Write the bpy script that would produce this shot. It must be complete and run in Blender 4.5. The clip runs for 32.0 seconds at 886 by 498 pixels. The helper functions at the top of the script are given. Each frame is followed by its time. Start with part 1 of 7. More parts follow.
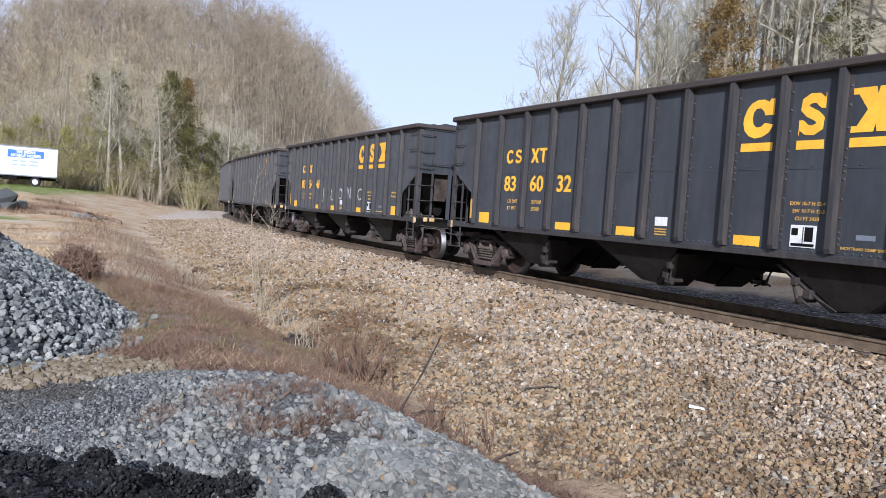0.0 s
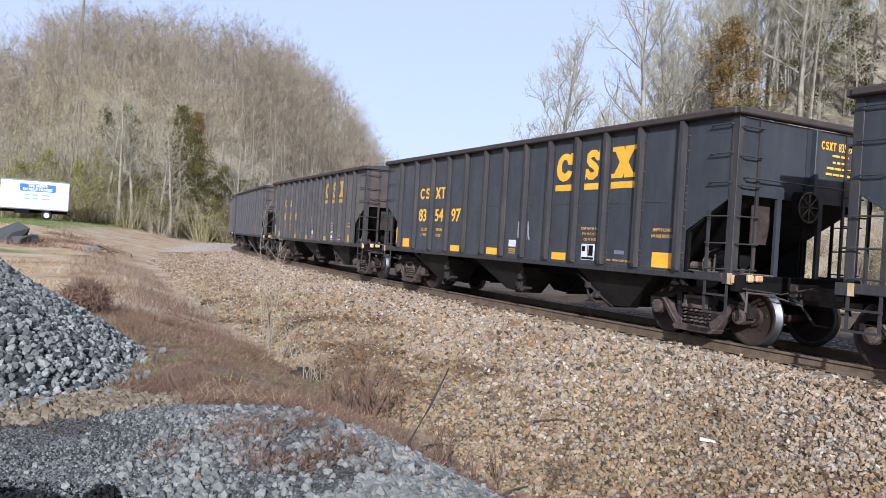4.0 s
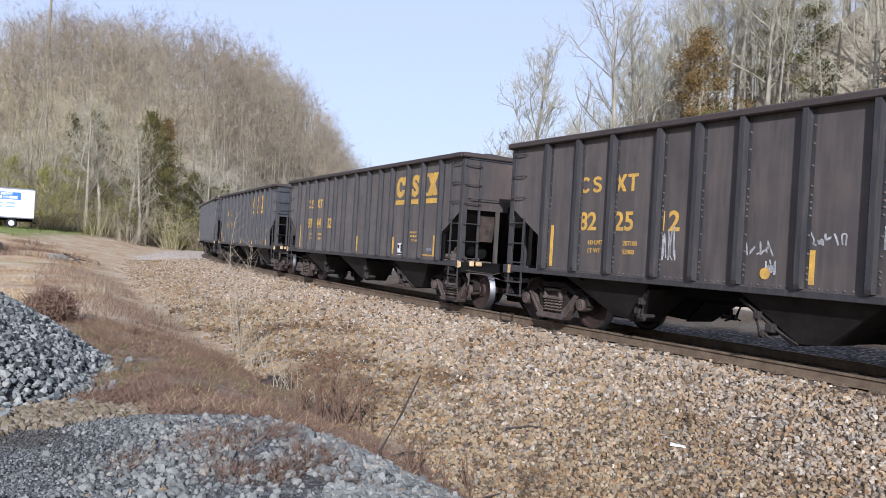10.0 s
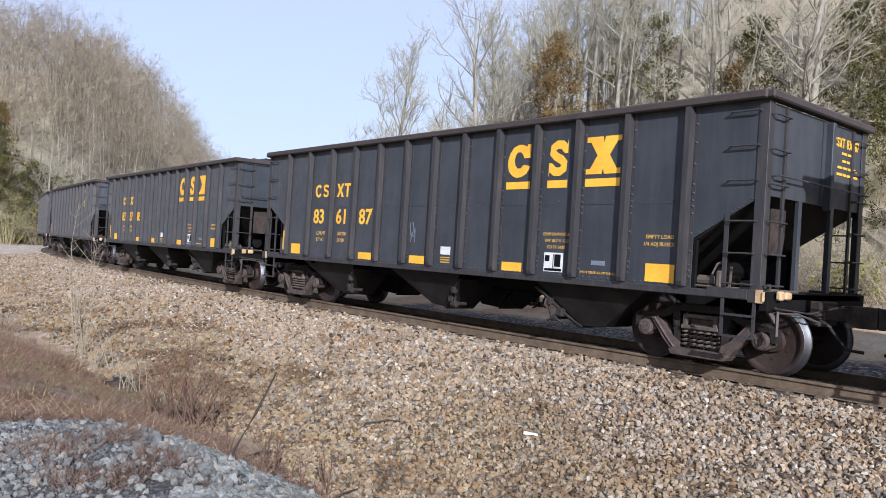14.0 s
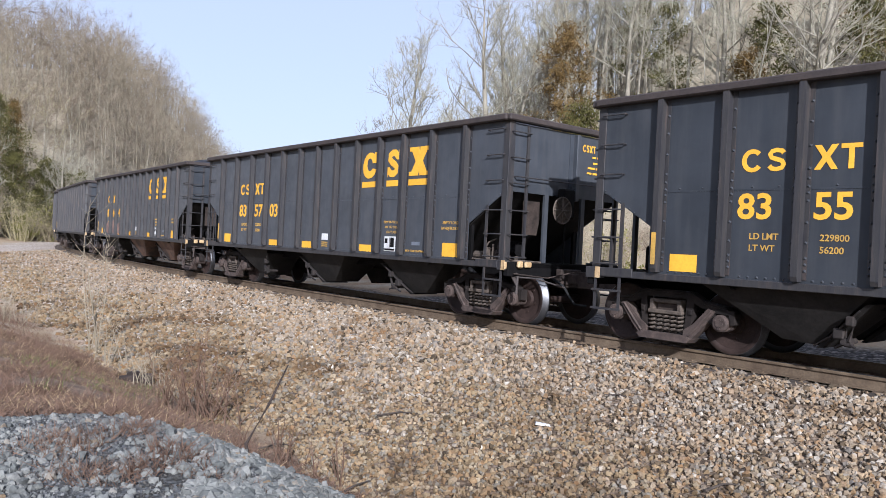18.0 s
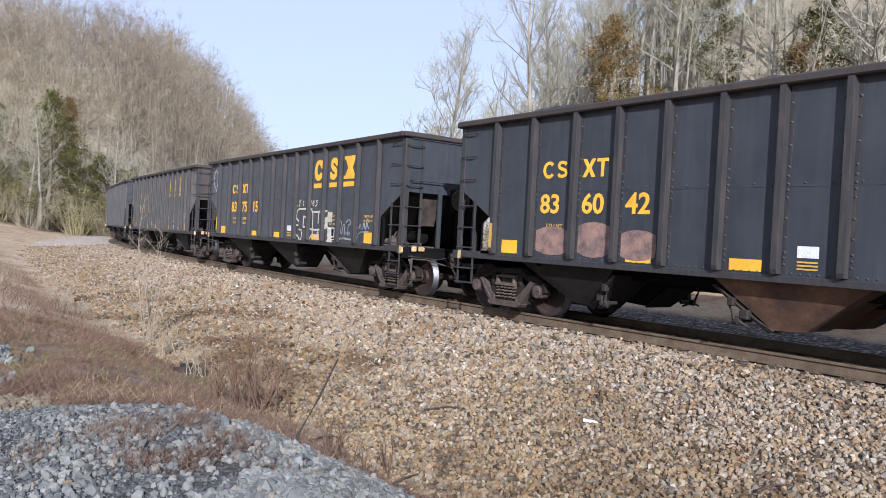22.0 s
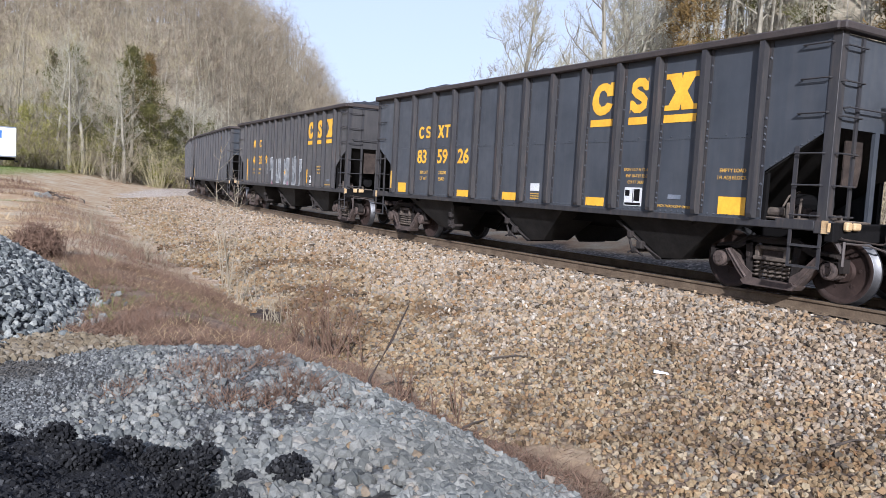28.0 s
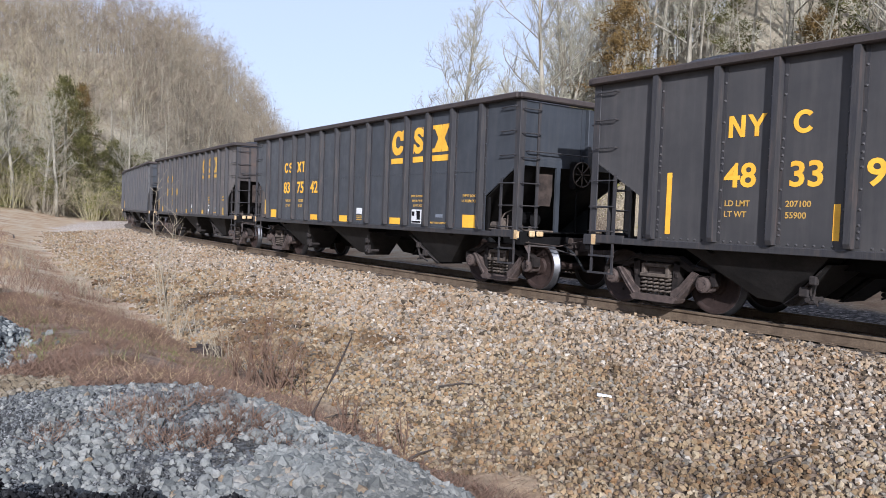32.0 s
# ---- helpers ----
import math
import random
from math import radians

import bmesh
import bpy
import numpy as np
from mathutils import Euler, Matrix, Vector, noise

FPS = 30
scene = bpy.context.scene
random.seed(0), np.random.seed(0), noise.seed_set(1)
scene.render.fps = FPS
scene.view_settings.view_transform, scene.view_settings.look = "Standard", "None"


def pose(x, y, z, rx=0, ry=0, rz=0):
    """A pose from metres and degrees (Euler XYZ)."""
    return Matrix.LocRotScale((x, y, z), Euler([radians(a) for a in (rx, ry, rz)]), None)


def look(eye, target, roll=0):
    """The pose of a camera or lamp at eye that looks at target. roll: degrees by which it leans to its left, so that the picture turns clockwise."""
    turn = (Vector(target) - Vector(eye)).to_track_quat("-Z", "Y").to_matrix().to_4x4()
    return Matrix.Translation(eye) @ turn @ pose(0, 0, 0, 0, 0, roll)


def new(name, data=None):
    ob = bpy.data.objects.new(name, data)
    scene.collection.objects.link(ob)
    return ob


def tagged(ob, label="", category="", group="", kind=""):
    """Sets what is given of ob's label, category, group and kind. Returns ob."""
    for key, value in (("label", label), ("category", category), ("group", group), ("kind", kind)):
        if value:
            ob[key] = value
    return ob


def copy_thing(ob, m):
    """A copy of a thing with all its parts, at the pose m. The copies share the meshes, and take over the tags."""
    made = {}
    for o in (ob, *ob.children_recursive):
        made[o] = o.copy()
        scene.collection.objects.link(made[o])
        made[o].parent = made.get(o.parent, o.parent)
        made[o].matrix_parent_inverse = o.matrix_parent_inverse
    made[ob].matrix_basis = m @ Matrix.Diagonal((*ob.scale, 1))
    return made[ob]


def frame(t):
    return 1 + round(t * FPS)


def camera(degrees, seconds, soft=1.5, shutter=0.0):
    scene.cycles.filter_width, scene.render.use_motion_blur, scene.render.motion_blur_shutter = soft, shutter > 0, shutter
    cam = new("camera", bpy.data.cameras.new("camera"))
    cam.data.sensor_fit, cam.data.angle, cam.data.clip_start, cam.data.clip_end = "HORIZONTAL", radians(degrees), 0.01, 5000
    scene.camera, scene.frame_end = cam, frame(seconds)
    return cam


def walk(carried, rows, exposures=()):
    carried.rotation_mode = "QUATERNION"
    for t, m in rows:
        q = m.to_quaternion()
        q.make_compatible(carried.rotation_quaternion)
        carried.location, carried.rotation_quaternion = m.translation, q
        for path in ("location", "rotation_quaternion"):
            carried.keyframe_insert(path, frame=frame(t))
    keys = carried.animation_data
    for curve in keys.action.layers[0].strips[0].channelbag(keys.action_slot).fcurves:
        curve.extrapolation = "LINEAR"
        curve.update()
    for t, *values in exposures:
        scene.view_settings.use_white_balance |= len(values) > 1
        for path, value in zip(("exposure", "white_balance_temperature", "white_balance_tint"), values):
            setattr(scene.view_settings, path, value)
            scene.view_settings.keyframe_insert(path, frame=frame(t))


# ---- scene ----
# ---- camera ----
cam = camera(60.0, 32.0, soft=0.6, shutter=0.0)
PATH = [
    (0.0, pose(-0.048, -0.021, 1.401, 87.05, -3.93, -0.09)),
    (0.5, pose(-0.051, -0.003, 1.404, 87.41, -4.39, -0.06)),
    (1.0, pose(-0.049, 0.002, 1.404, 87.43, -4.83, -0.02)),
    (1.5, pose(-0.033, -0.005, 1.407, 87.42, -4.57, 0.04)),
    (2.0, pose(-0.032, -0.010, 1.414, 88.50, -4.17, 0.36)),
    (2.5, pose(-0.033, -0.016, 1.417, 88.68, -4.05, 0.40)),
    (3.0, pose(-0.030, -0.023, 1.421, 89.03, -3.87, 0.43)),
    (3.5, pose(-0.032, -0.040, 1.423, 89.19, -3.68, 0.46)),
    (5.5, pose(-0.030, -0.023, 1.420, 89.54, -3.39, 0.69)),
    (6.0, pose(-0.026, -0.023, 1.420, 89.55, -3.31, 0.71)),
    (6.5, pose(-0.022, -0.021, 1.415, 89.59, -3.27, 0.76)),
    (7.0, pose(-0.018, -0.030, 1.419, 89.70, -3.31, 0.29)),
    (7.5, pose(-0.021, -0.013, 1.417, 89.74, -3.61, -0.05)),
    (8.0, pose(-0.024, -0.021, 1.419, 89.80, -3.66, -0.35)),
    (8.5, pose(-0.020, -0.024, 1.416, 89.83, -3.58, -0.38)),
    (9.0, pose(-0.016, -0.020, 1.417, 89.88, -3.58, -0.84)),
    (9.5, pose(-0.019, -0.017, 1.418, 89.93, -3.52, -1.24)),
    (10.0, pose(-0.014, -0.003, 1.415, 89.97, -3.50, -1.49)),
    (10.5, pose(-0.013, 0.002, 1.414, 90.01, -3.45, -1.98)),
    (11.0, pose(-0.014, -0.001, 1.415, 90.03, -3.40, -2.00)),
    (11.5, pose(-0.003, -0.007, 1.415, 90.07, -3.46, -2.26)),
    (12.0, pose(0.012, 0.005, 1.410, 90.26, -3.80, -4.36)),
    (12.5, pose(0.043, 0.011, 1.404, 90.56, -3.99, -7.87)),
    (13.0, pose(0.067, 0.032, 1.405, 90.25, -5.02, -11.43)),
    (13.5, pose(0.053, 0.010, 1.413, 90.27, -4.04, -11.68)),
    (14.0, pose(0.040, 0.006, 1.410, 90.26, -3.66, -11.65)),
    (14.5, pose(0.043, -0.006, 1.408, 90.28, -3.35, -11.15)),
    (16.5, pose(0.048, 0.002, 1.404, 89.83, -2.99, -10.90)),
    (17.0, pose(0.056, 0.018, 1.403, 89.71, -2.91, -10.86)),
    (17.5, pose(0.059, 0.031, 1.402, 89.65, -3.02, -10.84)),
    (18.0, pose(0.058, 0.022, 1.399, 89.65, -3.01, -10.81)),
    (18.5, pose(0.055, 0.015, 1.409, 89.64, -3.02, -10.76)),
    (19.0, pose(0.043, 0.026, 1.401, 89.70, -3.18, -10.76)),
    (19.5, pose(0.045, 0.008, 1.405, 89.71, -3.18, -10.71)),
    (20.0, pose(0.039, 0.015, 1.408, 89.55, -3.22, -10.69)),
    (20.5, pose(0.029, 0.001, 1.408, 89.46, -3.25, -10.02)),
    (21.0, pose(0.025, -0.010, 1.409, 89.43, -3.09, -9.34)),
    (21.5, pose(0.012, -0.009, 1.408, 89.40, -3.24, -8.44)),
    (22.0, pose(0.003, -0.008, 1.402, 89.12, -3.18, -7.57)),
    (22.5, pose(-0.020, -0.012, 1.401, 88.60, -3.25, -5.63)),
    (23.0, pose(-0.040, -0.024, 1.398, 87.95, -2.90, -1.38)),
    (23.5, pose(-0.032, -0.022, 1.392, 87.71, -2.82, -0.70)),
    (24.0, pose(-0.033, -0.018, 1.391, 87.58, -2.83, -0.64)),
    (24.5, pose(-0.010, -0.020, 1.388, 87.50, -2.74, -0.57)),
    (25.0, pose(-0.023, -0.021, 1.381, 87.32, -2.81, -0.56)),
    (25.5, pose(-0.024, -0.008, 1.388, 86.85, -2.75, -0.53)),
    (27.5, pose(-0.019, -0.020, 1.381, 86.00, -3.02, -0.90)),
    (28.0, pose(0.003, -0.013, 1.355, 85.34, -3.21, -2.35)),
    (28.5, pose(0.041, 0.011, 1.393, 84.54, -3.04, -4.49)),
    (29.0, pose(0.057, 0.024, 1.373, 85.27, -2.79, -9.20)),
    (29.5, pose(0.042, 0.004, 1.385, 85.48, -3.11, -9.81)),
    (30.0, pose(0.036, -0.007, 1.392, 86.59, -2.47, -6.99)),
    (30.5, pose(0.038, -0.008, 1.396, 87.28, -2.13, -6.64)),
    (31.0, pose(0.028, -0.012, 1.395, 87.47, -2.07, -6.58)),
    (31.5, pose(0.029, 0.000, 1.393, 87.49, -1.98, -6.57)),
    (32.0, pose(0.027, -0.019, 1.380, 87.54, -2.21, -6.55)),
]
walk(cam, PATH, [(0, 0.60, 5480, 17), (5.5, 0.54, 5480, 17), (14, 0.57, 5480, 17), (18, 0.58, 5480, 17), (24, 0.63, 5480, 17), (28, 0.66, 5480, 17), (32, 0.59, 5480, 17)])

# ---- light ----
SUN_TO = Vector((-0.03, -0.907, 0.42)).normalized()
world = bpy.data.worlds.new("world")
scene.world = world
world.use_nodes = True
wn = world.node_tree.nodes
wn.clear()
sky = wn.new("ShaderNodeTexSky")
sky.sky_type = "NISHITA"
sky.sun_disc = False
sky.sun_elevation = math.asin(SUN_TO.z)
sky.sun_rotation = math.atan2(SUN_TO.x, SUN_TO.y)
sky.air_density, sky.dust_density, sky.ozone_density = 1.2, 2.0, 2.6
wbg = wn.new("ShaderNodeBackground")
wbg.inputs["Strength"].default_value = 0.12
wout = wn.new("ShaderNodeOutputWorld")
# a thin even veil of high cloud
veil = wn.new("ShaderNodeMix")
veil.data_type = "RGBA"
veil.inputs[0].default_value = 0.68
veil.inputs[7].default_value = (4.5, 4.55, 4.95, 1)
world.node_tree.links.new(sky.outputs[0], veil.inputs[6])
world.node_tree.links.new(veil.outputs[2], wbg.inputs[0])
world.node_tree.links.new(wbg.outputs[0], wout.inputs[0])
sun_data = bpy.data.lights.new("sun", "SUN")
sun_data.energy, sun_data.angle, sun_data.color = 5.0, radians(0.6), (1.0, 0.95, 0.86)
sun = new("sun", sun_data)
sun.matrix_world = look(SUN_TO * 50, (0, 0, 0))

# ---- materials ----
def ramp(nt, fac, stops):
    r = nt.nodes.new("ShaderNodeValToRGB")
    el = r.color_ramp.elements
    while len(el) < len(stops):
        el.new(0.5)
    for e, (p, c) in zip(el, stops):
        e.position, e.color = p, (*c, 1)
    nt.links.new(fac, r.inputs[0])
    return r.outputs[0]


def noise_node(nt, scale, detail=4, rough=0.55, coord="Object", stretch=None):
    tc = nt.nodes.new("ShaderNodeTexCoord")
    out = tc.outputs[coord]
    if stretch:
        mp = nt.nodes.new("ShaderNodeMapping")
        mp.inputs["Scale"].default_value = stretch
        nt.links.new(out, mp.inputs[0])
        out = mp.outputs[0]
    if coord == "Object":
        # every object takes its own piece of the pattern
        oi = nt.nodes.new("ShaderNodeObjectInfo")
        off = nt.nodes.new("ShaderNodeVectorMath")
        off.operation = "MULTIPLY_ADD"
        off.inputs[1].default_value = (37.0, 23.0, 11.0)
        nt.links.new(oi.outputs["Random"], off.inputs[0])
        nt.links.new(out, off.inputs[2])
        out = off.outputs[0]
    n = nt.nodes.new("ShaderNodeTexNoise")
    n.inputs["Scale"].default_value, n.inputs["Detail"].default_value, n.inputs["Roughness"].default_value = scale, detail, rough
    nt.links.new(out, n.inputs["Vector"])
    return n.outputs["Fac"]


def mix(nt, a, b, fac, blend="MIX"):
    m = nt.nodes.new("ShaderNodeMix")
    m.data_type, m.blend_type = "RGBA", blend
    for sock, v in ((m.inputs[6], a), (m.inputs[7], b), (m.inputs[0], fac)):
        if isinstance(v, (int, float)):
            sock.default_value = v
        elif isinstance(v, tuple):
            sock.default_value = (*v, 1)
        else:
            nt.links.new(v, sock)
    return m.outputs[2]


def shader(name):
    m = bpy.data.materials.new(name)
    m.use_nodes = True
    nt = m.node_tree
    return m, nt, nt.nodes["Principled BSDF"]


def bump(nt, bsdf, height, strength, dist):
    b = nt.nodes.new("ShaderNodeBump")
    b.inputs["Strength"].default_value, b.inputs["Distance"].default_value = strength, dist
    nt.links.new(height, b.inputs["Height"])
    nt.links.new(b.outputs[0], bsdf.inputs["Normal"])


def rough_mat(name, stops, scale, rough=0.8, metal=0.0, bump_scale=40, bump_str=0.3, bump_dist=0.01, fine=(0.7, 1.0), coord="Object", stretch=None, spec=0.5):
    """Two scales of colour noise and a fine bump."""
    m, nt, b = shader(name)
    c = ramp(nt, noise_node(nt, scale, 5, 0.6, coord, stretch), stops)
    f = ramp(nt, noise_node(nt, scale * 9, 3, 0.6, coord, stretch), [(0.3, (fine[0],) * 3), (0.7, (fine[1],) * 3)])
    nt.links.new(mix(nt, c, f, 1.0, "MULTIPLY"), b.inputs["Base Color"])
    b.inputs["Roughness"].default_value, b.inputs["Metallic"].default_value = rough, metal
    b.inputs["Specular IOR Level"].default_value = spec
    bump(nt, b, noise_node(nt, bump_scale, 4, 0.6, coord), bump_str, bump_dist)
    return m


def stone_mat(name, stops, rough=0.85, spot=0.75, patches=((0.8, 0.78, 0.76), (1, 1, 1))):
    """Each stone has its own shade."""
    m, nt, b = shader(name)
    g = nt.nodes.new("ShaderNodeNewGeometry")
    oi = nt.nodes.new("ShaderNodeObjectInfo")
    add = nt.nodes.new("ShaderNodeMath")
    add.operation = "ADD"
    nt.links.new(g.outputs["Random Per Island"], add.inputs[0])
    nt.links.new(oi.outputs["Random"], add.inputs[1])
    fr = nt.nodes.new("ShaderNodeMath")
    fr.operation = "FRACT"
    nt.links.new(add.outputs[0], fr.inputs[0])
    c = ramp(nt, fr.outputs[0], stops)
    f = ramp(nt, noise_node(nt, 55, 4), [(0.35, (spot,) * 3), (0.65, (1, 1, 1))])
    c = mix(nt, c, f, 1.0, "MULTIPLY")
    patch = ramp(nt, noise_node(nt, 0.55, 5, 0.65), [(0.36, patches[0]), (0.50, (1, 1, 1)), (0.66, patches[1])])
    nt.links.new(mix(nt, c, patch, 1.0, "MULTIPLY"), b.inputs["Base Color"])
    b.inputs["Roughness"].default_value = rough
    b.inputs["Specular IOR Level"].default_value = 0.2
    bump(nt, b, noise_node(nt, 90, 3), 0.4, 0.004)
    return m


def car_paint(name, stops, dust, dust_amt):
    """Weathered black enamel: streaks down the sides, dust low down on the steel, small chips."""
    m, nt, b = shader(name)
    c = ramp(nt, noise_node(nt, 1.3, 5, 0.6), stops)
    streak = ramp(nt, noise_node(nt, 2.0, 4, 0.6, stretch=(3.5, 3.5, 0.35)), [(0.45, (0, 0, 0)), (0.8, (1, 1, 1))])
    s2 = mix(nt, streak, dust_amt, 1.0, "MULTIPLY") if isinstance(dust_amt, tuple) else mix(nt, streak, (dust_amt,) * 3, 1.0, "MULTIPLY")
    c = mix(nt, c, dust, s2)
    chips = ramp(nt, noise_node(nt, 26, 6, 0.7), [(0.70, (0, 0, 0)), (0.74, (1, 1, 1))])
    c = mix(nt, c, (0.10, 0.055, 0.035), chips)
    nt.links.new(c, b.inputs["Base Color"])
    # fine dust that catches light at a glancing angle
    b.inputs["Sheen Weight"].default_value, b.inputs["Sheen Roughness"].default_value = 0.12, 0.45
    b.inputs["Specular IOR Level"].default_value = 0.35
    b.inputs["Sheen Tint"].default_value = (0.85, 0.82, 0.78, 1)
    r = ramp(nt, noise_node(nt, 3.1, 4), [(0.3, (0.42,) * 3), (0.7, (0.68,) * 3)])
    nt.links.new(r, b.inputs["Roughness"])
    bump(nt, b, noise_node(nt, 1.5, 2), 0.28, 0.04)
    return m


M_PAINT = car_paint("paint_black", [(0.3, (0.020, 0.024, 0.029)), (0.7, (0.033, 0.038, 0.045))], (0.070, 0.069, 0.068), 0.35)
M_PAINT_FADED = car_paint("paint_faded", [(0.3, (0.029, 0.034, 0.041)), (0.7, (0.047, 0.053, 0.062))], (0.085, 0.083, 0.081), 0.35)
M_PAINT_DUSTY = car_paint("paint_dusty", [(0.3, (0.041, 0.036, 0.033)), (0.7, (0.070, 0.058, 0.050))], (0.125, 0.104, 0.090), 0.55)
M_PAINT_WARM = car_paint("paint_worn", [(0.3, (0.031, 0.030, 0.030)), (0.7, (0.050, 0.047, 0.045))], (0.085, 0.076, 0.068), 0.4)
M_END_RUST = car_paint("paint_rusty_end", [(0.3, (0.036, 0.033, 0.032)), (0.6, (0.060, 0.048, 0.042)), (0.8, (0.105, 0.066, 0.046))], (0.10, 0.074, 0.058), 0.5)
M_RIB = rough_mat("rib_worn", [(0.3, (0.021, 0.020, 0.024)), (0.55, (0.035, 0.033, 0.032)), (0.75, (0.070, 0.051, 0.043))], 2.2, 0.6, stretch=(6, 6, 0.7), bump_scale=20, bump_str=0.15)
M_RUSTY = rough_mat("chord_rust", [(0.3, (0.031, 0.024, 0.021)), (0.7, (0.052, 0.038, 0.032))], 3, 0.75, bump_scale=30)
# underframe black, deepened so that the shade beneath the cars is in it
M_UNDER = rough_mat("underframe_shaded_black", [(0.3, (0.003, 0.003, 0.003)), (0.7, (0.008, 0.007, 0.007))], 3, 0.85, spec=0.15)
M_HOPPER = rough_mat("hopper_black", [(0.3, (0.010, 0.009, 0.008)), (0.7, (0.027, 0.024, 0.021))], 2.5, 0.75, spec=0.2)
M_TRUCK = rough_mat("bogie_brown", [(0.3, (0.018, 0.014, 0.012)), (0.7, (0.072, 0.053, 0.042))], 5, 0.85, bump_scale=25, spec=0.25)
M_WHEEL = rough_mat("wheel_brown", [(0.3, (0.022, 0.014, 0.011)), (0.7, (0.049, 0.031, 0.025))], 4, 0.7, spec=0.25)
M_JOURNAL = rough_mat("dusty_casting", [(0.3, (0.043, 0.033, 0.025)), (0.7, (0.138, 0.107, 0.080))], 9, 0.85, bump_scale=25)
# side frame colour, darkened with the shade of the car body above
M_FRAME = rough_mat("bogie_brown_shaded", [(0.3, (0.010, 0.008, 0.007)), (0.7, (0.030, 0.023, 0.019))], 5, 0.85, bump_scale=25, spec=0.25)
M_CAP = rough_mat("bearing_cap_brown", [(0.3, (0.037, 0.026, 0.021)), (0.7, (0.106, 0.075, 0.060))], 9, 0.8, bump_scale=25)
M_LATCH = rough_mat("rusty_casting", [(0.3, (0.010, 0.008, 0.007)), (0.6, (0.026, 0.019, 0.015)), (0.8, (0.075, 0.056, 0.040))], 9, 0.85, bump_scale=30)
M_TREAD = rough_mat("steel_polished", [(0.3, (0.137, 0.137, 0.140)), (0.7, (0.182, 0.182, 0.184))], 10, 0.5, metal=1.0, bump_str=0.05)
M_YELLOW = rough_mat("decal_yellow", [(0.35, (0.70, 0.36, 0.02)), (0.7, (0.86, 0.47, 0.03))], 2.5, 0.6, fine=(0.86, 1.0), bump_str=0.05)
M_YELLOW_OLD = rough_mat("decal_yellow_faded", [(0.35, (0.42, 0.26, 0.06)), (0.7, (0.62, 0.36, 0.05))], 3.5, 0.7, fine=(0.7, 1.0), bump_str=0.05)
M_TAN_TAG = rough_mat("tag_tan", [(0.35, (0.42, 0.27, 0.12)), (0.7, (0.6, 0.44, 0.24))], 5, 0.6, bump_str=0.05)
M_WHITE = rough_mat("decal_white", [(0.35, (0.6, 0.6, 0.58)), (0.7, (0.78, 0.78, 0.76))], 5, 0.6, bump_str=0.05)
M_CHALK = rough_mat("chalk_white", [(0.4, (0.28, 0.28, 0.28)), (0.7, (0.62, 0.62, 0.6))], 9, 0.9, fine=(0.5, 1), bump_str=0.05)
M_SPRAY = rough_mat("spray_silver", [(0.35, (0.120, 0.132, 0.138)), (0.65, (0.372, 0.378, 0.378))], 4, 0.55, fine=(0.7, 1), bump_str=0.05)
M_SPRAY_LINE = rough_mat("spray_white", [(0.35, (0.440, 0.464, 0.464)), (0.65, (0.600, 0.616, 0.616))], 4, 0.6, bump_str=0.05)
M_COAL = rough_mat("coal", [(0.3, (0.008, 0.008, 0.009)), (0.7, (0.03, 0.03, 0.032))], 9, 0.55, bump_scale=14, bump_str=0.9, bump_dist=0.05, spec=0.4)
M_RAIL = rough_mat("rail_rust", [(0.3, (0.085, 0.058, 0.036)), (0.7, (0.17, 0.125, 0.08))], 4, 0.8, spec=0.3)
M_TIE = rough_mat("tie_wood", [(0.3, (0.033, 0.025, 0.018)), (0.7, (0.085, 0.065, 0.049))], 3, 0.9, stretch=(1, 8, 8), bump_scale=20, bump_str=0.6)
M_BARK = rough_mat("bark_grey", [(0.3, (0.148, 0.124, 0.084)), (0.7, (0.310, 0.278, 0.200))], 2.2, 0.9, bump_scale=12, bump_str=0.6, bump_dist=0.03, spec=0.2)
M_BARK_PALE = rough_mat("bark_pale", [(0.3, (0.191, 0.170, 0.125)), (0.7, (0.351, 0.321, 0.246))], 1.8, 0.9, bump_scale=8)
M_TWIG = rough_mat("twig_tan", [(0.3, (0.263, 0.219, 0.150)), (0.7, (0.458, 0.398, 0.284))], 0.9, 0.9, bump_str=0.0, spec=0.1)
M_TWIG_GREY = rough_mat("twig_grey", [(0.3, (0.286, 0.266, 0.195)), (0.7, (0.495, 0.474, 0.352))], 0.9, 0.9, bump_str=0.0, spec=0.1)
M_TWIG_RED = rough_mat("twig_reddish", [(0.3, (0.238, 0.199, 0.138)), (0.7, (0.396, 0.342, 0.247))], 0.9, 0.9, bump_str=0.0, spec=0.1)
M_CEDAR = rough_mat("cedar_green", [(0.3, (0.043, 0.047, 0.015)), (0.7, (0.140, 0.125, 0.038))], 1.2, 0.8, bump_str=0.0, spec=0.15)
M_CEDAR_BRONZE = rough_mat("cedar_bronze", [(0.3, (0.081, 0.056, 0.020)), (0.7, (0.230, 0.145, 0.050))], 1.2, 0.8, bump_str=0.0, spec=0.15)
M_LEAF = rough_mat("bush_yellow_green", [(0.3, (0.128, 0.127, 0.029)), (0.7, (0.302, 0.276, 0.086))], 0.9, 0.85, bump_str=0.0, spec=0.15)
M_BRUSH = rough_mat("dry_brush", [(0.3, (0.105, 0.066, 0.045)), (0.7, (0.215, 0.140, 0.099))], 1.6, 0.95, bump_str=0.0, spec=0.1)
M_STRAW = rough_mat("dry_grass", [(0.3, (0.306, 0.216, 0.117)), (0.7, (0.468, 0.360, 0.216))], 1.6, 0.95, bump_str=0.0, spec=0.1)
M_GRASS = rough_mat("green_grass", [(0.3, (0.076, 0.112, 0.027)), (0.7, (0.178, 0.200, 0.063))], 0.5, 0.95, bump_str=0.0, spec=0.1)
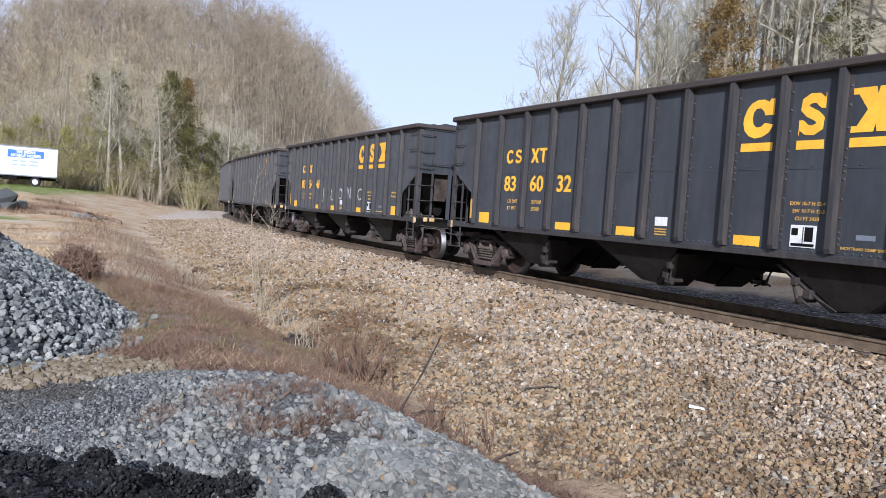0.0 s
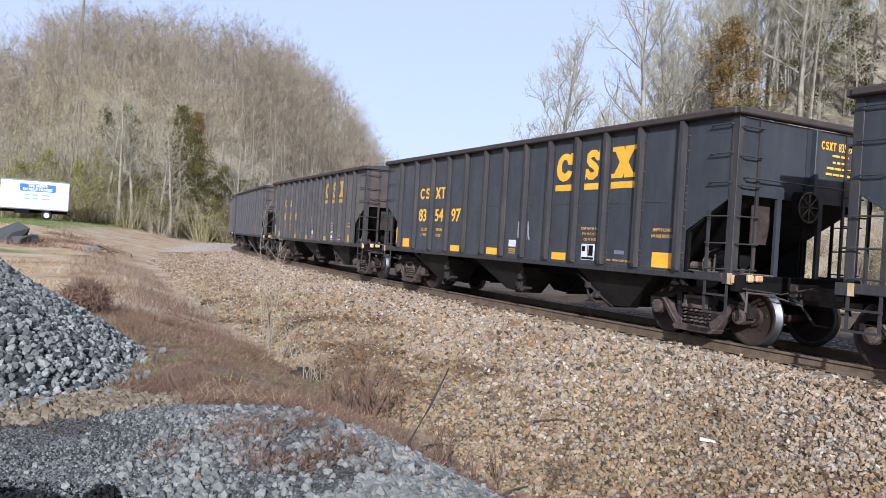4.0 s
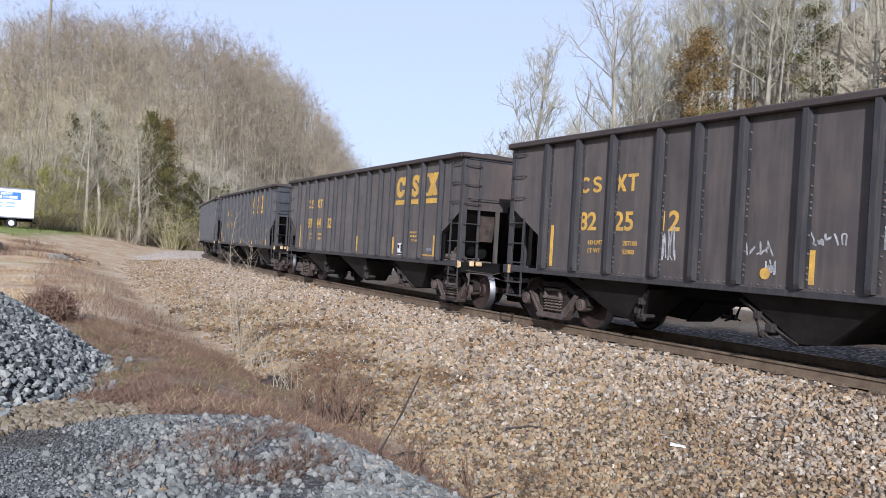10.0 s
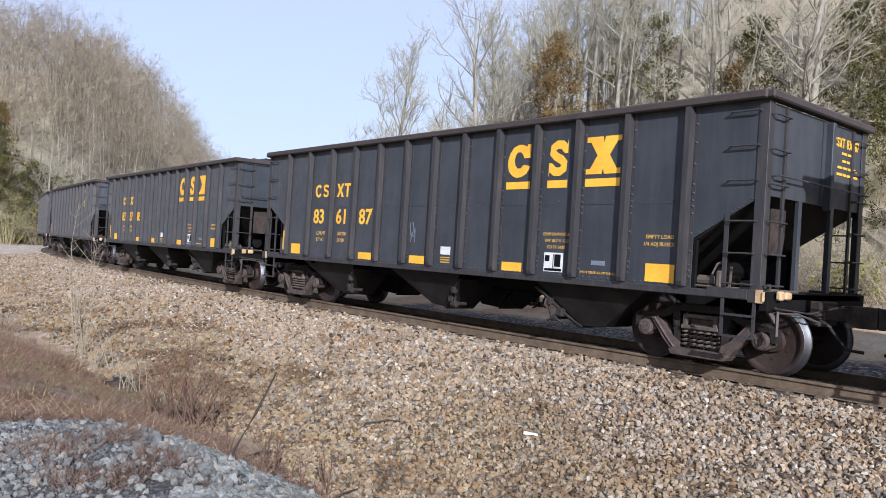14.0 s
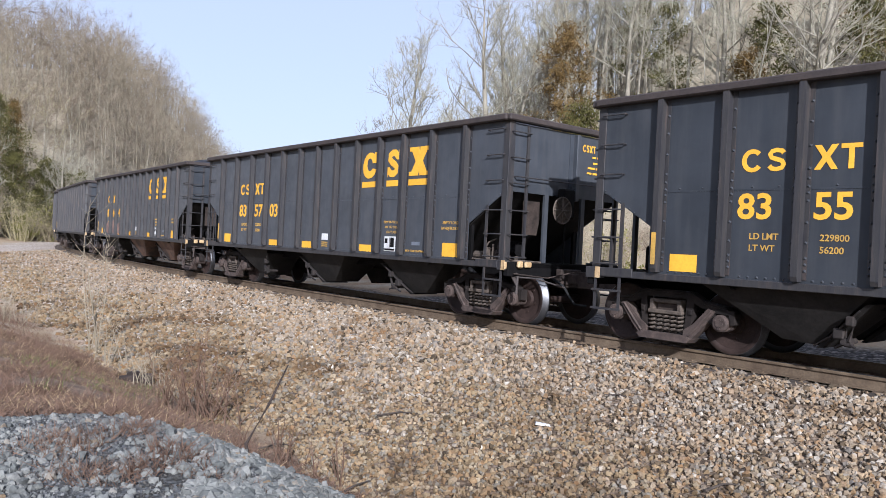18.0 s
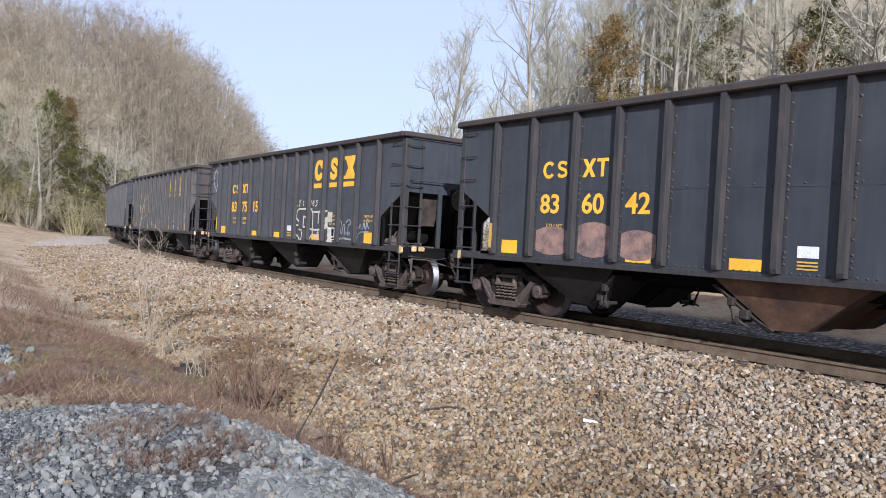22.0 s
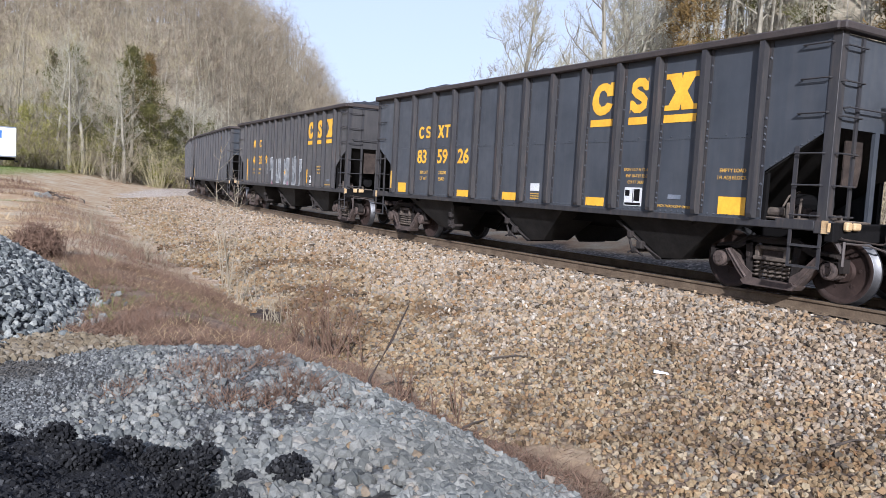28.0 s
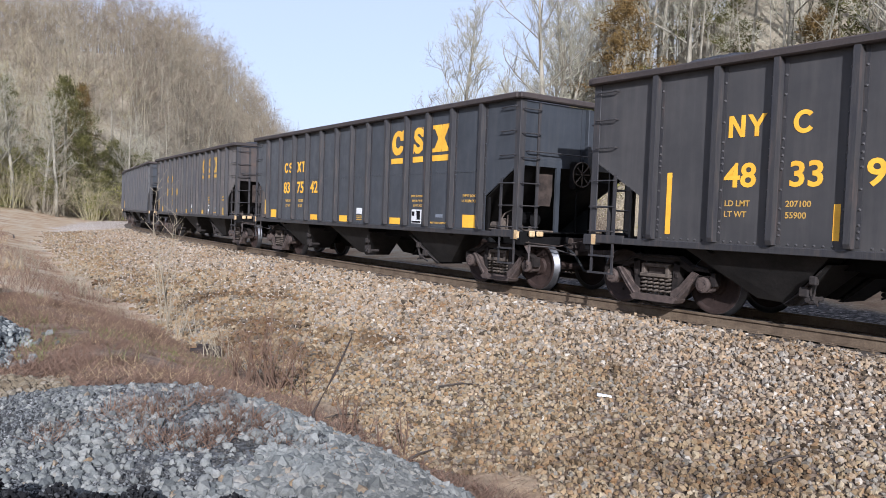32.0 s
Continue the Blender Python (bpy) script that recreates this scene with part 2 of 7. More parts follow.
M_TWIG_OLIVE = rough_mat("twig_olive", [(0.3, (0.255, 0.224, 0.121)), (0.7, (0.446, 0.389, 0.230))], 0.9, 0.9, bump_str=0.0, spec=0.1)
M_TWIG_DARK = rough_mat("twig_dark", [(0.3, (0.112, 0.087, 0.062)), (0.7, (0.225, 0.175, 0.127))], 0.9, 0.9, bump_str=0.0, spec=0.1)
M_SIGNBAR = rough_mat("sign_lettering", [(0.3, (0.20, 0.32, 0.42)), (0.7, (0.28, 0.40, 0.50))], 4, 0.6, bump_str=0.0)
M_TRUCKWHITE = rough_mat("box_white", [(0.3, (0.72, 0.73, 0.74)), (0.7, (0.82, 0.82, 0.82))], 1.5, 0.45, fine=(0.94, 1), bump_str=0.03)
M_BLUE = rough_mat("sign_blue", [(0.3, (0.02, 0.10, 0.36)), (0.7, (0.03, 0.14, 0.44))], 2, 0.5, fine=(0.95, 1), bump_str=0.0)
M_RUBBER = rough_mat("rubber", [(0.3, (0.015,) * 3), (0.7, (0.03,) * 3)], 6, 0.9, spec=0.2)
M_GLASS_DARK = rough_mat("window_dark", [(0.3, (0.01, 0.012, 0.014)), (0.7, (0.02, 0.022, 0.025))], 2, 0.08, bump_str=0.0)
M_GREYBAR = rough_mat("lettering_grey", [(0.3, (0.12, 0.14, 0.17)), (0.7, (0.2, 0.22, 0.25))], 4, 0.6, bump_str=0.0)
M_ST_BALLAST = stone_mat("ballast_stone", [(0.0, (0.062, 0.047, 0.028)), (0.13, (0.179, 0.123, 0.065)), (0.26, (0.269, 0.201, 0.115)), (0.38, (0.224, 0.132, 0.062)), (0.50, (0.304, 0.243, 0.154)), (0.60, (0.151, 0.132, 0.101)), (0.70, (0.242, 0.216, 0.171)), (0.80, (0.314, 0.216, 0.113)), (0.90, (0.196, 0.148, 0.090)), (1.0, (0.393, 0.321, 0.212))], patches=((0.46, 0.39, 0.33), (0.97, 0.95, 0.90)))
M_ST_PALE = stone_mat("pale_ballast_stone", [(0.0, (0.049, 0.039, 0.026)), (0.14, (0.183, 0.133, 0.081)), (0.28, (0.309, 0.250, 0.178)), (0.42, (0.250, 0.154, 0.075)), (0.54, (0.351, 0.300, 0.232)), (0.66, (0.159, 0.141, 0.118)), (0.78, (0.385, 0.284, 0.172)), (0.9, (0.226, 0.191, 0.149)), (1.0, (0.485, 0.436, 0.356))], patches=((0.74, 0.66, 0.57), (0.98, 0.96, 0.93)))
M_ST_GREY = stone_mat("grey_stone", [(0.0, (0.098, 0.103, 0.096)), (0.4, (0.155, 0.159, 0.146)), (0.7, (0.203, 0.206, 0.186)), (0.93, (0.247, 0.245, 0.220)), (1.0, (0.222, 0.159, 0.092))])
M_ST_FINE = stone_mat("fine_grey_stone", [(0.0, (0.045, 0.047, 0.045)), (0.5, (0.111, 0.114, 0.112)), (0.9, (0.169, 0.173, 0.166)), (1.0, (0.259, 0.257, 0.244))], patches=((0.55, 0.5, 0.45), (1, 1, 1)))
M_ST_BLUE = stone_mat("blue_grey_stone", [(0.0, (0.046, 0.050, 0.052)), (0.3, (0.095, 0.104, 0.100)), (0.6, (0.166, 0.176, 0.166)), (0.85, (0.241, 0.249, 0.231)), (1.0, (0.298, 0.304, 0.274))])
M_ST_TAN = stone_mat("tan_stone", [(0.0, (0.120, 0.091, 0.057)), (0.5, (0.179, 0.146, 0.096)), (1.0, (0.224, 0.193, 0.146))])
M_ST_BLACK = stone_mat("asphalt_crumb", [(0.0, (0.006, 0.006, 0.007)), (0.6, (0.013, 0.013, 0.014)), (0.93, (0.032, 0.032, 0.032)), (1.0, (0.074, 0.074, 0.074))])

# ---- building helpers ----
class Geo:
    """Lists of corners and faces, filled shape by shape."""

    def __init__(self):
        self.v, self.f = [], []

    def add(self, verts, faces):
        n = len(self.v)
        self.v += [tuple(p) for p in verts]
        self.f += [tuple(i + n for i in q) for q in faces]
        return self

    def box(self, x0, x1, y0, y1, z0, z1, c=0.0, m=None):
        """A box, with its edges chamfered by c."""
        if c <= 0:
            vs = [(x, y, z) for x in (x0, x1) for y in (y0, y1) for z in (z0, z1)]
            fs = [(0, 1, 3, 2), (4, 6, 7, 5), (0, 4, 5, 1), (2, 3, 7, 6), (0, 2, 6, 4), (1, 5, 7, 3)]
        else:
            lo, hi = (x0, y0, z0), (x1, y1, z1)
            vs, ix = [], {}
            for sx in (0, 1):
                for sy in (0, 1):
                    for sz in (0, 1):
                        s = (sx, sy, sz)
                        for ax in range(3):
                            p = []
                            for k in range(3):
                                e = hi[k] if s[k] else lo[k]
                                p.append(e if k == ax else e + (-c if s[k] else c))
                            ix[s, ax] = len(vs)
                            vs.append(tuple(p))
            fs = []
            for ax in range(3):
                a, b = [k for k in range(3) if k != ax]
                for side in (0, 1):
                    q = []
                    for sa, sb in ((0, 0), (1, 0), (1, 1), (0, 1)):
                        s = [0, 0, 0]
                        s[ax], s[a], s[b] = side, sa, sb
                        q.append(ix[tuple(s), ax])
                    fs.append(tuple(q))
                for sa in (0, 1):
                    for sb in (0, 1):
                        s0, s1 = [0, 0, 0], [0, 0, 0]
                        s0[a] = s1[a] = sa
                        s0[b] = s1[b] = sb
                        s1[ax] = 1
                        fs.append((ix[tuple(s0), a], ix[tuple(s1), a], ix[tuple(s1), b], ix[tuple(s0), b]))
            fs += [tuple(ix[(sx, sy, sz), k] for k in range(3)) for sx in (0, 1) for sy in (0, 1) for sz in (0, 1)]
        if m is not None:
            vs = [m @ Vector(p) for p in vs]
        return self.add(vs, fs)

    def prism(self, poly, d0, d1, axis="y"):
        """A flat outline in the two other axes, drawn out from d0 to d1 along axis."""
        k = "xyz".index(axis)
        n = len(poly)
        vs = []
        for d in (d0, d1):
            for a, b in poly:
                p = [a, b]
                p.insert(k, d)
                vs.append(tuple(p))
        fs = [tuple(range(n)), tuple(range(2 * n - 1, n - 1, -1))]
        fs += [(i, (i + 1) % n, n + (i + 1) % n, n + i) for i in range(n)]
        return self.add(vs, fs)

    def hull4(self, low, high):
        """Two rings of equal length joined by faces, both closed."""
        n = len(low)
        fs = [tuple(range(n - 1, -1, -1)), tuple(range(n, 2 * n))]
        fs += [(i, (i + 1) % n, n + (i + 1) % n, n + i) for i in range(n)]
        return self.add(list(low) + list(high), fs)

    def tube(self, pts, radii, n=6, cap=True):
        """A round bar along a line of points."""
        pts = [Vector(p) for p in pts]
        if isinstance(radii, (int, float)):
            radii = [radii] * len(pts)
        base = len(self.v)
        for i, p in enumerate(pts):
            d = (pts[min(i + 1, len(pts) - 1)] - pts[max(i - 1, 0)]).normalized()
            a = d.cross(Vector((0, 0, 1)) if abs(d.z) < 0.9 else Vector((1, 0, 0))).normalized()
            b = d.cross(a)
            for j in range(n):
                t = 2 * math.pi * j / n
                self.v.append(tuple(p + (a * math.cos(t) + b * math.sin(t)) * radii[i]))
        for i in range(len(pts) - 1):
            for j in range(n):
                self.f.append((base + i * n + j, base + i * n + (j + 1) % n, base + (i + 1) * n + (j + 1) % n, base + (i + 1) * n + j))
        if cap:
            self.f.append(tuple(base + j for j in range(n - 1, -1, -1)))
            self.f.append(tuple(base + (len(pts) - 1) * n + j for j in range(n)))
        return self

    def lathe(self, prof, n=24, axis="y", at=(0, 0, 0)):
        """Profile of (radius, position along the axis), turned about it."""
        base = len(self.v)
        for r, d in prof:
            for j in range(n):
                t = 2 * math.pi * j / n
                p = (r * math.cos(t), d, r * math.sin(t)) if axis == "y" else ((d, r * math.cos(t), r * math.sin(t)) if axis == "x" else (r * math.cos(t), r * math.sin(t), d))
                self.v.append((p[0] + at[0], p[1] + at[1], p[2] + at[2]))
        for i in range(len(prof) - 1):
            for j in range(n):
                self.f.append((base + i * n + j, base + i * n + (j + 1) % n, base + (i + 1) * n + (j + 1) % n, base + (i + 1) * n + j))
        self.f.append(tuple(base + j for j in range(n - 1, -1, -1)))
        self.f.append(tuple(base + (len(prof) - 1) * n + j for j in range(n)))
        return self

    def mesh(self, name, mat, smooth=False):
        me = bpy.data.meshes.new(name)
        me.from_pydata(self.v, [], self.f)
        bm = bmesh.new()
        bm.from_mesh(me)
        bmesh.ops.recalc_face_normals(bm, faces=bm.faces)
        bm.to_mesh(me)
        bm.free()
        me.materials.append(mat)
        if smooth:
            me.shade_smooth()
        return me


def part(name, geo, mat, parent, label="", smooth=False):
    ob = new(name, geo.mesh(name, mat, smooth) if isinstance(geo, Geo) else geo)
    ob.parent = parent
    return tagged(ob, label)


def thing(name, label, category, group="", m=None):
    ob = new(name)
    ob.empty_display_size = 0.2
    if m is not None:
        ob.matrix_basis = m
    return tagged(ob, label, category, group)


def raw_mesh(name, verts, faces, mat, smooth=False):
    """A mesh straight from arrays of corners and of equal-sided faces."""
    verts, faces = np.asarray(verts, np.float32), np.asarray(faces, np.int32)
    me = bpy.data.meshes.new(name)
    k = faces.shape[1]
    me.vertices.add(len(verts))
    me.vertices.foreach_set("co", verts.ravel())
    me.loops.add(faces.size)
    me.loops.foreach_set("vertex_index", faces.ravel())
    me.polygons.add(len(faces))
    me.polygons.foreach_set("loop_start", np.arange(0, faces.size, k, dtype=np.int32))
    me.update(calc_edges=True)
    me.materials.append(mat)
    me.shade_smooth() if smooth else me.shade_flat()
    return me


def text_mesh(body, size, mat, bold=0.012, cache={}):
    key = (body, size, mat.name)
    if key not in cache:
        cu = bpy.data.curves.new("lettering", "FONT")
        cu.body, cu.size, cu.offset, cu.extrude = body, size, bold * size, 0.002
        cu.resolution_u = 3
        ob = new("lettering_tmp", cu)
        deps = bpy.context.evaluated_depsgraph_get()
        me = bpy.data.meshes.new_from_object(ob.evaluated_get(deps))
        bpy.data.objects.remove(ob)
        me.materials.clear()
        me.materials.append(mat)
        cache[key] = me
    return cache[key]


def smooth01(a, b, x):
    t = np.clip((np.asarray(x, float) - a) / (b - a), 0, 1)
    return t * t * (3 - 2 * t)


# value noise on a lattice, for the ground's unevenness and patches
LATTICE = np.random.RandomState(5).rand(256, 256)


def vnoise(x, y, scale):
    x, y = np.asarray(x, float) / scale + 100.3, np.asarray(y, float) / scale + 57.7
    i, j = np.floor(x).astype(int), np.floor(y).astype(int)
    fx, fy = x - i, y - j
    fx, fy = fx * fx * (3 - 2 * fx), fy * fy * (3 - 2 * fy)
    g = lambda a, b: LATTICE[a % 256, b % 256]
    return (g(i, j) * (1 - fx) + g(i + 1, j) * fx) * (1 - fy) + (g(i, j + 1) * (1 - fx) + g(i + 1, j + 1) * fx) * fy


# ---- the track's line: a curve to the left, seen from the train ----
TS = np.arange(-330.0, 260.0, 0.5)
t_bend = np.where(TS > 0, 0.0025, np.where(TS > -75, 0.0025 + 0.0001 * np.minimum(-TS, 45), 0.003))
i_zero = int(np.searchsorted(TS, 0))
t_head = np.zeros(len(TS))
t_head[i_zero:] = radians(-62.5) + np.concatenate([[0], np.cumsum(t_bend[i_zero:-1] * 0.5)])
t_head[:i_zero] = (radians(-62.5) - np.cumsum(t_bend[:i_zero][::-1] * 0.5))[::-1]
t_dx, t_dy = np.cos(t_head) * 0.5, np.sin(t_head) * 0.5
TX = np.concatenate([[0], np.cumsum((t_dx[1:] + t_dx[:-1]) / 2)])
TY = np.concatenate([[0], np.cumsum((t_dy[1:] + t_dy[:-1]) / 2)])
TX, TY = TX - TX[i_zero], TY - TY[i_zero] + 22.92
GRADE = 0.0031


def on_track(s):
    return np.array([np.interp(s, TS, TX), np.interp(s, TS, TY), GRADE * s])


def track_side(s, u, z=0.0):
    """The place u metres to the camera's side of the track's middle."""
    p, h = on_track(s), np.interp(s, TS, t_head)
    return Vector((p[0] + u * math.sin(h), p[1] - u * math.cos(h), p[2] + z))


def along(x, y):
    """Length along the track and distance from it, to the camera's side, of places on the ground."""
    x, y = np.asarray(x, float).ravel(), np.asarray(y, float).ravel()
    s, u = np.zeros(len(x)), np.zeros(len(x))
    qx, qy, qs, qh = TX[::4], TY[::4], TS[::4], t_head[::4]
    for a in range(0, len(x), 20000):
        e = slice(a, a + 20000)
        d = (x[e, None] - qx) ** 2 + (y[e, None] - qy) ** 2
        k = d.argmin(1)
        ox, oy, h = x[e] - qx[k], y[e] - qy[k], qh[k]
        s[e] = qs[k] + ox * np.cos(h) + oy * np.sin(h)
        u[e] = ox * np.sin(h) - oy * np.cos(h)
    return s, u


def pose_on(s, reach):
    """The pose of something that rides on the track at two points, reach apart."""
    a, b = Vector(on_track(s + reach / 2)), Vector(on_track(s - reach / 2))
    fw = (a - b).normalized()
    lf = Vector((-fw.y, fw.x, 0)).normalized()
    return Matrix.Translation((a + b) / 2) @ Matrix((fw, lf, fw.cross(lf))).transposed().to_4x4()

# ---- the ground ----
# the stone pile: a cone and a lower one against it (x, y, radius, height)
PILE = ((-6.9, 9.3, 2.95, 1.85), (-5.6, 7.9, 2.08, 1.36))
HEAP, HEAP_R, HEAP_H = (-2.75, 3.0), 1.90, 0.37


def left_hill(x, y):
    r, yaw = np.hypot(x, y), np.degrees(np.arctan2(-x, y))
    top = np.interp(yaw, [-2, 3, 5.5, 7.3, 10, 12.5, 16, 20, 25, 28, 30, 32, 40, 60, 90, 130], [0, 6, 18, 29, 37, 37, 38, 39, 36, 32, 26, 22.5, 20, 28, 20, 0])
    foot = np.interp(yaw, [3, 6, 10, 13, 16, 30, 60, 90], [210, 185, 140, 112, 97, 92, 85, 95])
    return top * smooth01(0, 115, r - foot) * (0.9 + 0.2 * vnoise(x, y, 28)), r - foot


def right_hill(x, y):
    """A steep slope behind the railway that faces the road, and falls off to the left where the valley opens."""
    d = 0.80 * (x - 12.0) + 0.60 * (y - 46.0)
    d = np.minimum(d, 1.2 * (x - 0.21 * y))
    return np.where(d > 0, 75 * (1 - np.exp(-np.maximum(d, 0) * 0.0135)), 0) * (0.92 + 0.16 * vnoise(x, y, 17)) * (y > -60), d


def ground_at(x, y):
    """Height of the ground, with the side-of-track numbers that the covers use."""
    x, y = np.asarray(x, float), np.asarray(y, float)
    s, u = along(x, y)
    rail = GRADE * s
    # camera's side: crown, slope, ditch, bank
    ditch = np.interp(s, [-60, -42, -25, -10, 20, 60], [-0.5, -0.55, -0.75, -0.95, -1.08, -1.1])
    ditch_u = np.interp(s, [-60, -42, -25, -10, 20], [5.0, 5.4, 6.4, 6.6, 6.6])
    bank = np.interp(y, [4, 12, 22, 40, 70], [-0.30, -0.42, -0.5, -0.25, -0.1]) + 0.10 * (vnoise(x, y, 3.0) - 0.5)
    bank = bank + np.interp(y, [20, 34, 44, 54, 62, 85], [0, 0.32, 0.45, 0.78, 0.98, 1.0]) * smooth01(8, 17, u)
    bank = bank + 0.25 * (vnoise(x, y, 2.2) - 0.5) * smooth01(26, 34, y) * smooth01(60, 50, y)
    crown = rail - 0.20
    slope = np.where(u < 2.0, crown - 0.03 * np.maximum(u - 1.4, 0), crown - 0.02 + (ditch - crown + 0.02) * np.clip((u - 2.0) / (ditch_u - 2.0), 0, 1) ** 0.92)
    rise = smooth01(0, 1, (u - ditch_u) / np.interp(s, [-40, -15, 0], [6.0, 3.0, 2.3]))
    near = np.where(u < ditch_u, slope, ditch + (bank - ditch) * rise)
    # far side: crown, then a service way
    far = crown + 0.13 * smooth01(1.6, 3.2, -u) + 0.50 * smooth01(3.0, 6.5, -u) + 0.10 * (vnoise(x, y, 1.5) - 0.5) * smooth01(2.5, 5, -u)
    z = np.where(u > 0, near, far)
    z = np.where(np.hypot(x, y) > 140, z * 0.4, z)
    lh, ld = left_hill(x, y)
    rh, rd = right_hill(x, y)
    z = z + np.where(u > 7, lh * smooth01(7, 16, u), 0) + np.where(u < -5, rh * smooth01(5, 9, -u), 0)
    # stone pile, asphalt heap, low gravel mound
    cones = [ph * np.clip(1 - np.hypot(x - px, y - py) / pr, 0, 1) ** 0.95 for px, py, pr, ph in PILE]
    z = z + np.minimum(np.maximum(*cones), 1.7) * (0.94 + 0.12 * vnoise(x, y, 0.6))
    q = np.hypot((x - HEAP[0]) * 0.85, (y - HEAP[1]) * 1.05) / HEAP_R
    z = z + HEAP_H * smooth01(1.0, 0.35, q + 0.18 * (vnoise(x, y, 0.5) - 0.5)) * (0.80 + 0.3 * vnoise(x, y, 0.35) + 0.16 * vnoise(x, y, 0.13))
    z = z + 0.13 * np.exp(-((x + 1.3) / 1.7) ** 2 - ((y - 6.4) / 1.1) ** 2)
    return z, s, u, ld, rd


def covers(x, y, s, u, ld, rd):
    """How far each kind of ground covers a place, between 0 and 1."""
    j = (vnoise(x, y, 0.9) - 0.5) * 1.3 + (vnoise(x, y, 0.23) - 0.5) * 0.5
    edge = np.interp(s, [-60, -25, 20], [4.9, 6.3, 6.5])
    ballast = smooth01(0.6, -0.2, u + 0.7 * j - edge) * (u > -1.5)
    out = np.interp(s, [-4, 2, 9], [-1.9, -2.4, -3.5])
    dark = smooth01(-1.3, -1.7, u) * smooth01(-0.3, 0.4, u - out + 0.6 * j)
    # between the rails the train's shade is laid in as dark cover
    dark = np.maximum(dark, smooth01(0.72, 0.60, np.abs(u)))
    q = np.hypot((x + 0.55) / 3.6, (y - 4.6) / 2.75)
    mound = smooth01(1.12, 0.92, q + 0.14 * j) * (1 - ballast) * smooth01(6.9, 7.3, u + 0.3 * j)
    mound = np.maximum(mound, smooth01(1.2, 0.8, np.hypot((x - 1.5) / 4.5, (y - 1.0) / 4.0)) * smooth01(6.9, 7.3, u + 0.3 * j))
    tan = smooth01(1.1, 0.8, np.hypot((x + 3.9) / 2.2, (y - 6.1) / 1.5) + 0.2 * j) * (1 - mound)
    pile = np.maximum(*[smooth01(1.04, 0.99, np.hypot(x - px, y - py) / pr + 0.03 * j) for px, py, pr, ph in PILE])
    heap = smooth01(0.98, 0.88, np.hypot((x - HEAP[0]) * 0.85, (y - HEAP[1]) * 1.05) / HEAP_R + 0.12 * j)
    brush = smooth01(17.5, 13, y + 2 * j) * smooth01(6.2, 7.0, u) * smooth01(4, 6, y)
    yaw = np.degrees(np.arctan2(-x, y))
    green = smooth01(52, 57, y + 2 * j) * smooth01(12, 16, u) * smooth01(96, 86, np.hypot(x, y)) * smooth01(18.5, 20.5, yaw + 0.4 * j) * (u > 8)
    green = np.maximum(green, smooth01(1, 0.7, np.hypot((x + 19.5) / 5.0, (y - 33) / 1.6) + 0.25 * j))
    wood = np.maximum(np.where(u > 7, smooth01(-6, 3, ld + 3 * j), 0), np.where(u < -5, smooth01(-1, 3, rd + 2 * j), 0))
    return ballast, dark, mound, tan, pile, heap, brush, green, wood


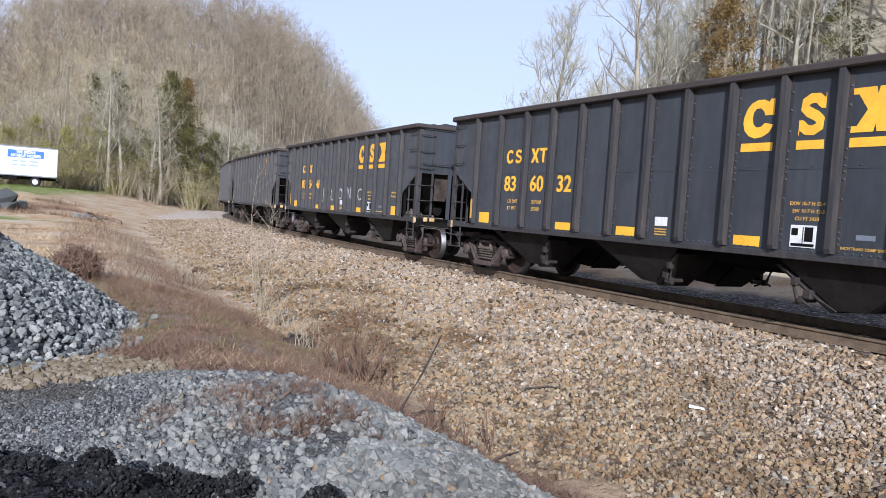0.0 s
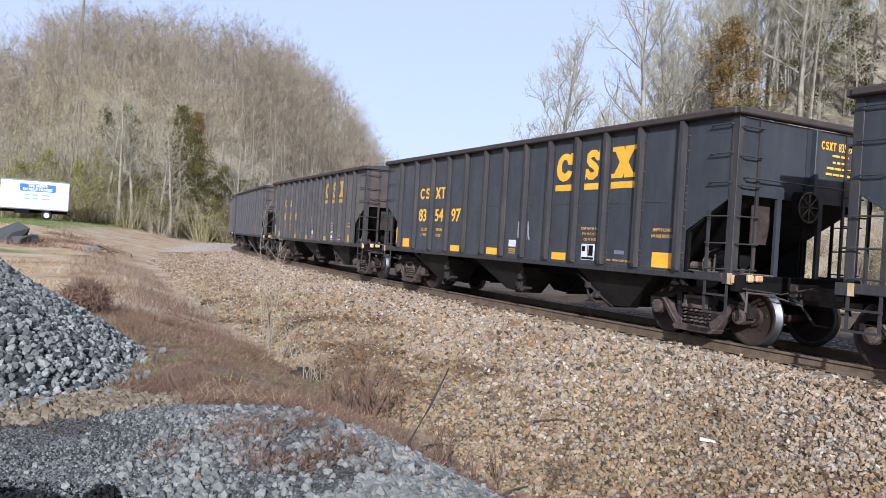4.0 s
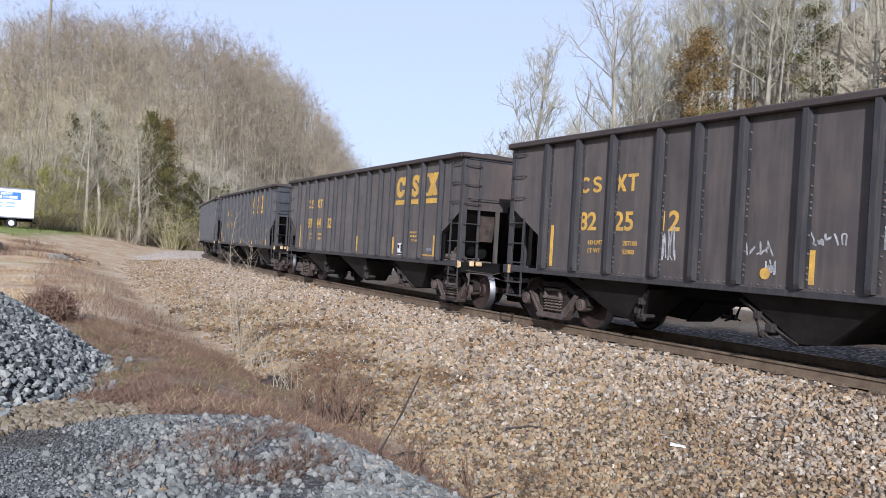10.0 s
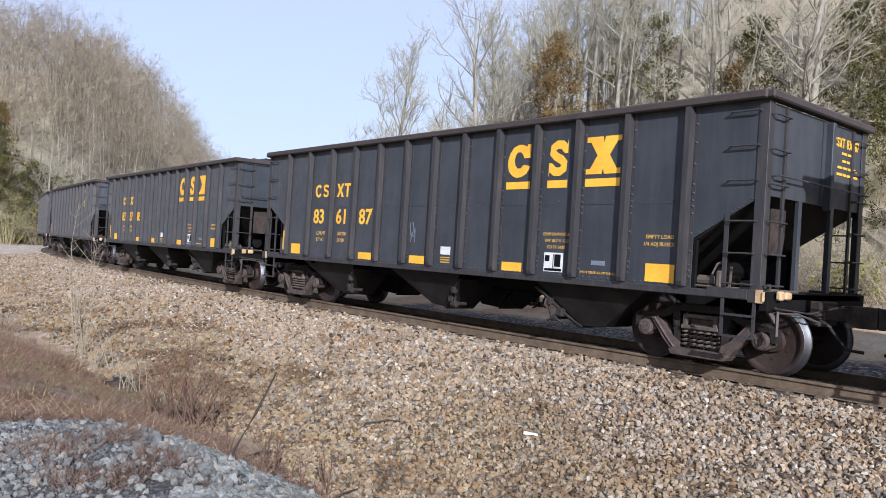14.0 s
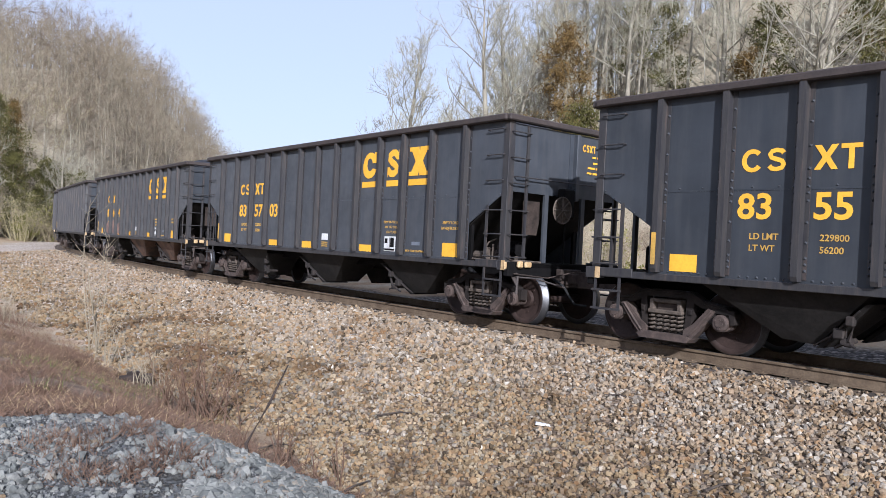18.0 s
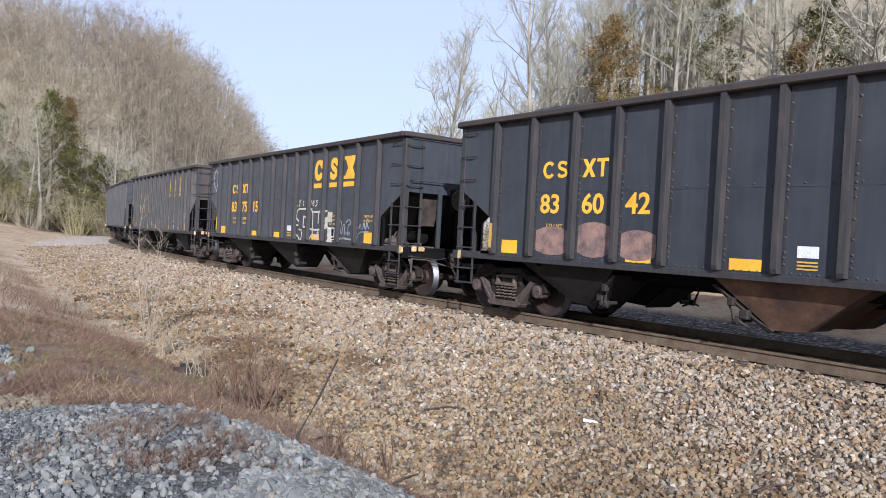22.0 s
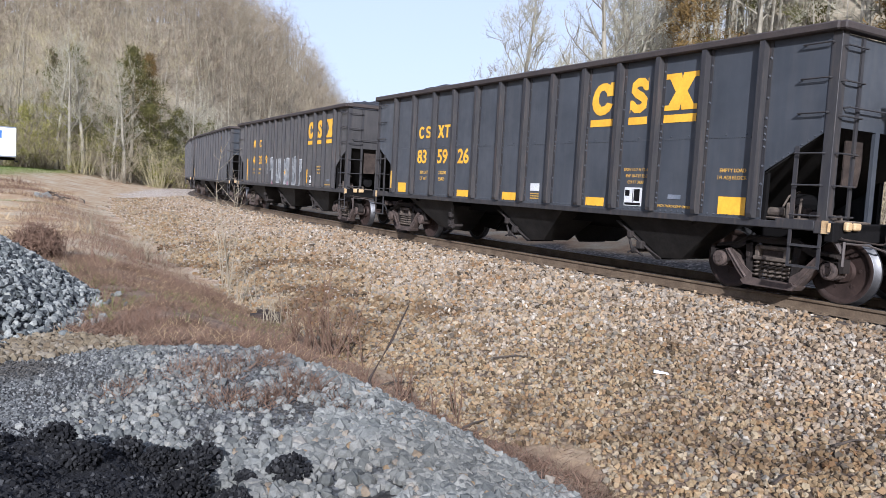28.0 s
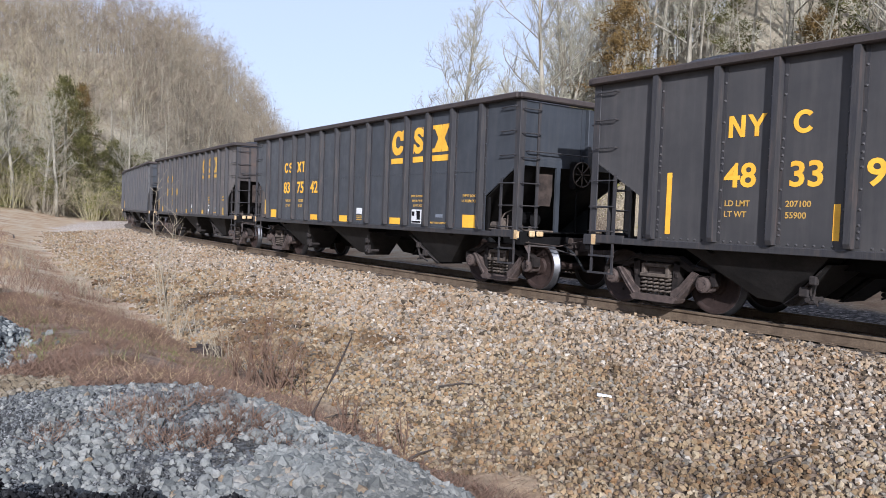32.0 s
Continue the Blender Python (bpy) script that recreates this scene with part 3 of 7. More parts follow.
def ground_mat():
    """Dirt, with each cover's colour and grain mixed in where it lies; stone covers hold painted gap shade."""
    m, nt, b = shader("ground")

    def cover(name):
        a = nt.nodes.new("ShaderNodeAttribute")
        a.attribute_name = name
        sep = nt.nodes.new("ShaderNodeSeparateColor")
        nt.links.new(a.outputs["Color"], sep.inputs[0])
        return {"Red": sep.outputs["Red"], "Green": sep.outputs["Green"], "Blue": sep.outputs["Blue"], "Alpha": a.outputs["Alpha"]}

    c1, c2, c3 = cover("cover_a"), cover("cover_b"), cover("cover_c")

    def pebbles(scale, stops):
        tc = nt.nodes.new("ShaderNodeTexCoord")
        v = nt.nodes.new("ShaderNodeTexVoronoi")
        v.inputs["Scale"].default_value = scale
        nt.links.new(tc.outputs["Object"], v.inputs["Vector"])
        sep = nt.nodes.new("ShaderNodeSeparateColor")
        nt.links.new(v.outputs["Color"], sep.inputs[0])
        col = ramp(nt, sep.outputs[0], stops)
        # crevices between the pebbles are darkened in the colour, as shade
        gap_shade = ramp(nt, v.outputs["Distance"], [(0.25, (1, 1, 1)), (0.75, (0.38, 0.36, 0.34))])
        return mix(nt, col, gap_shade, 1.0, "MULTIPLY"), v.outputs["Distance"]

    dirt = ramp(nt, noise_node(nt, 0.7, 6, 0.65), [(0.3, (0.26, 0.15, 0.085)), (0.46, (0.40, 0.285, 0.168)), (0.58, (0.45, 0.368, 0.25)), (0.75, (0.50, 0.445, 0.34))])
    dirt = mix(nt, dirt, ramp(nt, noise_node(nt, 11, 5, 0.7), [(0.3, (0.65, 0.65, 0.65)), (0.7, (1, 1, 1))]), 1.0, "MULTIPLY")
    ball, bh = pebbles(17, [(0.0, (0.30, 0.26, 0.215)), (0.3, (0.56, 0.495, 0.42)), (0.6, (0.61, 0.52, 0.42)), (1.0, (0.75, 0.70, 0.645))])
    ball = mix(nt, ball, ramp(nt, noise_node(nt, 0.45, 5, 0.65), [(0.3, (0.90, 0.84, 0.76)), (0.5, (0.97, 0.955, 0.93)), (0.75, (0.90, 0.89, 0.87))]), 1.0, "MULTIPLY")
    # close to the camera the ballast colour holds the shade between loose stones
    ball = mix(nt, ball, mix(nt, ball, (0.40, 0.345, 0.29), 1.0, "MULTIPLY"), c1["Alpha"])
    # dark gravel behind the track, also painted between the rails as train shade
    dark, _ = pebbles(15, [(0.0, (0.045, 0.044, 0.044)), (0.5, (0.11, 0.105, 0.10)), (0.85, (0.21, 0.195, 0.18)), (1.0, (0.38, 0.34, 0.30))])
    grey, gh = pebbles(22, [(0.0, (0.14, 0.15, 0.155)), (0.5, (0.23, 0.243, 0.25)), (1.0, (0.32, 0.33, 0.335))])
    grey = mix(nt, grey, ramp(nt, noise_node(nt, 1.1, 4), [(0.4, (0.55, 0.52, 0.48)), (0.55, (1, 1, 1))]), 1.0, "MULTIPLY")
    # mound ground darkened for the shade in the gaps between its stones
    grey = mix(nt, grey, (0.56, 0.55, 0.53), 1.0, "MULTIPLY")
    tan, _ = pebbles(20, [(0.0, (0.2, 0.16, 0.10)), (1.0, (0.36, 0.30, 0.21))])
    # near-black bed: the shade between the pile's stones, put into the colour
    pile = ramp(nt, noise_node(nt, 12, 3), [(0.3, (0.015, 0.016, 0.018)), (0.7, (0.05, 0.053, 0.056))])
    heap = ramp(nt, noise_node(nt, 40, 4, 0.7), [(0.35, (0.008, 0.008, 0.009)), (0.7, (0.03, 0.03, 0.032))])
    brush = ramp(nt, noise_node(nt, 5, 6, 0.75), [(0.3, (0.080, 0.055, 0.039)), (0.5, (0.168, 0.122, 0.086)), (0.7, (0.28, 0.212, 0.15))])
    green = ramp(nt, noise_node(nt, 0.5, 6, 0.7), [(0.3, (0.10, 0.13, 0.035)), (0.55, (0.17, 0.195, 0.06)), (0.75, (0.26, 0.235, 0.11))])
    wood = ramp(nt, noise_node(nt, 0.14, 7, 0.7), [(0.3, (0.15, 0.128, 0.088)), (0.5, (0.27, 0.230, 0.158)), (0.72, (0.39, 0.338, 0.243))])
    col = dirt
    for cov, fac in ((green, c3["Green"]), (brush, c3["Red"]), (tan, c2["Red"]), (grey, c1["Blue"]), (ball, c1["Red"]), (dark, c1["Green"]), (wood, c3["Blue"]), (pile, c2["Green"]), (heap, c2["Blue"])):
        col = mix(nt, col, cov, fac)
    nt.links.new(col, b.inputs["Base Color"])
    b.inputs["Roughness"].default_value = 0.95
    b.inputs["Specular IOR Level"].default_value = 0.2
    n1, n2 = noise_node(nt, 24, 5, 0.7), noise_node(nt, 2.5, 4, 0.6)
    add = nt.nodes.new("ShaderNodeMath")
    add.operation = "ADD"
    nt.links.new(n1, add.inputs[0])
    nt.links.new(n2, add.inputs[1])
    bump(nt, b, add.outputs[0], 0.6, 0.05)
    return m


def build_ground():
    rings = np.concatenate([[0.0], np.geomspace(0.6, 4500, 360)])
    yaws = np.radians(np.concatenate([np.arange(-46, 44, 0.3), np.arange(44, 314, 3.0)]))
    R, A = np.meshgrid(rings, yaws, indexing="ij")
    x, y = (-R * np.sin(A)).ravel(), (R * np.cos(A)).ravel()
    z, s, u, ld, rd = ground_at(x, y)
    n, k = len(rings), len(yaws)
    i, j = np.meshgrid(np.arange(n - 1), np.arange(k), indexing="ij")
    a, b = i * k + j, i * k + (j + 1) % k
    faces = np.stack([a, a + k, b + k, b], -1).reshape(-1, 4)
    me = raw_mesh("ground", np.stack([x, y, z], 1), faces, ground_mat(), smooth=True)
    c = covers(x, y, s, u, ld, rd)
    # alpha: how far near ballast takes on the painted gap shade
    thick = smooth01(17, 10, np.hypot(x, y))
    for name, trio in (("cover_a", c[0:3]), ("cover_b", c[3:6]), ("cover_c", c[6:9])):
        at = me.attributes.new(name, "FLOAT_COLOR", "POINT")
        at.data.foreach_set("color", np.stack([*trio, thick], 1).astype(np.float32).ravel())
    return tagged(new("ground", me), "bare spring ground of dirt, gravel and dry brush beside a railway", "ground", kind="structure")


build_ground()


def ground_z(x, y):
    return ground_at(np.array([x]), np.array([y]))[0][0]


# ---- the track ----
def rail_mesh(s0, s1, u):
    """One rail of T section, bent along the track."""
    sec = [(-0.07, -0.172), (-0.07, -0.16), (-0.012, -0.145), (-0.010, -0.045), (-0.036, -0.036), (-0.037, -0.008), (-0.028, 0), (0.028, 0), (0.037, -0.008), (0.036, -0.036), (0.010, -0.045), (0.012, -0.145), (0.07, -0.16), (0.07, -0.172)]
    g, n = Geo(), len(sec)
    ss = np.arange(s0, s1 + 0.1, 1.5)
    g.v = [tuple(track_side(s, u + a, b)) for s in ss for a, b in sec]
    g.f = [(i * n + j, i * n + (j + 1) % n, (i + 1) * n + (j + 1) % n, (i + 1) * n + j) for i in range(len(ss) - 1) for j in range(n)]
    return g


def build_track():
    track = thing("railway_track", "single railway track with rusty rails on dark wooden ties in ballast", "track")
    tagged(track, kind="structure")
    for u in (0.7525, -0.7525):
        part("rail", rail_mesh(-320, 235, u), M_RAIL, track, "rusty steel rail")
        head = Geo()
        ss = np.arange(-320, 235.1, 1.5)
        head.v = [tuple(track_side(s, u + a, 0.0025)) for s in ss for a in (-0.022, 0.022)]
        head.f = [(2 * i, 2 * i + 1, 2 * i + 3, 2 * i + 2) for i in range(len(ss) - 1)]
        part("running_surface", head, M_TREAD, track, "polished steel running surface")
    tie = Geo().box(-0.11, 0.11, -1.3, 1.3, -0.19, 0, 0.012).mesh("tie", M_TIE)
    plate = Geo().box(-0.09, 0.09, -0.18, 0.18, 0, 0.014, 0.003).box(-0.05, -0.02, 0.09, 0.13, 0.01, 0.035).box(0.02, 0.05, -0.13, -0.09, 0.01, 0.035).mesh("tie_plate", M_RAIL)
    rnd = random.Random(3)
    s, n = -75.0, 0
    while s < 34:
        h = float(np.interp(s, TS, t_head)) + rnd.uniform(-0.012, 0.012)
        t = part("tie", tie, None, track)
        p = track_side(s, rnd.uniform(-0.04, 0.04), -0.175 - rnd.uniform(0, 0.012))
        t.matrix_basis = Matrix.Translation(p) @ Matrix.Rotation(h, 4, "Z")
        if s > -25:
            for u in (0.7525, -0.7525):
                q = part("tie_plate", plate, None, track)
                q.matrix_basis = Matrix.Translation(track_side(s, u, -0.176)) @ Matrix.Rotation(h, 4, "Z")
        s += 0.52 + rnd.uniform(-0.02, 0.02)
    return track


build_track()

# ---- the hopper cars ----
HALF, WIDE, TOP, SILL = 6.68, 1.50, 3.70, 1.0
PITCH, TRUCKS, SPEED, START = 15.26, 11.25, 6.442, 9.93
RIBS = (-5.56, -4.56, -3.55, -2.63, -1.70, -0.77, 0.10, 0.96, 1.86, 2.76, 3.64, 4.57, 5.58)
# older cars have their posts at other places
OLD_RIBS = (-5.45, -4.52, -3.60, -2.50, -1.69, -0.87, 0.14, 1.13, 1.98, 2.78, 3.79, 4.67, 5.64)
NYC_RIBS = (-5.41, -4.35, -3.46, -2.44, -1.61, -0.80, 0.22, 1.25, 2.06, 2.82, 3.79, 4.67, 5.64)
# slack in the couplers, car by car
SLACK = (0.05, -0.08, 0.0, 0.12, 0.05, 0.0, 0.05, 0.03, 0.0, 0.17, 0.03, 0.25, 0.27, 0.07, 0.15, 0.1, 0.1, 0.1, 0.1)


def side_sheet(sg):
    """Side plate: full height between the last ribs, cut off aslant under the ends."""
    y = sg * WIDE
    poly = [(-HALF + 0.03, 2.35), (-5.7, 1.78), (-5.7, 1.09), (5.7, 1.09), (5.7, 1.78), (HALF - 0.03, 2.35), (HALF - 0.03, 3.6), (-HALF + 0.03, 3.6)]
    return Geo().prism(poly, y - 0.006, y + 0.006, "y")


def rib_geo(sg):
    """Pressed post: flanges with rivets on the sheet, a box standing proud, tapered off at the foot."""
    y0, y1 = sg * (WIDE + 0.006), sg * (WIDE + 0.118)
    g, x = Geo(), 0.0
    low, high = 1.12, 3.585
    ring = lambda z, d, w: [(x - w, y0, z), (x - w * 0.75, y0 + (y1 - y0) * d, z), (x + w * 0.75, y0 + (y1 - y0) * d, z), (x + w, y0, z)]
    g.hull4(ring(low, 0.8, 0.056), ring(low + 0.06, 1.0, 0.056))
    g.hull4(ring(low + 0.06, 1.0, 0.056), ring(high, 1.0, 0.056))
    g.box(x - 0.115, x + 0.115, min(y0, y0 + sg * 0.01), max(y0, y0 + sg * 0.01), low + 0.02, high)
    return g


def rivets(sg, ribs):
    """Rivet heads: in pairs down the ribs, along the splice and the foot of the side."""
    g, y = Geo(), sg * (WIDE + 0.006)

    def head(x, z, r=0.024, dy=0.0):
        ring = [(x + r * math.cos(a), y + dy, z + r * math.sin(a)) for a in (0.5, 1.77, 3.04, 4.3, 5.55)]
        g.add(ring + [(x, y + dy + sg * 0.018, z)], [(i, (i + 1) % 5, 5) for i in range(5)])

    for x in ribs:
        for z in (1.25, 1.33, 1.41, 1.60, 1.85, 2.12, 2.22, 2.30, 2.40, 2.52, 2.8, 3.1, 3.35):
            head(x + 0.09, z, dy=sg * 0.01)
            head(x - 0.09, z, dy=sg * 0.01)
    for i in range(96):
        x = -5.6 + i * 11.2 / 95
        if min(abs(x - r) for r in ribs) > 0.15:
            if i % 3 == 0 and ribs == RIBS:
                head(x, 2.31, 0.018)
            head(x, 1.135, 0.02)
    for i in range(9):
        for e in (-1, 1):
            head(e * (5.8 + i * 0.09), 1.86 + i * 0.056, 0.015)
    return g


def wheelset_mesh():
    g = Geo()
    for sg in (-1, 1):
        prof = [(0.08, 0.66), (0.14, 0.665), (0.34, 0.69), (0.40, 0.665), (0.495, 0.66), (0.49, 0.69), (0.459, 0.70), (0.455, 0.795), (0.445, 0.80), (0.39, 0.80), (0.37, 0.765), (0.17, 0.735), (0.15, 0.79), (0.08, 0.79)]
        g.lathe([(r, sg * d) for r, d in prof], 30)
    g.lathe([(0.08, -0.79), (0.085, 0.0), (0.08, 0.79)], 12)
    for sg in (-1, 1):
        for k in range(6):
            a = k * math.pi / 3
            g.box(0.24 * math.cos(a) - 0.02, 0.24 * math.cos(a) + 0.02, sg * 0.745 - 0.012, sg * 0.745 + 0.012, 0.24 * math.sin(a) - 0.02, 0.24 * math.sin(a) + 0.02)
    return g


def side_frame(sg):
    """Cast side frame: arched top member, V-shaped struts down to the spring seat, jaws over the bearings."""
    y0, y1 = sg * 0.93, sg * 1.08
    g = Geo()
    top = [(-1.02, 0.60), (-0.94, 0.69), (-0.62, 0.74), (-0.40, 0.86), (0.40, 0.86), (0.62, 0.74), (0.94, 0.69), (1.02, 0.60), (0.88, 0.59), (0.58, 0.64), (0.36, 0.75), (-0.36, 0.75), (-0.58, 0.64), (-0.88, 0.59)]
    g.prism(top, y0, y1)
    for e in (-1, 1):
        g.prism([(e * 0.46, 0.78), (e * 0.34, 0.78), (e * 0.31, 0.24), (e * 0.40, 0.24)], y0, y1)
        g.prism([(e * 1.08, 0.63), (e * 0.70, 0.66), (e * 0.70, 0.44), (e * 0.76, 0.42), (e * 0.79, 0.585), (e * 0.99, 0.585), (e * 1.03, 0.44), (e * 1.08, 0.45)], y0, y1)
        # raised flanges and rivet bosses of the casting
        g.tube([(e * 0.94, y1, 0.665), (e * 0.62, y1, 0.715), (e * 0.40, y1, 0.835), (0, y1, 0.835)], 0.022, 5)
        g.box(e * 0.40 - 0.03, e * 0.40 + 0.03, sg * 1.08 - 0.02, sg * 1.08 + 0.02, 0.52, 0.60, 0.01)
    return g


def spring_seat(sg):
    """The frame's lower part, in a lighter, sunlit tone: two struts that slope down to the seat of the springs."""
    y0, y1 = sg * 0.935, sg * 1.10
    g = Geo()
    for e in (-1, 1):
        g.prism([(e * 0.80, 0.61), (e * 0.69, 0.645), (e * 0.46, 0.40), (e * 0.31, 0.30), (e * 0.31, 0.19), (e * 0.44, 0.18), (e * 0.58, 0.32)], y0, y1)
        g.tube([(e * 0.74, y1, 0.61), (e * 0.52, y1, 0.35), (e * 0.40, y1, 0.22)], 0.022, 5)
    return g.prism([(-0.46, 0.18), (-0.40, 0.12), (0.40, 0.12), (0.46, 0.18), (0.36, 0.225), (-0.36, 0.225)], y0 - sg * 0.03, y1 + sg * 0.05)


def bolster_end(sg):
    """The bolster's boxed end, which rests on the springs in the frame's window."""
    g = Geo().box(-0.29, 0.29, sg * 1.02 - 0.11, sg * 1.02 + 0.11, 0.50, 0.56, 0.012)
    g.box(-0.27, -0.20, sg * 1.02 - 0.10, sg * 1.02 + 0.10, 0.55, 0.71, 0.012).box(0.20, 0.27, sg * 1.02 - 0.10, sg * 1.02 + 0.10, 0.55, 0.71, 0.012)
    return g.box(-0.27, 0.27, sg * 1.00 - 0.10, sg * 1.00 + 0.10, 0.66, 0.72, 0.012)


def coil_spring(cx, sg):
    pts = [(cx + 0.052 * math.cos(k * 0.785), sg * 1.05 + 0.052 * math.sin(k * 0.785), 0.24 + k * 0.0075) for k in range(34)]
    return Geo().tube(pts, 0.017, 5)


def bearing(e, sg):
    x = e * 0.889
    g = Geo().lathe([(0.02, sg * 0.84), (0.118, sg * 0.85), (0.125, sg * 0.98), (0.125, sg * 1.03), (0.108, sg * 1.035), (0.108, sg * 1.07), (0.12, sg * 1.075), (0.12, sg * 1.12), (0.095, sg * 1.135), (0.06, sg * 1.135), (0.055, sg * 1.15), (0.02, sg * 1.15)], 16, "y", (x, 0, 0.457))
    for k in range(3):
        a = 0.5 + k * 2.094
        g.box(x + 0.075 * math.cos(a) - 0.016, x + 0.075 * math.cos(a) + 0.016, sg * 1.14 - 0.012, sg * 1.14 + 0.012, 0.457 + 0.075 * math.sin(a) - 0.016, 0.457 + 0.075 * math.sin(a) + 0.016)
    return g


SPRINGS = (-0.232, -0.116, 0.0, 0.116, 0.232)


def build_bogie(car, x, meshes):
    bog = part("bogie", meshes["bolster"], None, car, "brown dusty cast-steel bogie")
    bog.matrix_basis = pose(x, 0, 0)
    for sg in (-1, 1):
        part("side_frame", meshes["frame", sg], None, bog)
        part("spring_seat", meshes["seat", sg], None, bog)
        part("bolster_end", meshes["bolster_end", sg], None, bog)
        for cx in SPRINGS:
            part("spring", meshes["spring", cx, sg], None, bog)
        part("brake_shoe", meshes["shoe", sg], None, bog)
        for e in (-1, 1):
            part("bearing", meshes["bearing", e, sg], None, bog)
    for e in (-1, 1):
        w = part("wheelset", meshes["wheelset"], None, bog, "worn steel wheelset with bright treads")
        w.matrix_basis = pose(e * 0.889, 0, 0.457)
    return bog


def grab_iron(p0, p1, out):
    """A bent bar on two feet."""
    p0, p1, out = Vector(p0), Vector(p1), Vector(out)
    return Geo().tube([p0, p0 + out, p1 + out, p1], 0.013, 5)


BAYS = ((-3.2, 1), (0.35, 1), (3.2, -1))


def hopper_bay(car, c, e):
    """One bay: two chutes side by side, with a long slope on one side and a door on the steep other side."""
    x = lambda d: c + e * d
    hop = Geo()
    for sg in (-1, 1):
        y0, y1 = sg * 0.30, sg * 1.42
        lo = [(x(-0.72), sg * 0.36, 0.35), (x(-0.27), sg * 0.36, 0.32), (x(-0.27), sg * 1.02, 0.32), (x(-0.72), sg * 1.02, 0.35)]
        hi = [(x(-1.80), y0, 1.06), (x(0.52), y0, 1.06), (x(0.52), y1, 1.06), (x(-1.80), y1, 1.06)]
        hop.hull4(lo, hi)
    h = part("hopper_bay", hop, M_HOPPER, car, "black hopper chute with dust")
    for sg in (-1, 1):
        d = Geo().hull4([(x(-0.27), sg * 0.38, 0.29), (x(-0.20), sg * 0.38, 0.29), (x(-0.20), sg * 1.06, 0.29), (x(-0.27), sg * 1.06, 0.29)],
                        [(x(0.42), sg * 0.38, 0.90), (x(0.50), sg * 0.38, 0.90), (x(0.50), sg * 1.38, 0.90), (x(0.42), sg * 1.38, 0.90)])
        part("chute_door", d, M_HOPPER, h)
        # a bent bar down the edge of the side plate, with the lock's lugs and lever
        lk = Geo().tube([(x(0.34), sg * 1.34, 0.82), (x(0.12), sg * 1.24, 0.62), (x(-0.06), sg * 1.14, 0.46), (x(-0.30), sg * 1.05, 0.31)], [0.012, 0.016, 0.02, 0.012], 5)
        lk.box(x(0.06) - 0.07, x(0.06) + 0.07, sg * 1.18 - 0.06, sg * 1.18 + 0.06, 0.44, 0.58, 0.02).box(x(0.18) - 0.05, x(0.18) + 0.05, sg * 1.20 - 0.05, sg * 1.20 + 0.05, 0.36, 0.47, 0.015).box(x(0.22) - 0.05, x(0.22) + 0.05, sg * 1.28 - 0.05, sg * 1.28 + 0.05, 0.62, 0.74, 0.015)
        lk.tube([(x(0.26), sg * 1.28, 0.66), (x(0.20), sg * 1.24, 0.44), (x(0.0), sg * 1.16, 0.33)], [0.02, 0.032, 0.018], 5)
        lk.tube([(x(0.14), sg * 0.9, 0.42), (x(0.14), sg * 1.28, 0.42)], 0.035, 7).tube([(x(0.28), sg * 1.26, 0.36), (x(-0.02), sg * 1.16, 0.50)], 0.018, 5)
        part("door_latch", lk, M_LATCH, h, "dusty dark-brown door latch")
    return h


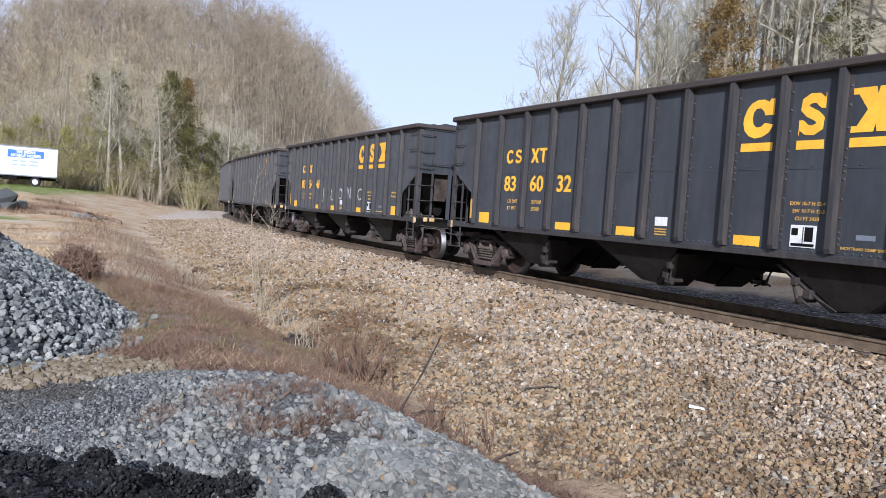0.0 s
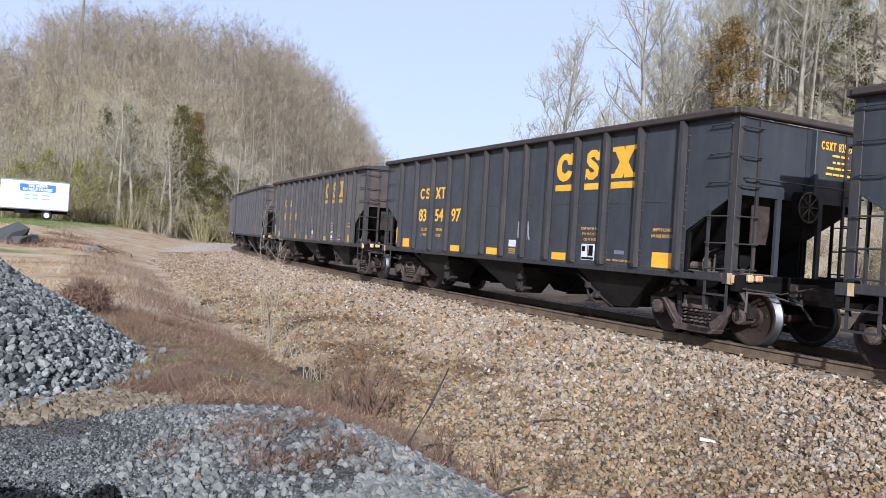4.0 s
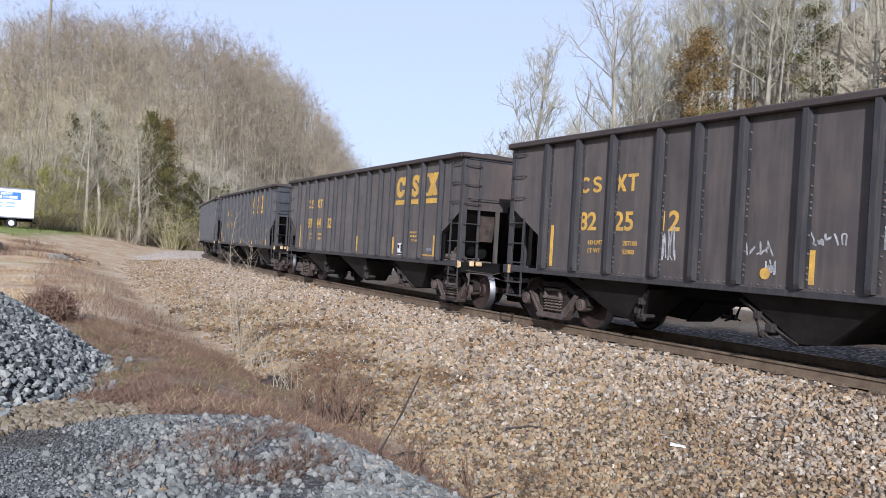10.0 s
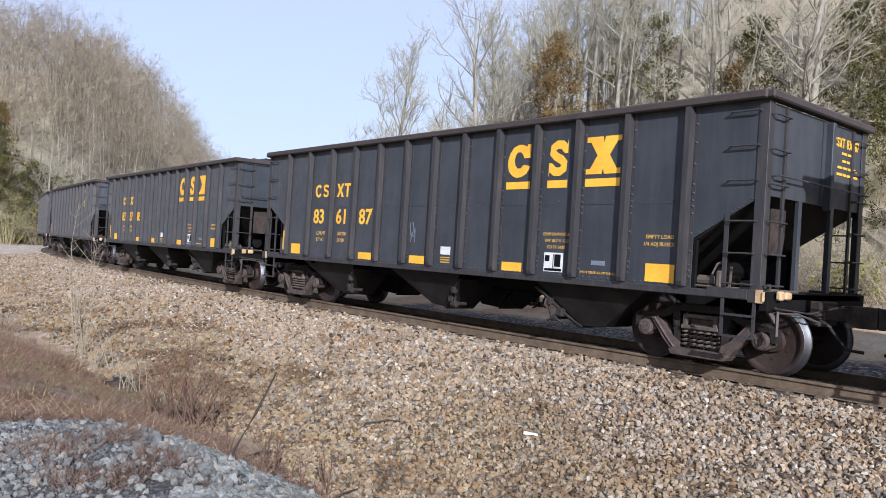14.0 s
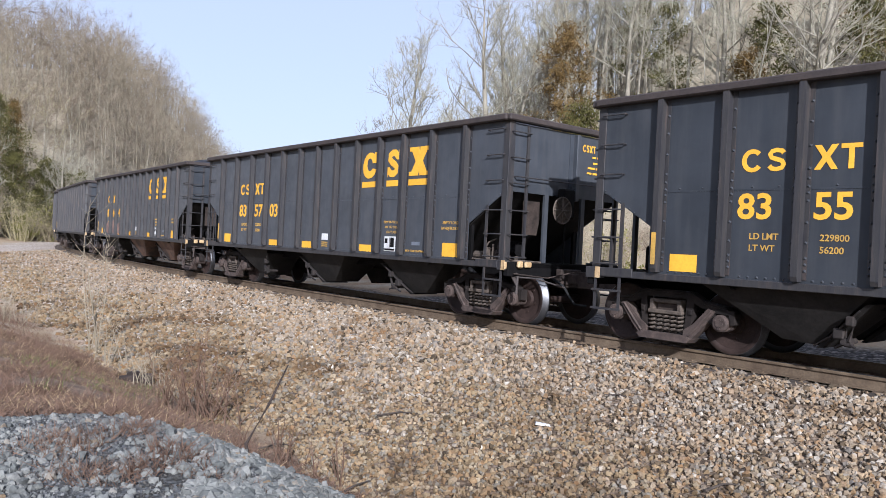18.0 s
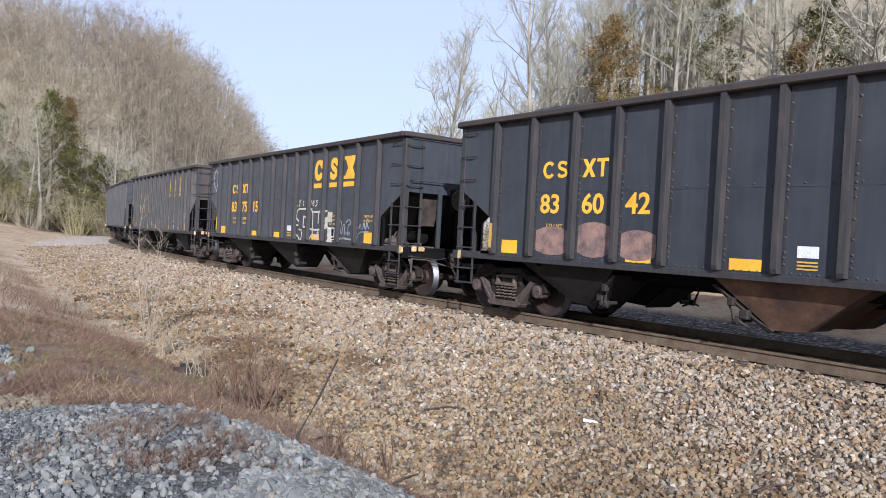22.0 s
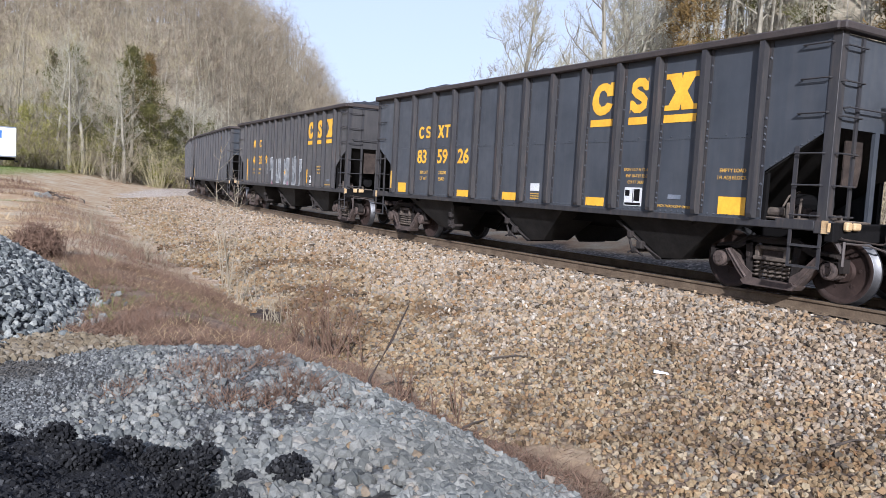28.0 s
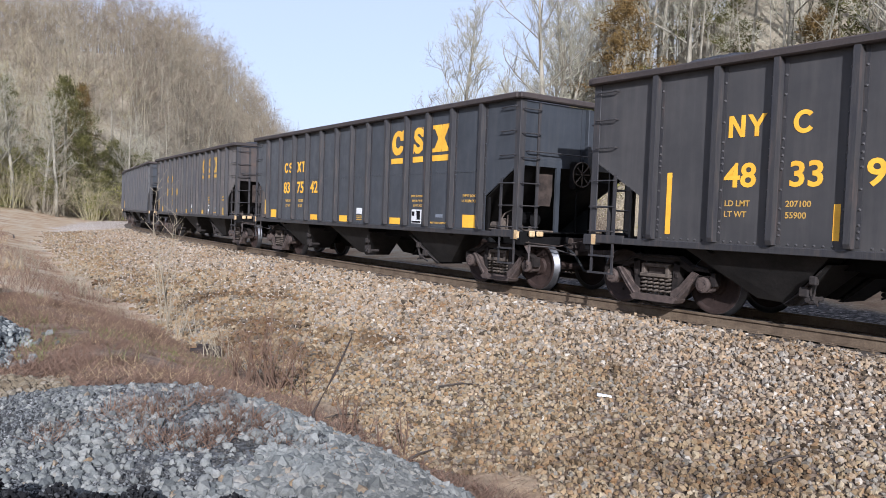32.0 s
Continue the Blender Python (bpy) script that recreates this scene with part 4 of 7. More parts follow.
def build_car():
    car = thing("hopper_car", "black steel coal hopper car with yellow lettering", "railway car", "coal train")
    for sg in (-1, 1):
        part("side_sheet", side_sheet(sg), M_PAINT, car)
        tagged(part("rivet_strip", rivets(sg, RIBS), M_PAINT, car), kind="stuff")
        rib = rib_geo(sg).mesh("rib", M_RIB)
        for x in RIBS:
            part("rib", rib, None, car).matrix_basis = Matrix.Translation((x, 0, 0))
        y = sg * WIDE
        for a, b in zip(RIBS[:-1], RIBS[1:]):
            part("splice_strip", Geo().box(a + 0.13, b - 0.13, min(y, y + sg * 0.011), max(y, y + sg * 0.011), 2.262, 2.285), M_PAINT, car)
        sill = Geo().box(-HALF, HALF, min(y - sg * 0.16, y + sg * 0.03), max(y - sg * 0.16, y + sg * 0.03), SILL, SILL + 0.10, 0.008)
        part("side_sill", sill, M_RIB, car)
        a, b = sorted((y - sg * 0.03, y + sg * 0.135))
        chord = Geo().box(-HALF - 0.02, HALF + 0.02, a, b, 3.585, TOP, 0.02)
        part("top_chord", chord, M_RUSTY, car, "rust-brown top chord")
    for e in (-1, 1):
        x = e * HALF
        a, b = sorted((x - e * 0.012, x))
        part("end_sheet", Geo().prism([(-WIDE, 2.36), (WIDE, 2.36), (WIDE, 3.56), (-WIDE, 3.56)], a, b, "x"), M_PAINT, car)
        low = [(e * 4.4, -1.46, 0.95), (e * 4.4, 1.46, 0.95), (e * 4.43, 1.46, 0.95), (e * 4.43, -1.46, 0.95)]
        high = [(x - e * 0.03, -1.46, 2.38), (x - e * 0.03, 1.46, 2.38), (x, 1.46, 2.38), (x, -1.46, 2.38)]
        part("slope_sheet", Geo().hull4(low, high), M_HOPPER, car)
        a, b = sorted((x - e * 0.06, x + e * 0.11))
        part("top_chord", Geo().box(a, b, -WIDE - 0.10, WIDE + 0.10, 3.585, TOP - 0.003, 0.02), M_RUSTY, car)
        a, b = sorted((x, x + e * 0.11))
        part("end_post", Geo().box(a, b, 0.15, 0.25, 2.3, 3.54, 0.01).box(min(x, x + e * 0.014), max(x, x + e * 0.014), 0.05, 0.35, 2.36, 3.54), M_PAINT, car)
        for y in (-0.5, 0.5):
            part("end_strut", Geo().box(min(x - e * 0.05, x), max(x - e * 0.05, x), y - 0.05, y + 0.05, SILL + 0.1, 2.36), M_PAINT, car)
        a, b = sorted((x - e * 0.95, x + e * 0.12))
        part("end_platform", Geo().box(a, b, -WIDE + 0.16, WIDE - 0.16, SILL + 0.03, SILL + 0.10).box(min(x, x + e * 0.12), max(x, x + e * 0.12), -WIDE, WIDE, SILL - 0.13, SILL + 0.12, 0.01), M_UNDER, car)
        for sg in (-1, 1):
            y = sg * WIDE
            cp = Geo().box(min(x - e * 0.12, x + e * 0.012), max(x - e * 0.12, x + e * 0.012), min(y, y + sg * 0.022), max(y, y + sg * 0.022), SILL, 3.585, 0.004)
            cp.box(min(x + e * 0.001, x + e * 0.02), max(x + e * 0.001, x + e * 0.02), min(y - sg * 0.12, y + sg * 0.022), max(y - sg * 0.12, y + sg * 0.022), SILL, 3.585, 0.004)
            part("corner_post", cp, M_RIB, car)
            part("corner_gusset", Geo().box(min(x - e * 0.14, x + e * 0.13), max(x - e * 0.14, x + e * 0.07), min(y - sg * 0.1, y + sg * 0.035), max(y - sg * 0.1, y + sg * 0.035), SILL - 0.03, SILL + 0.14, 0.008).box(min(x - e * 0.72, x - e * 0.14), max(x - e * 0.72, x - e * 0.14), min(y, y + sg * 0.034), max(y, y + sg * 0.034), SILL + 0.01, SILL + 0.14, 0.006), M_RIB, car)
            # ladder on the side and ladder on the end
            lx = x - e * 0.49
            part("ladder_stile", Geo().box(lx - 0.03, lx + 0.03, min(y, y + sg * 0.02), max(y, y + sg * 0.02), SILL + 0.1, 2.12), M_RIB, car)
            for z in (1.2, 1.6, 2.02, 2.55, 3.0, 3.45):
                part("grab_iron", grab_iron((lx, y, z), (x - e * 0.08, y, z), (0, sg * 0.07, 0)), M_RIB, car)
            ye = y - sg * 0.45
            part("ladder_stile", Geo().box(min(x, x + e * 0.03), max(x, x + e * 0.03), ye - 0.03, ye + 0.03, SILL + 0.1, 3.54), M_RIB, car)
            for z in (1.2, 1.6, 2.02, 2.5, 2.95, 3.4):
                part("grab_iron", grab_iron((x + e * 0.02, ye, z), (x + e * 0.02, y - sg * 0.03, z), (e * 0.07, 0, 0)), M_RIB, car)
            # stirrup step under the corner
            st = Geo()
            for zx in (lx, x - e * 0.05):
                st.box(zx - 0.022, zx + 0.022, min(y, y + sg * 0.02), max(y, y + sg * 0.02), 0.50, SILL + 0.02)
            for z in (0.50, 0.78):
                st.box(min(lx, x), max(lx, x) - 0.03 * e, min(y, y + sg * 0.05), max(y, y + sg * 0.05), z, z + 0.03)
            part("stirrup_step", st, M_RIB, car)
            part("platform_post", Geo().box(x - e * 1.0 - 0.03, x - e * 1.0 + 0.03, y - sg * 0.1 - 0.03, y - sg * 0.1 + 0.03, SILL + 0.1, 2.0), M_UNDER, car)
        part("end_rail", grab_iron((x, -1.35, 2.62), (x, 1.48, 2.62), (e * 0.1, 0, 0)), M_RIB, car)
        # coupler with its draft box and air hose
        cp = Geo().box(min(x - e * 0.4, x + e * 0.25), max(x - e * 0.4, x + e * 0.25), -0.28, 0.28, 0.68, 1.02, 0.02)
        cp.box(min(x + e * 0.2, x + e * 0.62), max(x + e * 0.2, x + e * 0.62), -0.09, 0.09, 0.76, 0.95, 0.02)
        cp.prism([(x + e * 0.55, -0.17), (x + e * 0.78, -0.20), (x + e * 0.92, -0.14), (x + e * 0.86, -0.02), (x + e * 0.90, 0.10), (x + e * 0.80, 0.19), (x + e * 0.55, 0.16)], 0.71, 0.99, "z")
        part("coupler", cp, M_TRUCK, car, "rusty knuckle coupler")
        part("air_hose", Geo().tube([(x + e * 0.1, -0.36, 0.86), (x + e * 0.4, -0.38, 0.72), (x + e * 0.62, -0.32, 0.42), (x + e * 0.80, -0.2, 0.40)], 0.024, 6), M_RUBBER, car)
        part("uncoupling_lever", Geo().tube([(x + e * 0.16, -1.4, 0.92), (x + e * 0.3, -0.7, 0.86), (x + e * 0.6, -0.25, 1.0)], 0.012, 5), M_TRUCK, car)
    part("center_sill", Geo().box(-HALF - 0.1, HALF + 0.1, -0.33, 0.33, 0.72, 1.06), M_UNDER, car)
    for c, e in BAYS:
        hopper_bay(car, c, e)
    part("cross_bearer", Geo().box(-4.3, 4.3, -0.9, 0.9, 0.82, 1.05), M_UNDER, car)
    # brake gear on the leading end
    x = HALF
    br = Geo().lathe([(0.24, x + 0.22), (0.255, x + 0.235), (0.24, x + 0.25), (0.225, x + 0.235), (0.24, x + 0.22)], 18, "x", (0, -0.1, 2.25))
    for k in range(4):
        a = k * math.pi / 4
        br.tube([(x + 0.235, -0.1 + 0.24 * math.cos(a), 2.25 + 0.24 * math.sin(a)), (x + 0.235, -0.1 - 0.24 * math.cos(a), 2.25 - 0.24 * math.sin(a))], 0.014, 5)
    box = Geo().prism([(-0.86, 2.33), (-0.46, 2.33), (-0.42, 1.98), (-0.50, 1.62), (-0.86, 1.62)], x - 0.24, x - 0.22, "x")
    part("bracket_plate", box, M_TRUCK, car, "worn brown bracket plate")
    pv = Geo().tube([(x - 0.9, -1.2, 1.16), (x - 0.72, -1.22, 1.34), (x - 0.55, -1.2, 1.3), (x - 0.4, -1.1, 1.12)], 0.02, 6).box(x - 0.62, x - 0.46, -1.28, -1.08, 1.14, 1.30, 0.03)
    pv.tube([(x - 0.3, -1.34, 1.20), (x - 0.05, -1.34, 1.20)], 0.055, 8).tube([(x - 0.8, -1.3, 1.12), (x - 0.8, -1.3, 1.24)], 0.06, 8)
    part("brake_pipe", pv, M_TRUCK, car, "grey brake pipe with valves")
    part("brake_wheel", br, M_JOURNAL, car, "rusty hand-brake wheel")
    # valves, pipes and a hooked hanger at the corner that faces the road
    vc = Geo().lathe([(0.02, x - 0.98), (0.07, x - 0.97), (0.07, x - 0.72), (0.02, x - 0.71)], 10, "x", (0, -1.30, 1.22)).lathe([(0.02, x - 0.40), (0.055, x - 0.39), (0.055, x - 0.22), (0.02, x - 0.21)], 10, "x", (0, -1.22, 1.19))
    vc.box(x - 0.70, x - 0.62, -1.36, -1.24, 1.10, 1.36, 0.02).box(x - 0.30, x - 0.16, -0.98, -0.84, 1.10, 1.22, 0.02)
    vc.tube([(x - 1.0, -1.38, 1.14), (x - 0.6, -1.40, 1.13), (x - 0.05, -1.38, 1.15), (x + 0.10, -1.1, 1.14), (x + 0.12, -0.7, 1.13)], 0.018, 5)
    vc.tube([(x - 0.85, -1.26, 1.22), (x - 0.80, -1.15, 1.45), (x - 0.70, -1.05, 1.52)], 0.016, 5).tube([(x - 0.52, -1.30, 1.12), (x - 0.50, -1.30, 1.42)], 0.02, 5)
    part("brake_gear", vc, M_JOURNAL, car, "dusty grey brake valves and bent pipes")
    part("roller_block", Geo().box(x + 0.125, x + 0.20, -1.32, -1.20, 1.02, 1.14, 0.02).box(x + 0.125, x + 0.19, -1.14, -0.98, 1.03, 1.13, 0.02), M_TAN_TAG, car, "tan wooden block")
    hk = Geo().tube([(x + 0.10, -1.28, 0.96), (x + 0.02, -1.30, 0.90), (x + 0.10, -1.30, 0.80), (x + 0.14, -1.30, 0.72)], [0.05, 0.045, 0.04, 0.02], 6)
    hk.tube([(x + 0.16, -1.30, 0.88), (x + 0.17, -1.32, 0.56)], 0.022, 5).tube([(x + 0.10, -1.30, 0.86), (x + 0.30, -1.0, 0.85), (x + 0.45, -0.4, 0.70)], 0.014, 5)
    part("hooked_hanger", hk, M_END_RUST, car, "rust-brown hooked hanger")
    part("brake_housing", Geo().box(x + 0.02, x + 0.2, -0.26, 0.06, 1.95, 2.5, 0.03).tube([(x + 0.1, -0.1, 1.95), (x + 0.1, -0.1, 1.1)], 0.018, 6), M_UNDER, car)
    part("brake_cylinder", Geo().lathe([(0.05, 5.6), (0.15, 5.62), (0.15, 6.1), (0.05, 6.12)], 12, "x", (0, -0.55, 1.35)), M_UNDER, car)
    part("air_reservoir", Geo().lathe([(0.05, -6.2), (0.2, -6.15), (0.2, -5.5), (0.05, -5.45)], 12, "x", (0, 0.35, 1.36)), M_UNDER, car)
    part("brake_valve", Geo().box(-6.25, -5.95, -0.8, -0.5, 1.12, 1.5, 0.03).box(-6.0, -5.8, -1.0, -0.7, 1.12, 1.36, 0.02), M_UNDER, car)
    # coal, heaped along the middle
    xs, ys = np.linspace(-HALF + 0.03, HALF - 0.03, 90), np.linspace(-WIDE + 0.03, WIDE - 0.03, 24)
    X, Y = np.meshgrid(xs, ys, indexing="ij")
    Z = 3.43 + 0.47 * np.clip(1 - (Y / WIDE) ** 2, 0, 1) * smooth01(HALF, HALF - 1.6, np.abs(X)) * (0.72 + 0.5 * vnoise(X, Y, 2.3)) + 0.09 * vnoise(X, Y, 0.16)
    n, k = X.shape
    i, j = np.meshgrid(np.arange(n - 1), np.arange(k - 1), indexing="ij")
    a = (i * k + j).ravel()
    coal = part("coal_load", raw_mesh("coal_load", np.stack([X.ravel(), Y.ravel(), Z.ravel()], 1), np.stack([a, a + k, a + k + 1, a + 1], 1), M_COAL), None, car, "heaped black coal")
    # bogies
    meshes = {"bolster": Geo().box(-0.2, 0.2, -1.05, 1.05, 0.42, 0.68, 0.03).lathe([(0.05, 0.68), (0.2, 0.68), (0.2, 0.75), (0.05, 0.75)], 14, "z").mesh("bolster", M_TRUCK), "wheelset": wheelset_mesh().mesh("wheelset", M_WHEEL)}
    wm = meshes["wheelset"]
    wm.materials.append(M_TREAD)
    for p in wm.polygons:
        r = math.hypot(p.center.x, p.center.z)
        if r > 0.44 and 0.66 < abs(p.center.y) < 0.80:
            p.material_index = 1
    for p in wm.polygons:
        p.use_smooth = len(p.vertices) == 4 and math.hypot(p.center.x, p.center.z) > 0.3
    for sg in (-1, 1):
        # body's shade is painted on the upper frame; the seat's lighter colour is sunlit
        meshes["frame", sg] = side_frame(sg).mesh("side_frame", M_FRAME)
        meshes["seat", sg] = spring_seat(sg).mesh("spring_seat", M_CAP)
        meshes["bolster_end", sg] = bolster_end(sg).mesh("bolster_end", M_JOURNAL)
        for cx in SPRINGS:
            meshes["spring", cx, sg] = coil_spring(cx, sg).mesh("spring", M_JOURNAL)
        sh = Geo()
        for e in (-1, 1):
            sh.box(e * 0.37 - 0.04, e * 0.37 + 0.04, sg * 0.70, sg * 0.80, 0.34, 0.56, 0.01)
        meshes["shoe", sg] = sh.box(-0.4, 0.4, sg * 0.55 - 0.03, sg * 0.55 + 0.03, 0.36, 0.44).mesh("brake_shoe", M_UNDER)
        for e in (-1, 1):
            meshes["bearing", e, sg] = bearing(e, sg).mesh("bearing", M_CAP)
    for x in (TRUCKS / 2, -TRUCKS / 2):
        build_bogie(car, x, meshes)
    return car


def logo_mesh(kind, mat):
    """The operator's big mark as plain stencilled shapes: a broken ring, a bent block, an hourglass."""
    if kind == "ring":
        shape = [(0.275, 0.30), (0.20, 0.30), (0.17, 0.255), (0.08, 0.30), (-0.03, 0.30), (-0.14, 0.255), (-0.22, 0.165), (-0.27, 0.03), (-0.275, -0.07), (-0.24, -0.185), (-0.16, -0.27), (-0.05, -0.315), (0.08, -0.30), (0.19, -0.24), (0.275, -0.11), (0.12, -0.075), (0.05, -0.135), (-0.03, -0.14), (-0.09, -0.09), (-0.115, 0.0), (-0.10, 0.10), (-0.05, 0.16), (0.03, 0.165), (0.09, 0.11), (0.115, 0.045), (0.275, 0.045)]
    elif kind in ("arc", "curl"):
        if kind == "arc":
            mid, w = [(0.22 * math.cos(radians(a)), 0.255 * math.sin(radians(a))) for a in range(42, 325, 14)], 0.06
        else:
            mid, w = [(0.17, 0.17), (0.12, 0.23), (0.0, 0.255), (-0.12, 0.23), (-0.17, 0.15), (-0.13, 0.06), (0.0, 0.01), (0.13, -0.04), (0.18, -0.13), (0.13, -0.22), (0.0, -0.255), (-0.12, -0.23), (-0.18, -0.16)], 0.058
        lft, rgt = [], []
        for i, p in enumerate(mid):
            n = (Vector(mid[min(i + 1, len(mid) - 1)]) - Vector(mid[max(i - 1, 0)])).normalized()
            lft.append((p[0] - n.y * w, p[1] + n.x * w))
            rgt.append((p[0] + n.y * w, p[1] - n.x * w))
        shape = lft + rgt[::-1]
    elif kind == "cross":
        shape = [(-0.27, 0.315), (-0.12, 0.315), (0.0, 0.11), (0.12, 0.315), (0.27, 0.315), (0.085, 0.0), (0.27, -0.315), (0.12, -0.315), (0.0, -0.11), (-0.12, -0.315), (-0.27, -0.315), (-0.085, 0.0)]
    elif kind == "bend":
        mid = [(0.165, 0.17), (0.09, 0.235), (-0.03, 0.24), (-0.13, 0.19), (-0.14, 0.10), (-0.06, 0.035), (0.07, -0.025), (0.15, -0.09), (0.14, -0.19), (0.04, -0.24), (-0.08, -0.235), (-0.165, -0.17)]
        w = 0.078
        lft, rgt = [], []
        for i, p in enumerate(mid):
            a, b = Vector(mid[max(i - 1, 0)]), Vector(mid[min(i + 1, len(mid) - 1)])
            n = (b - a).normalized()
            lft.append((p[0] - n.y * w, p[1] + n.x * w))
            rgt.append((p[0] + n.y * w, p[1] - n.x * w))
        shape = [(0.225, 0.31), (0.225, 0.08), (0.16, 0.08)] + lft + [(-0.225, -0.31), (-0.225, -0.08), (-0.16, -0.08)] + rgt[::-1]
    elif kind == "bolt":
        shape = [(-0.24, -0.315), (-0.24, 0.315), (-0.12, 0.315), (0.12, -0.10), (0.12, 0.315), (0.24, 0.315), (0.24, -0.315), (0.12, -0.315), (-0.12, 0.10), (-0.12, -0.315)]
    elif kind == "fork":
        shape = [(-0.27, 0.315), (-0.14, 0.315), (0, 0.08), (0.14, 0.315), (0.27, 0.315), (0.06, -0.04), (0.06, -0.315), (-0.06, -0.315), (-0.06, -0.04)]
    elif kind == "tee":
        shape = [(-0.23, 0.315), (-0.23, 0.20), (-0.06, 0.20), (-0.06, -0.315), (0.06, -0.315), (0.06, 0.20), (0.23, 0.20), (0.23, 0.315)]
    else:
        half = [(0.025, 0.315), (0.34, 0.315), (0.34, 0.225), (0.26, 0.225), (0.12, 0.0), (0.26, -0.225), (0.34, -0.225), (0.34, -0.315), (0.025, -0.315), (0.0, -0.20)]
        shape = half + [(-x, z) for x, z in half[::-1]][1:] + [(0.0, 0.20)]
    g = Geo().prism(shape, -0.003, 0.003, "z")
    return g.mesh("stencil_mark", mat)


CARS = [
    ("83 60 32", 0, "207300", "55700"), ("83 54 46", 0, "208300", "54700"), ("83 54 97", 0, "208300", "54700"), ("83 68 95", 1, "207300", "55700"),
    ("82 25 12", 3, "207100", "55900"), ("83 44 82", 3, "207000", "56000"), ("83 61 87", 0, "207300", "55700"), ("83 55 85", 0, "229800", "56200"),
    ("83 57 03", 0, "220000", "55200"), ("83 60 42", 0, "207300", "55700"), ("83 75 15", 0, "207300", "55700"), ("83 59 62", 1, "207300", "55700"),
    ("83 59 26", 0, "230200", "55800"), ("48 33 91", 2, "207100", "55900"), ("83 75 42", 0, "207300", "55700"), ("83 58 05", 1, "207300", "55700"),
    ("83 60 32", 0, "207300", "55700"), ("83 54 46", 0, "208300", "54700"), ("83 61 87", 1, "207300", "55700"),
]


def decal(car, name, me, x, z, label="", y=None):
    """Flat work on the side that faces the road."""
    ob = part(name, me, None, car, label)
    ob.matrix_basis = Matrix.Translation((x, -(WIDE + 0.0095) if y is None else y, z)) @ Matrix(((1, 0, 0, 0), (0, 0, -1, 0), (0, 1, 0, 0), (0, 0, 0, 1)))
    return ob


def plate_mesh(w, h, mat, cache={}):
    key = (w, h, mat.name)
    if key not in cache:
        cache[key] = Geo().box(-w / 2, w / 2, -h / 2, h / 2, -0.003, 0.003).mesh("patch", mat)
    return cache[key]


MARKS = {}


def letter_car(car, k, number, style, load, tare):
    """Yellow stencils, reflector patches and data on one car. style: 0 clean, 1 faded, 2 old with upright bars, 3 old and dusty with upright bars."""
    yel = M_YELLOW if style in (0, 2) else M_YELLOW_OLD
    fwd = 0.0 if style < 2 else 1.0
    for kind, x in (("ring", 2.30 if style < 2 else 3.25), ("bend", 3.18 if style < 2 else 4.14), ("glass", 4.09 if style < 2 else 5.13)):
        if (kind, yel.name) not in MARKS:
            MARKS[kind, yel.name] = logo_mesh(kind, yel)
        decal(car, "stencil_mark", MARKS[kind, yel.name], x, 3.02, "yellow stencilled mark").matrix_basis @= Matrix.Diagonal((0.86 if kind == "bend" else 0.97, 0.92, 1, 1))
        decal(car, "stencil_bar", plate_mesh(0.66 if kind == "glass" else (0.56 if kind == "ring" else 0.42), 0.125, yel), x, 2.60)
    places = (-4.38, -3.40, -2.47) if style < 2 else (-4.22, -3.28, -2.30) if style == 2 else (-4.48, -3.54, -2.52)
    for g, x in zip(number.split(), places):
        decal(car, "lettering", text_mesh(g, 0.46, yel, 0.022), x, 1.90, "yellow car number").matrix_basis @= Matrix.Diagonal((1.06, 1.0, 1, 1))
    shift = -0.15 if style == 3 else 0.0
    marks = (("bolt", -4.06), ("fork", -3.76), ("arc", -3.1)) if style == 2 else (("arc", -4.20 + shift), ("curl", -3.88 + shift), ("cross", -3.27 + shift), ("tee", -2.98 + shift))
    for kind, x in marks:
        if (kind, yel.name) not in MARKS:
            MARKS[kind, yel.name] = logo_mesh(kind, yel)
        o = decal(car, "stencil_mark", MARKS[kind, yel.name], x, 2.65 if style < 2 else 2.73)
        o.matrix_basis = o.matrix_basis @ Matrix.Diagonal((0.52, 0.48, 1, 1))
    for row, (a, b) in enumerate((("LD LMT", load), ("LT WT", tare))):
        decal(car, "lettering", text_mesh(a, 0.115, M_YELLOW_OLD), -4.2, 1.63 - row * 0.15)
        decal(car, "lettering", text_mesh(b, 0.115, M_YELLOW_OLD), -3.3, 1.63 - row * 0.15)
    for row, a in enumerate(("EXW 10-7 H 12-4", "EW 10-7 H 12-3", "CU FT 3433")):
        decal(car, "lettering", text_mesh(a, 0.074, M_YELLOW_OLD), 2.95 + fwd + 0.05 * row, 1.76 - row * 0.105)
    decal(car, "data_panel", plate_mesh(0.40, 0.31, M_WHITE), 3.2 + fwd * 0.26, 1.33, "white stencilled data panel")
    for dx, dz, w, h in ((-0.13, 0.06, 0.1, 0.1), (0.0, 0.0, 0.012, 0.26), (0.09, 0.03, 0.13, 0.2), (0, -0.12, 0.36, 0.04)):
        decal(car, "data_panel", plate_mesh(w, h, M_UNDER), 3.2 + fwd * 0.26 + dx, 1.33 + dz, y=-(WIDE + 0.0135))
    if style < 2:
        decal(car, "data_panel", plate_mesh(0.28, 0.15, M_WHITE), 0.5, 1.42, "small white placard")
        for r in range(3):
            decal(car, "lettering", plate_mesh(0.27, 0.022, M_YELLOW_OLD), 0.5, 1.29 - r * 0.045)
    for x in (HALF + 0.02, -HALF + 0.1):
        decal(car, "reflector_patch", plate_mesh(0.09, 0.17, M_TAN_TAG), x, 1.06, "small tan reflector tag", y=-(WIDE + 0.041))
    e = part("reflector_patch", plate_mesh(0.16, 0.12, M_TAN_TAG), None, car)
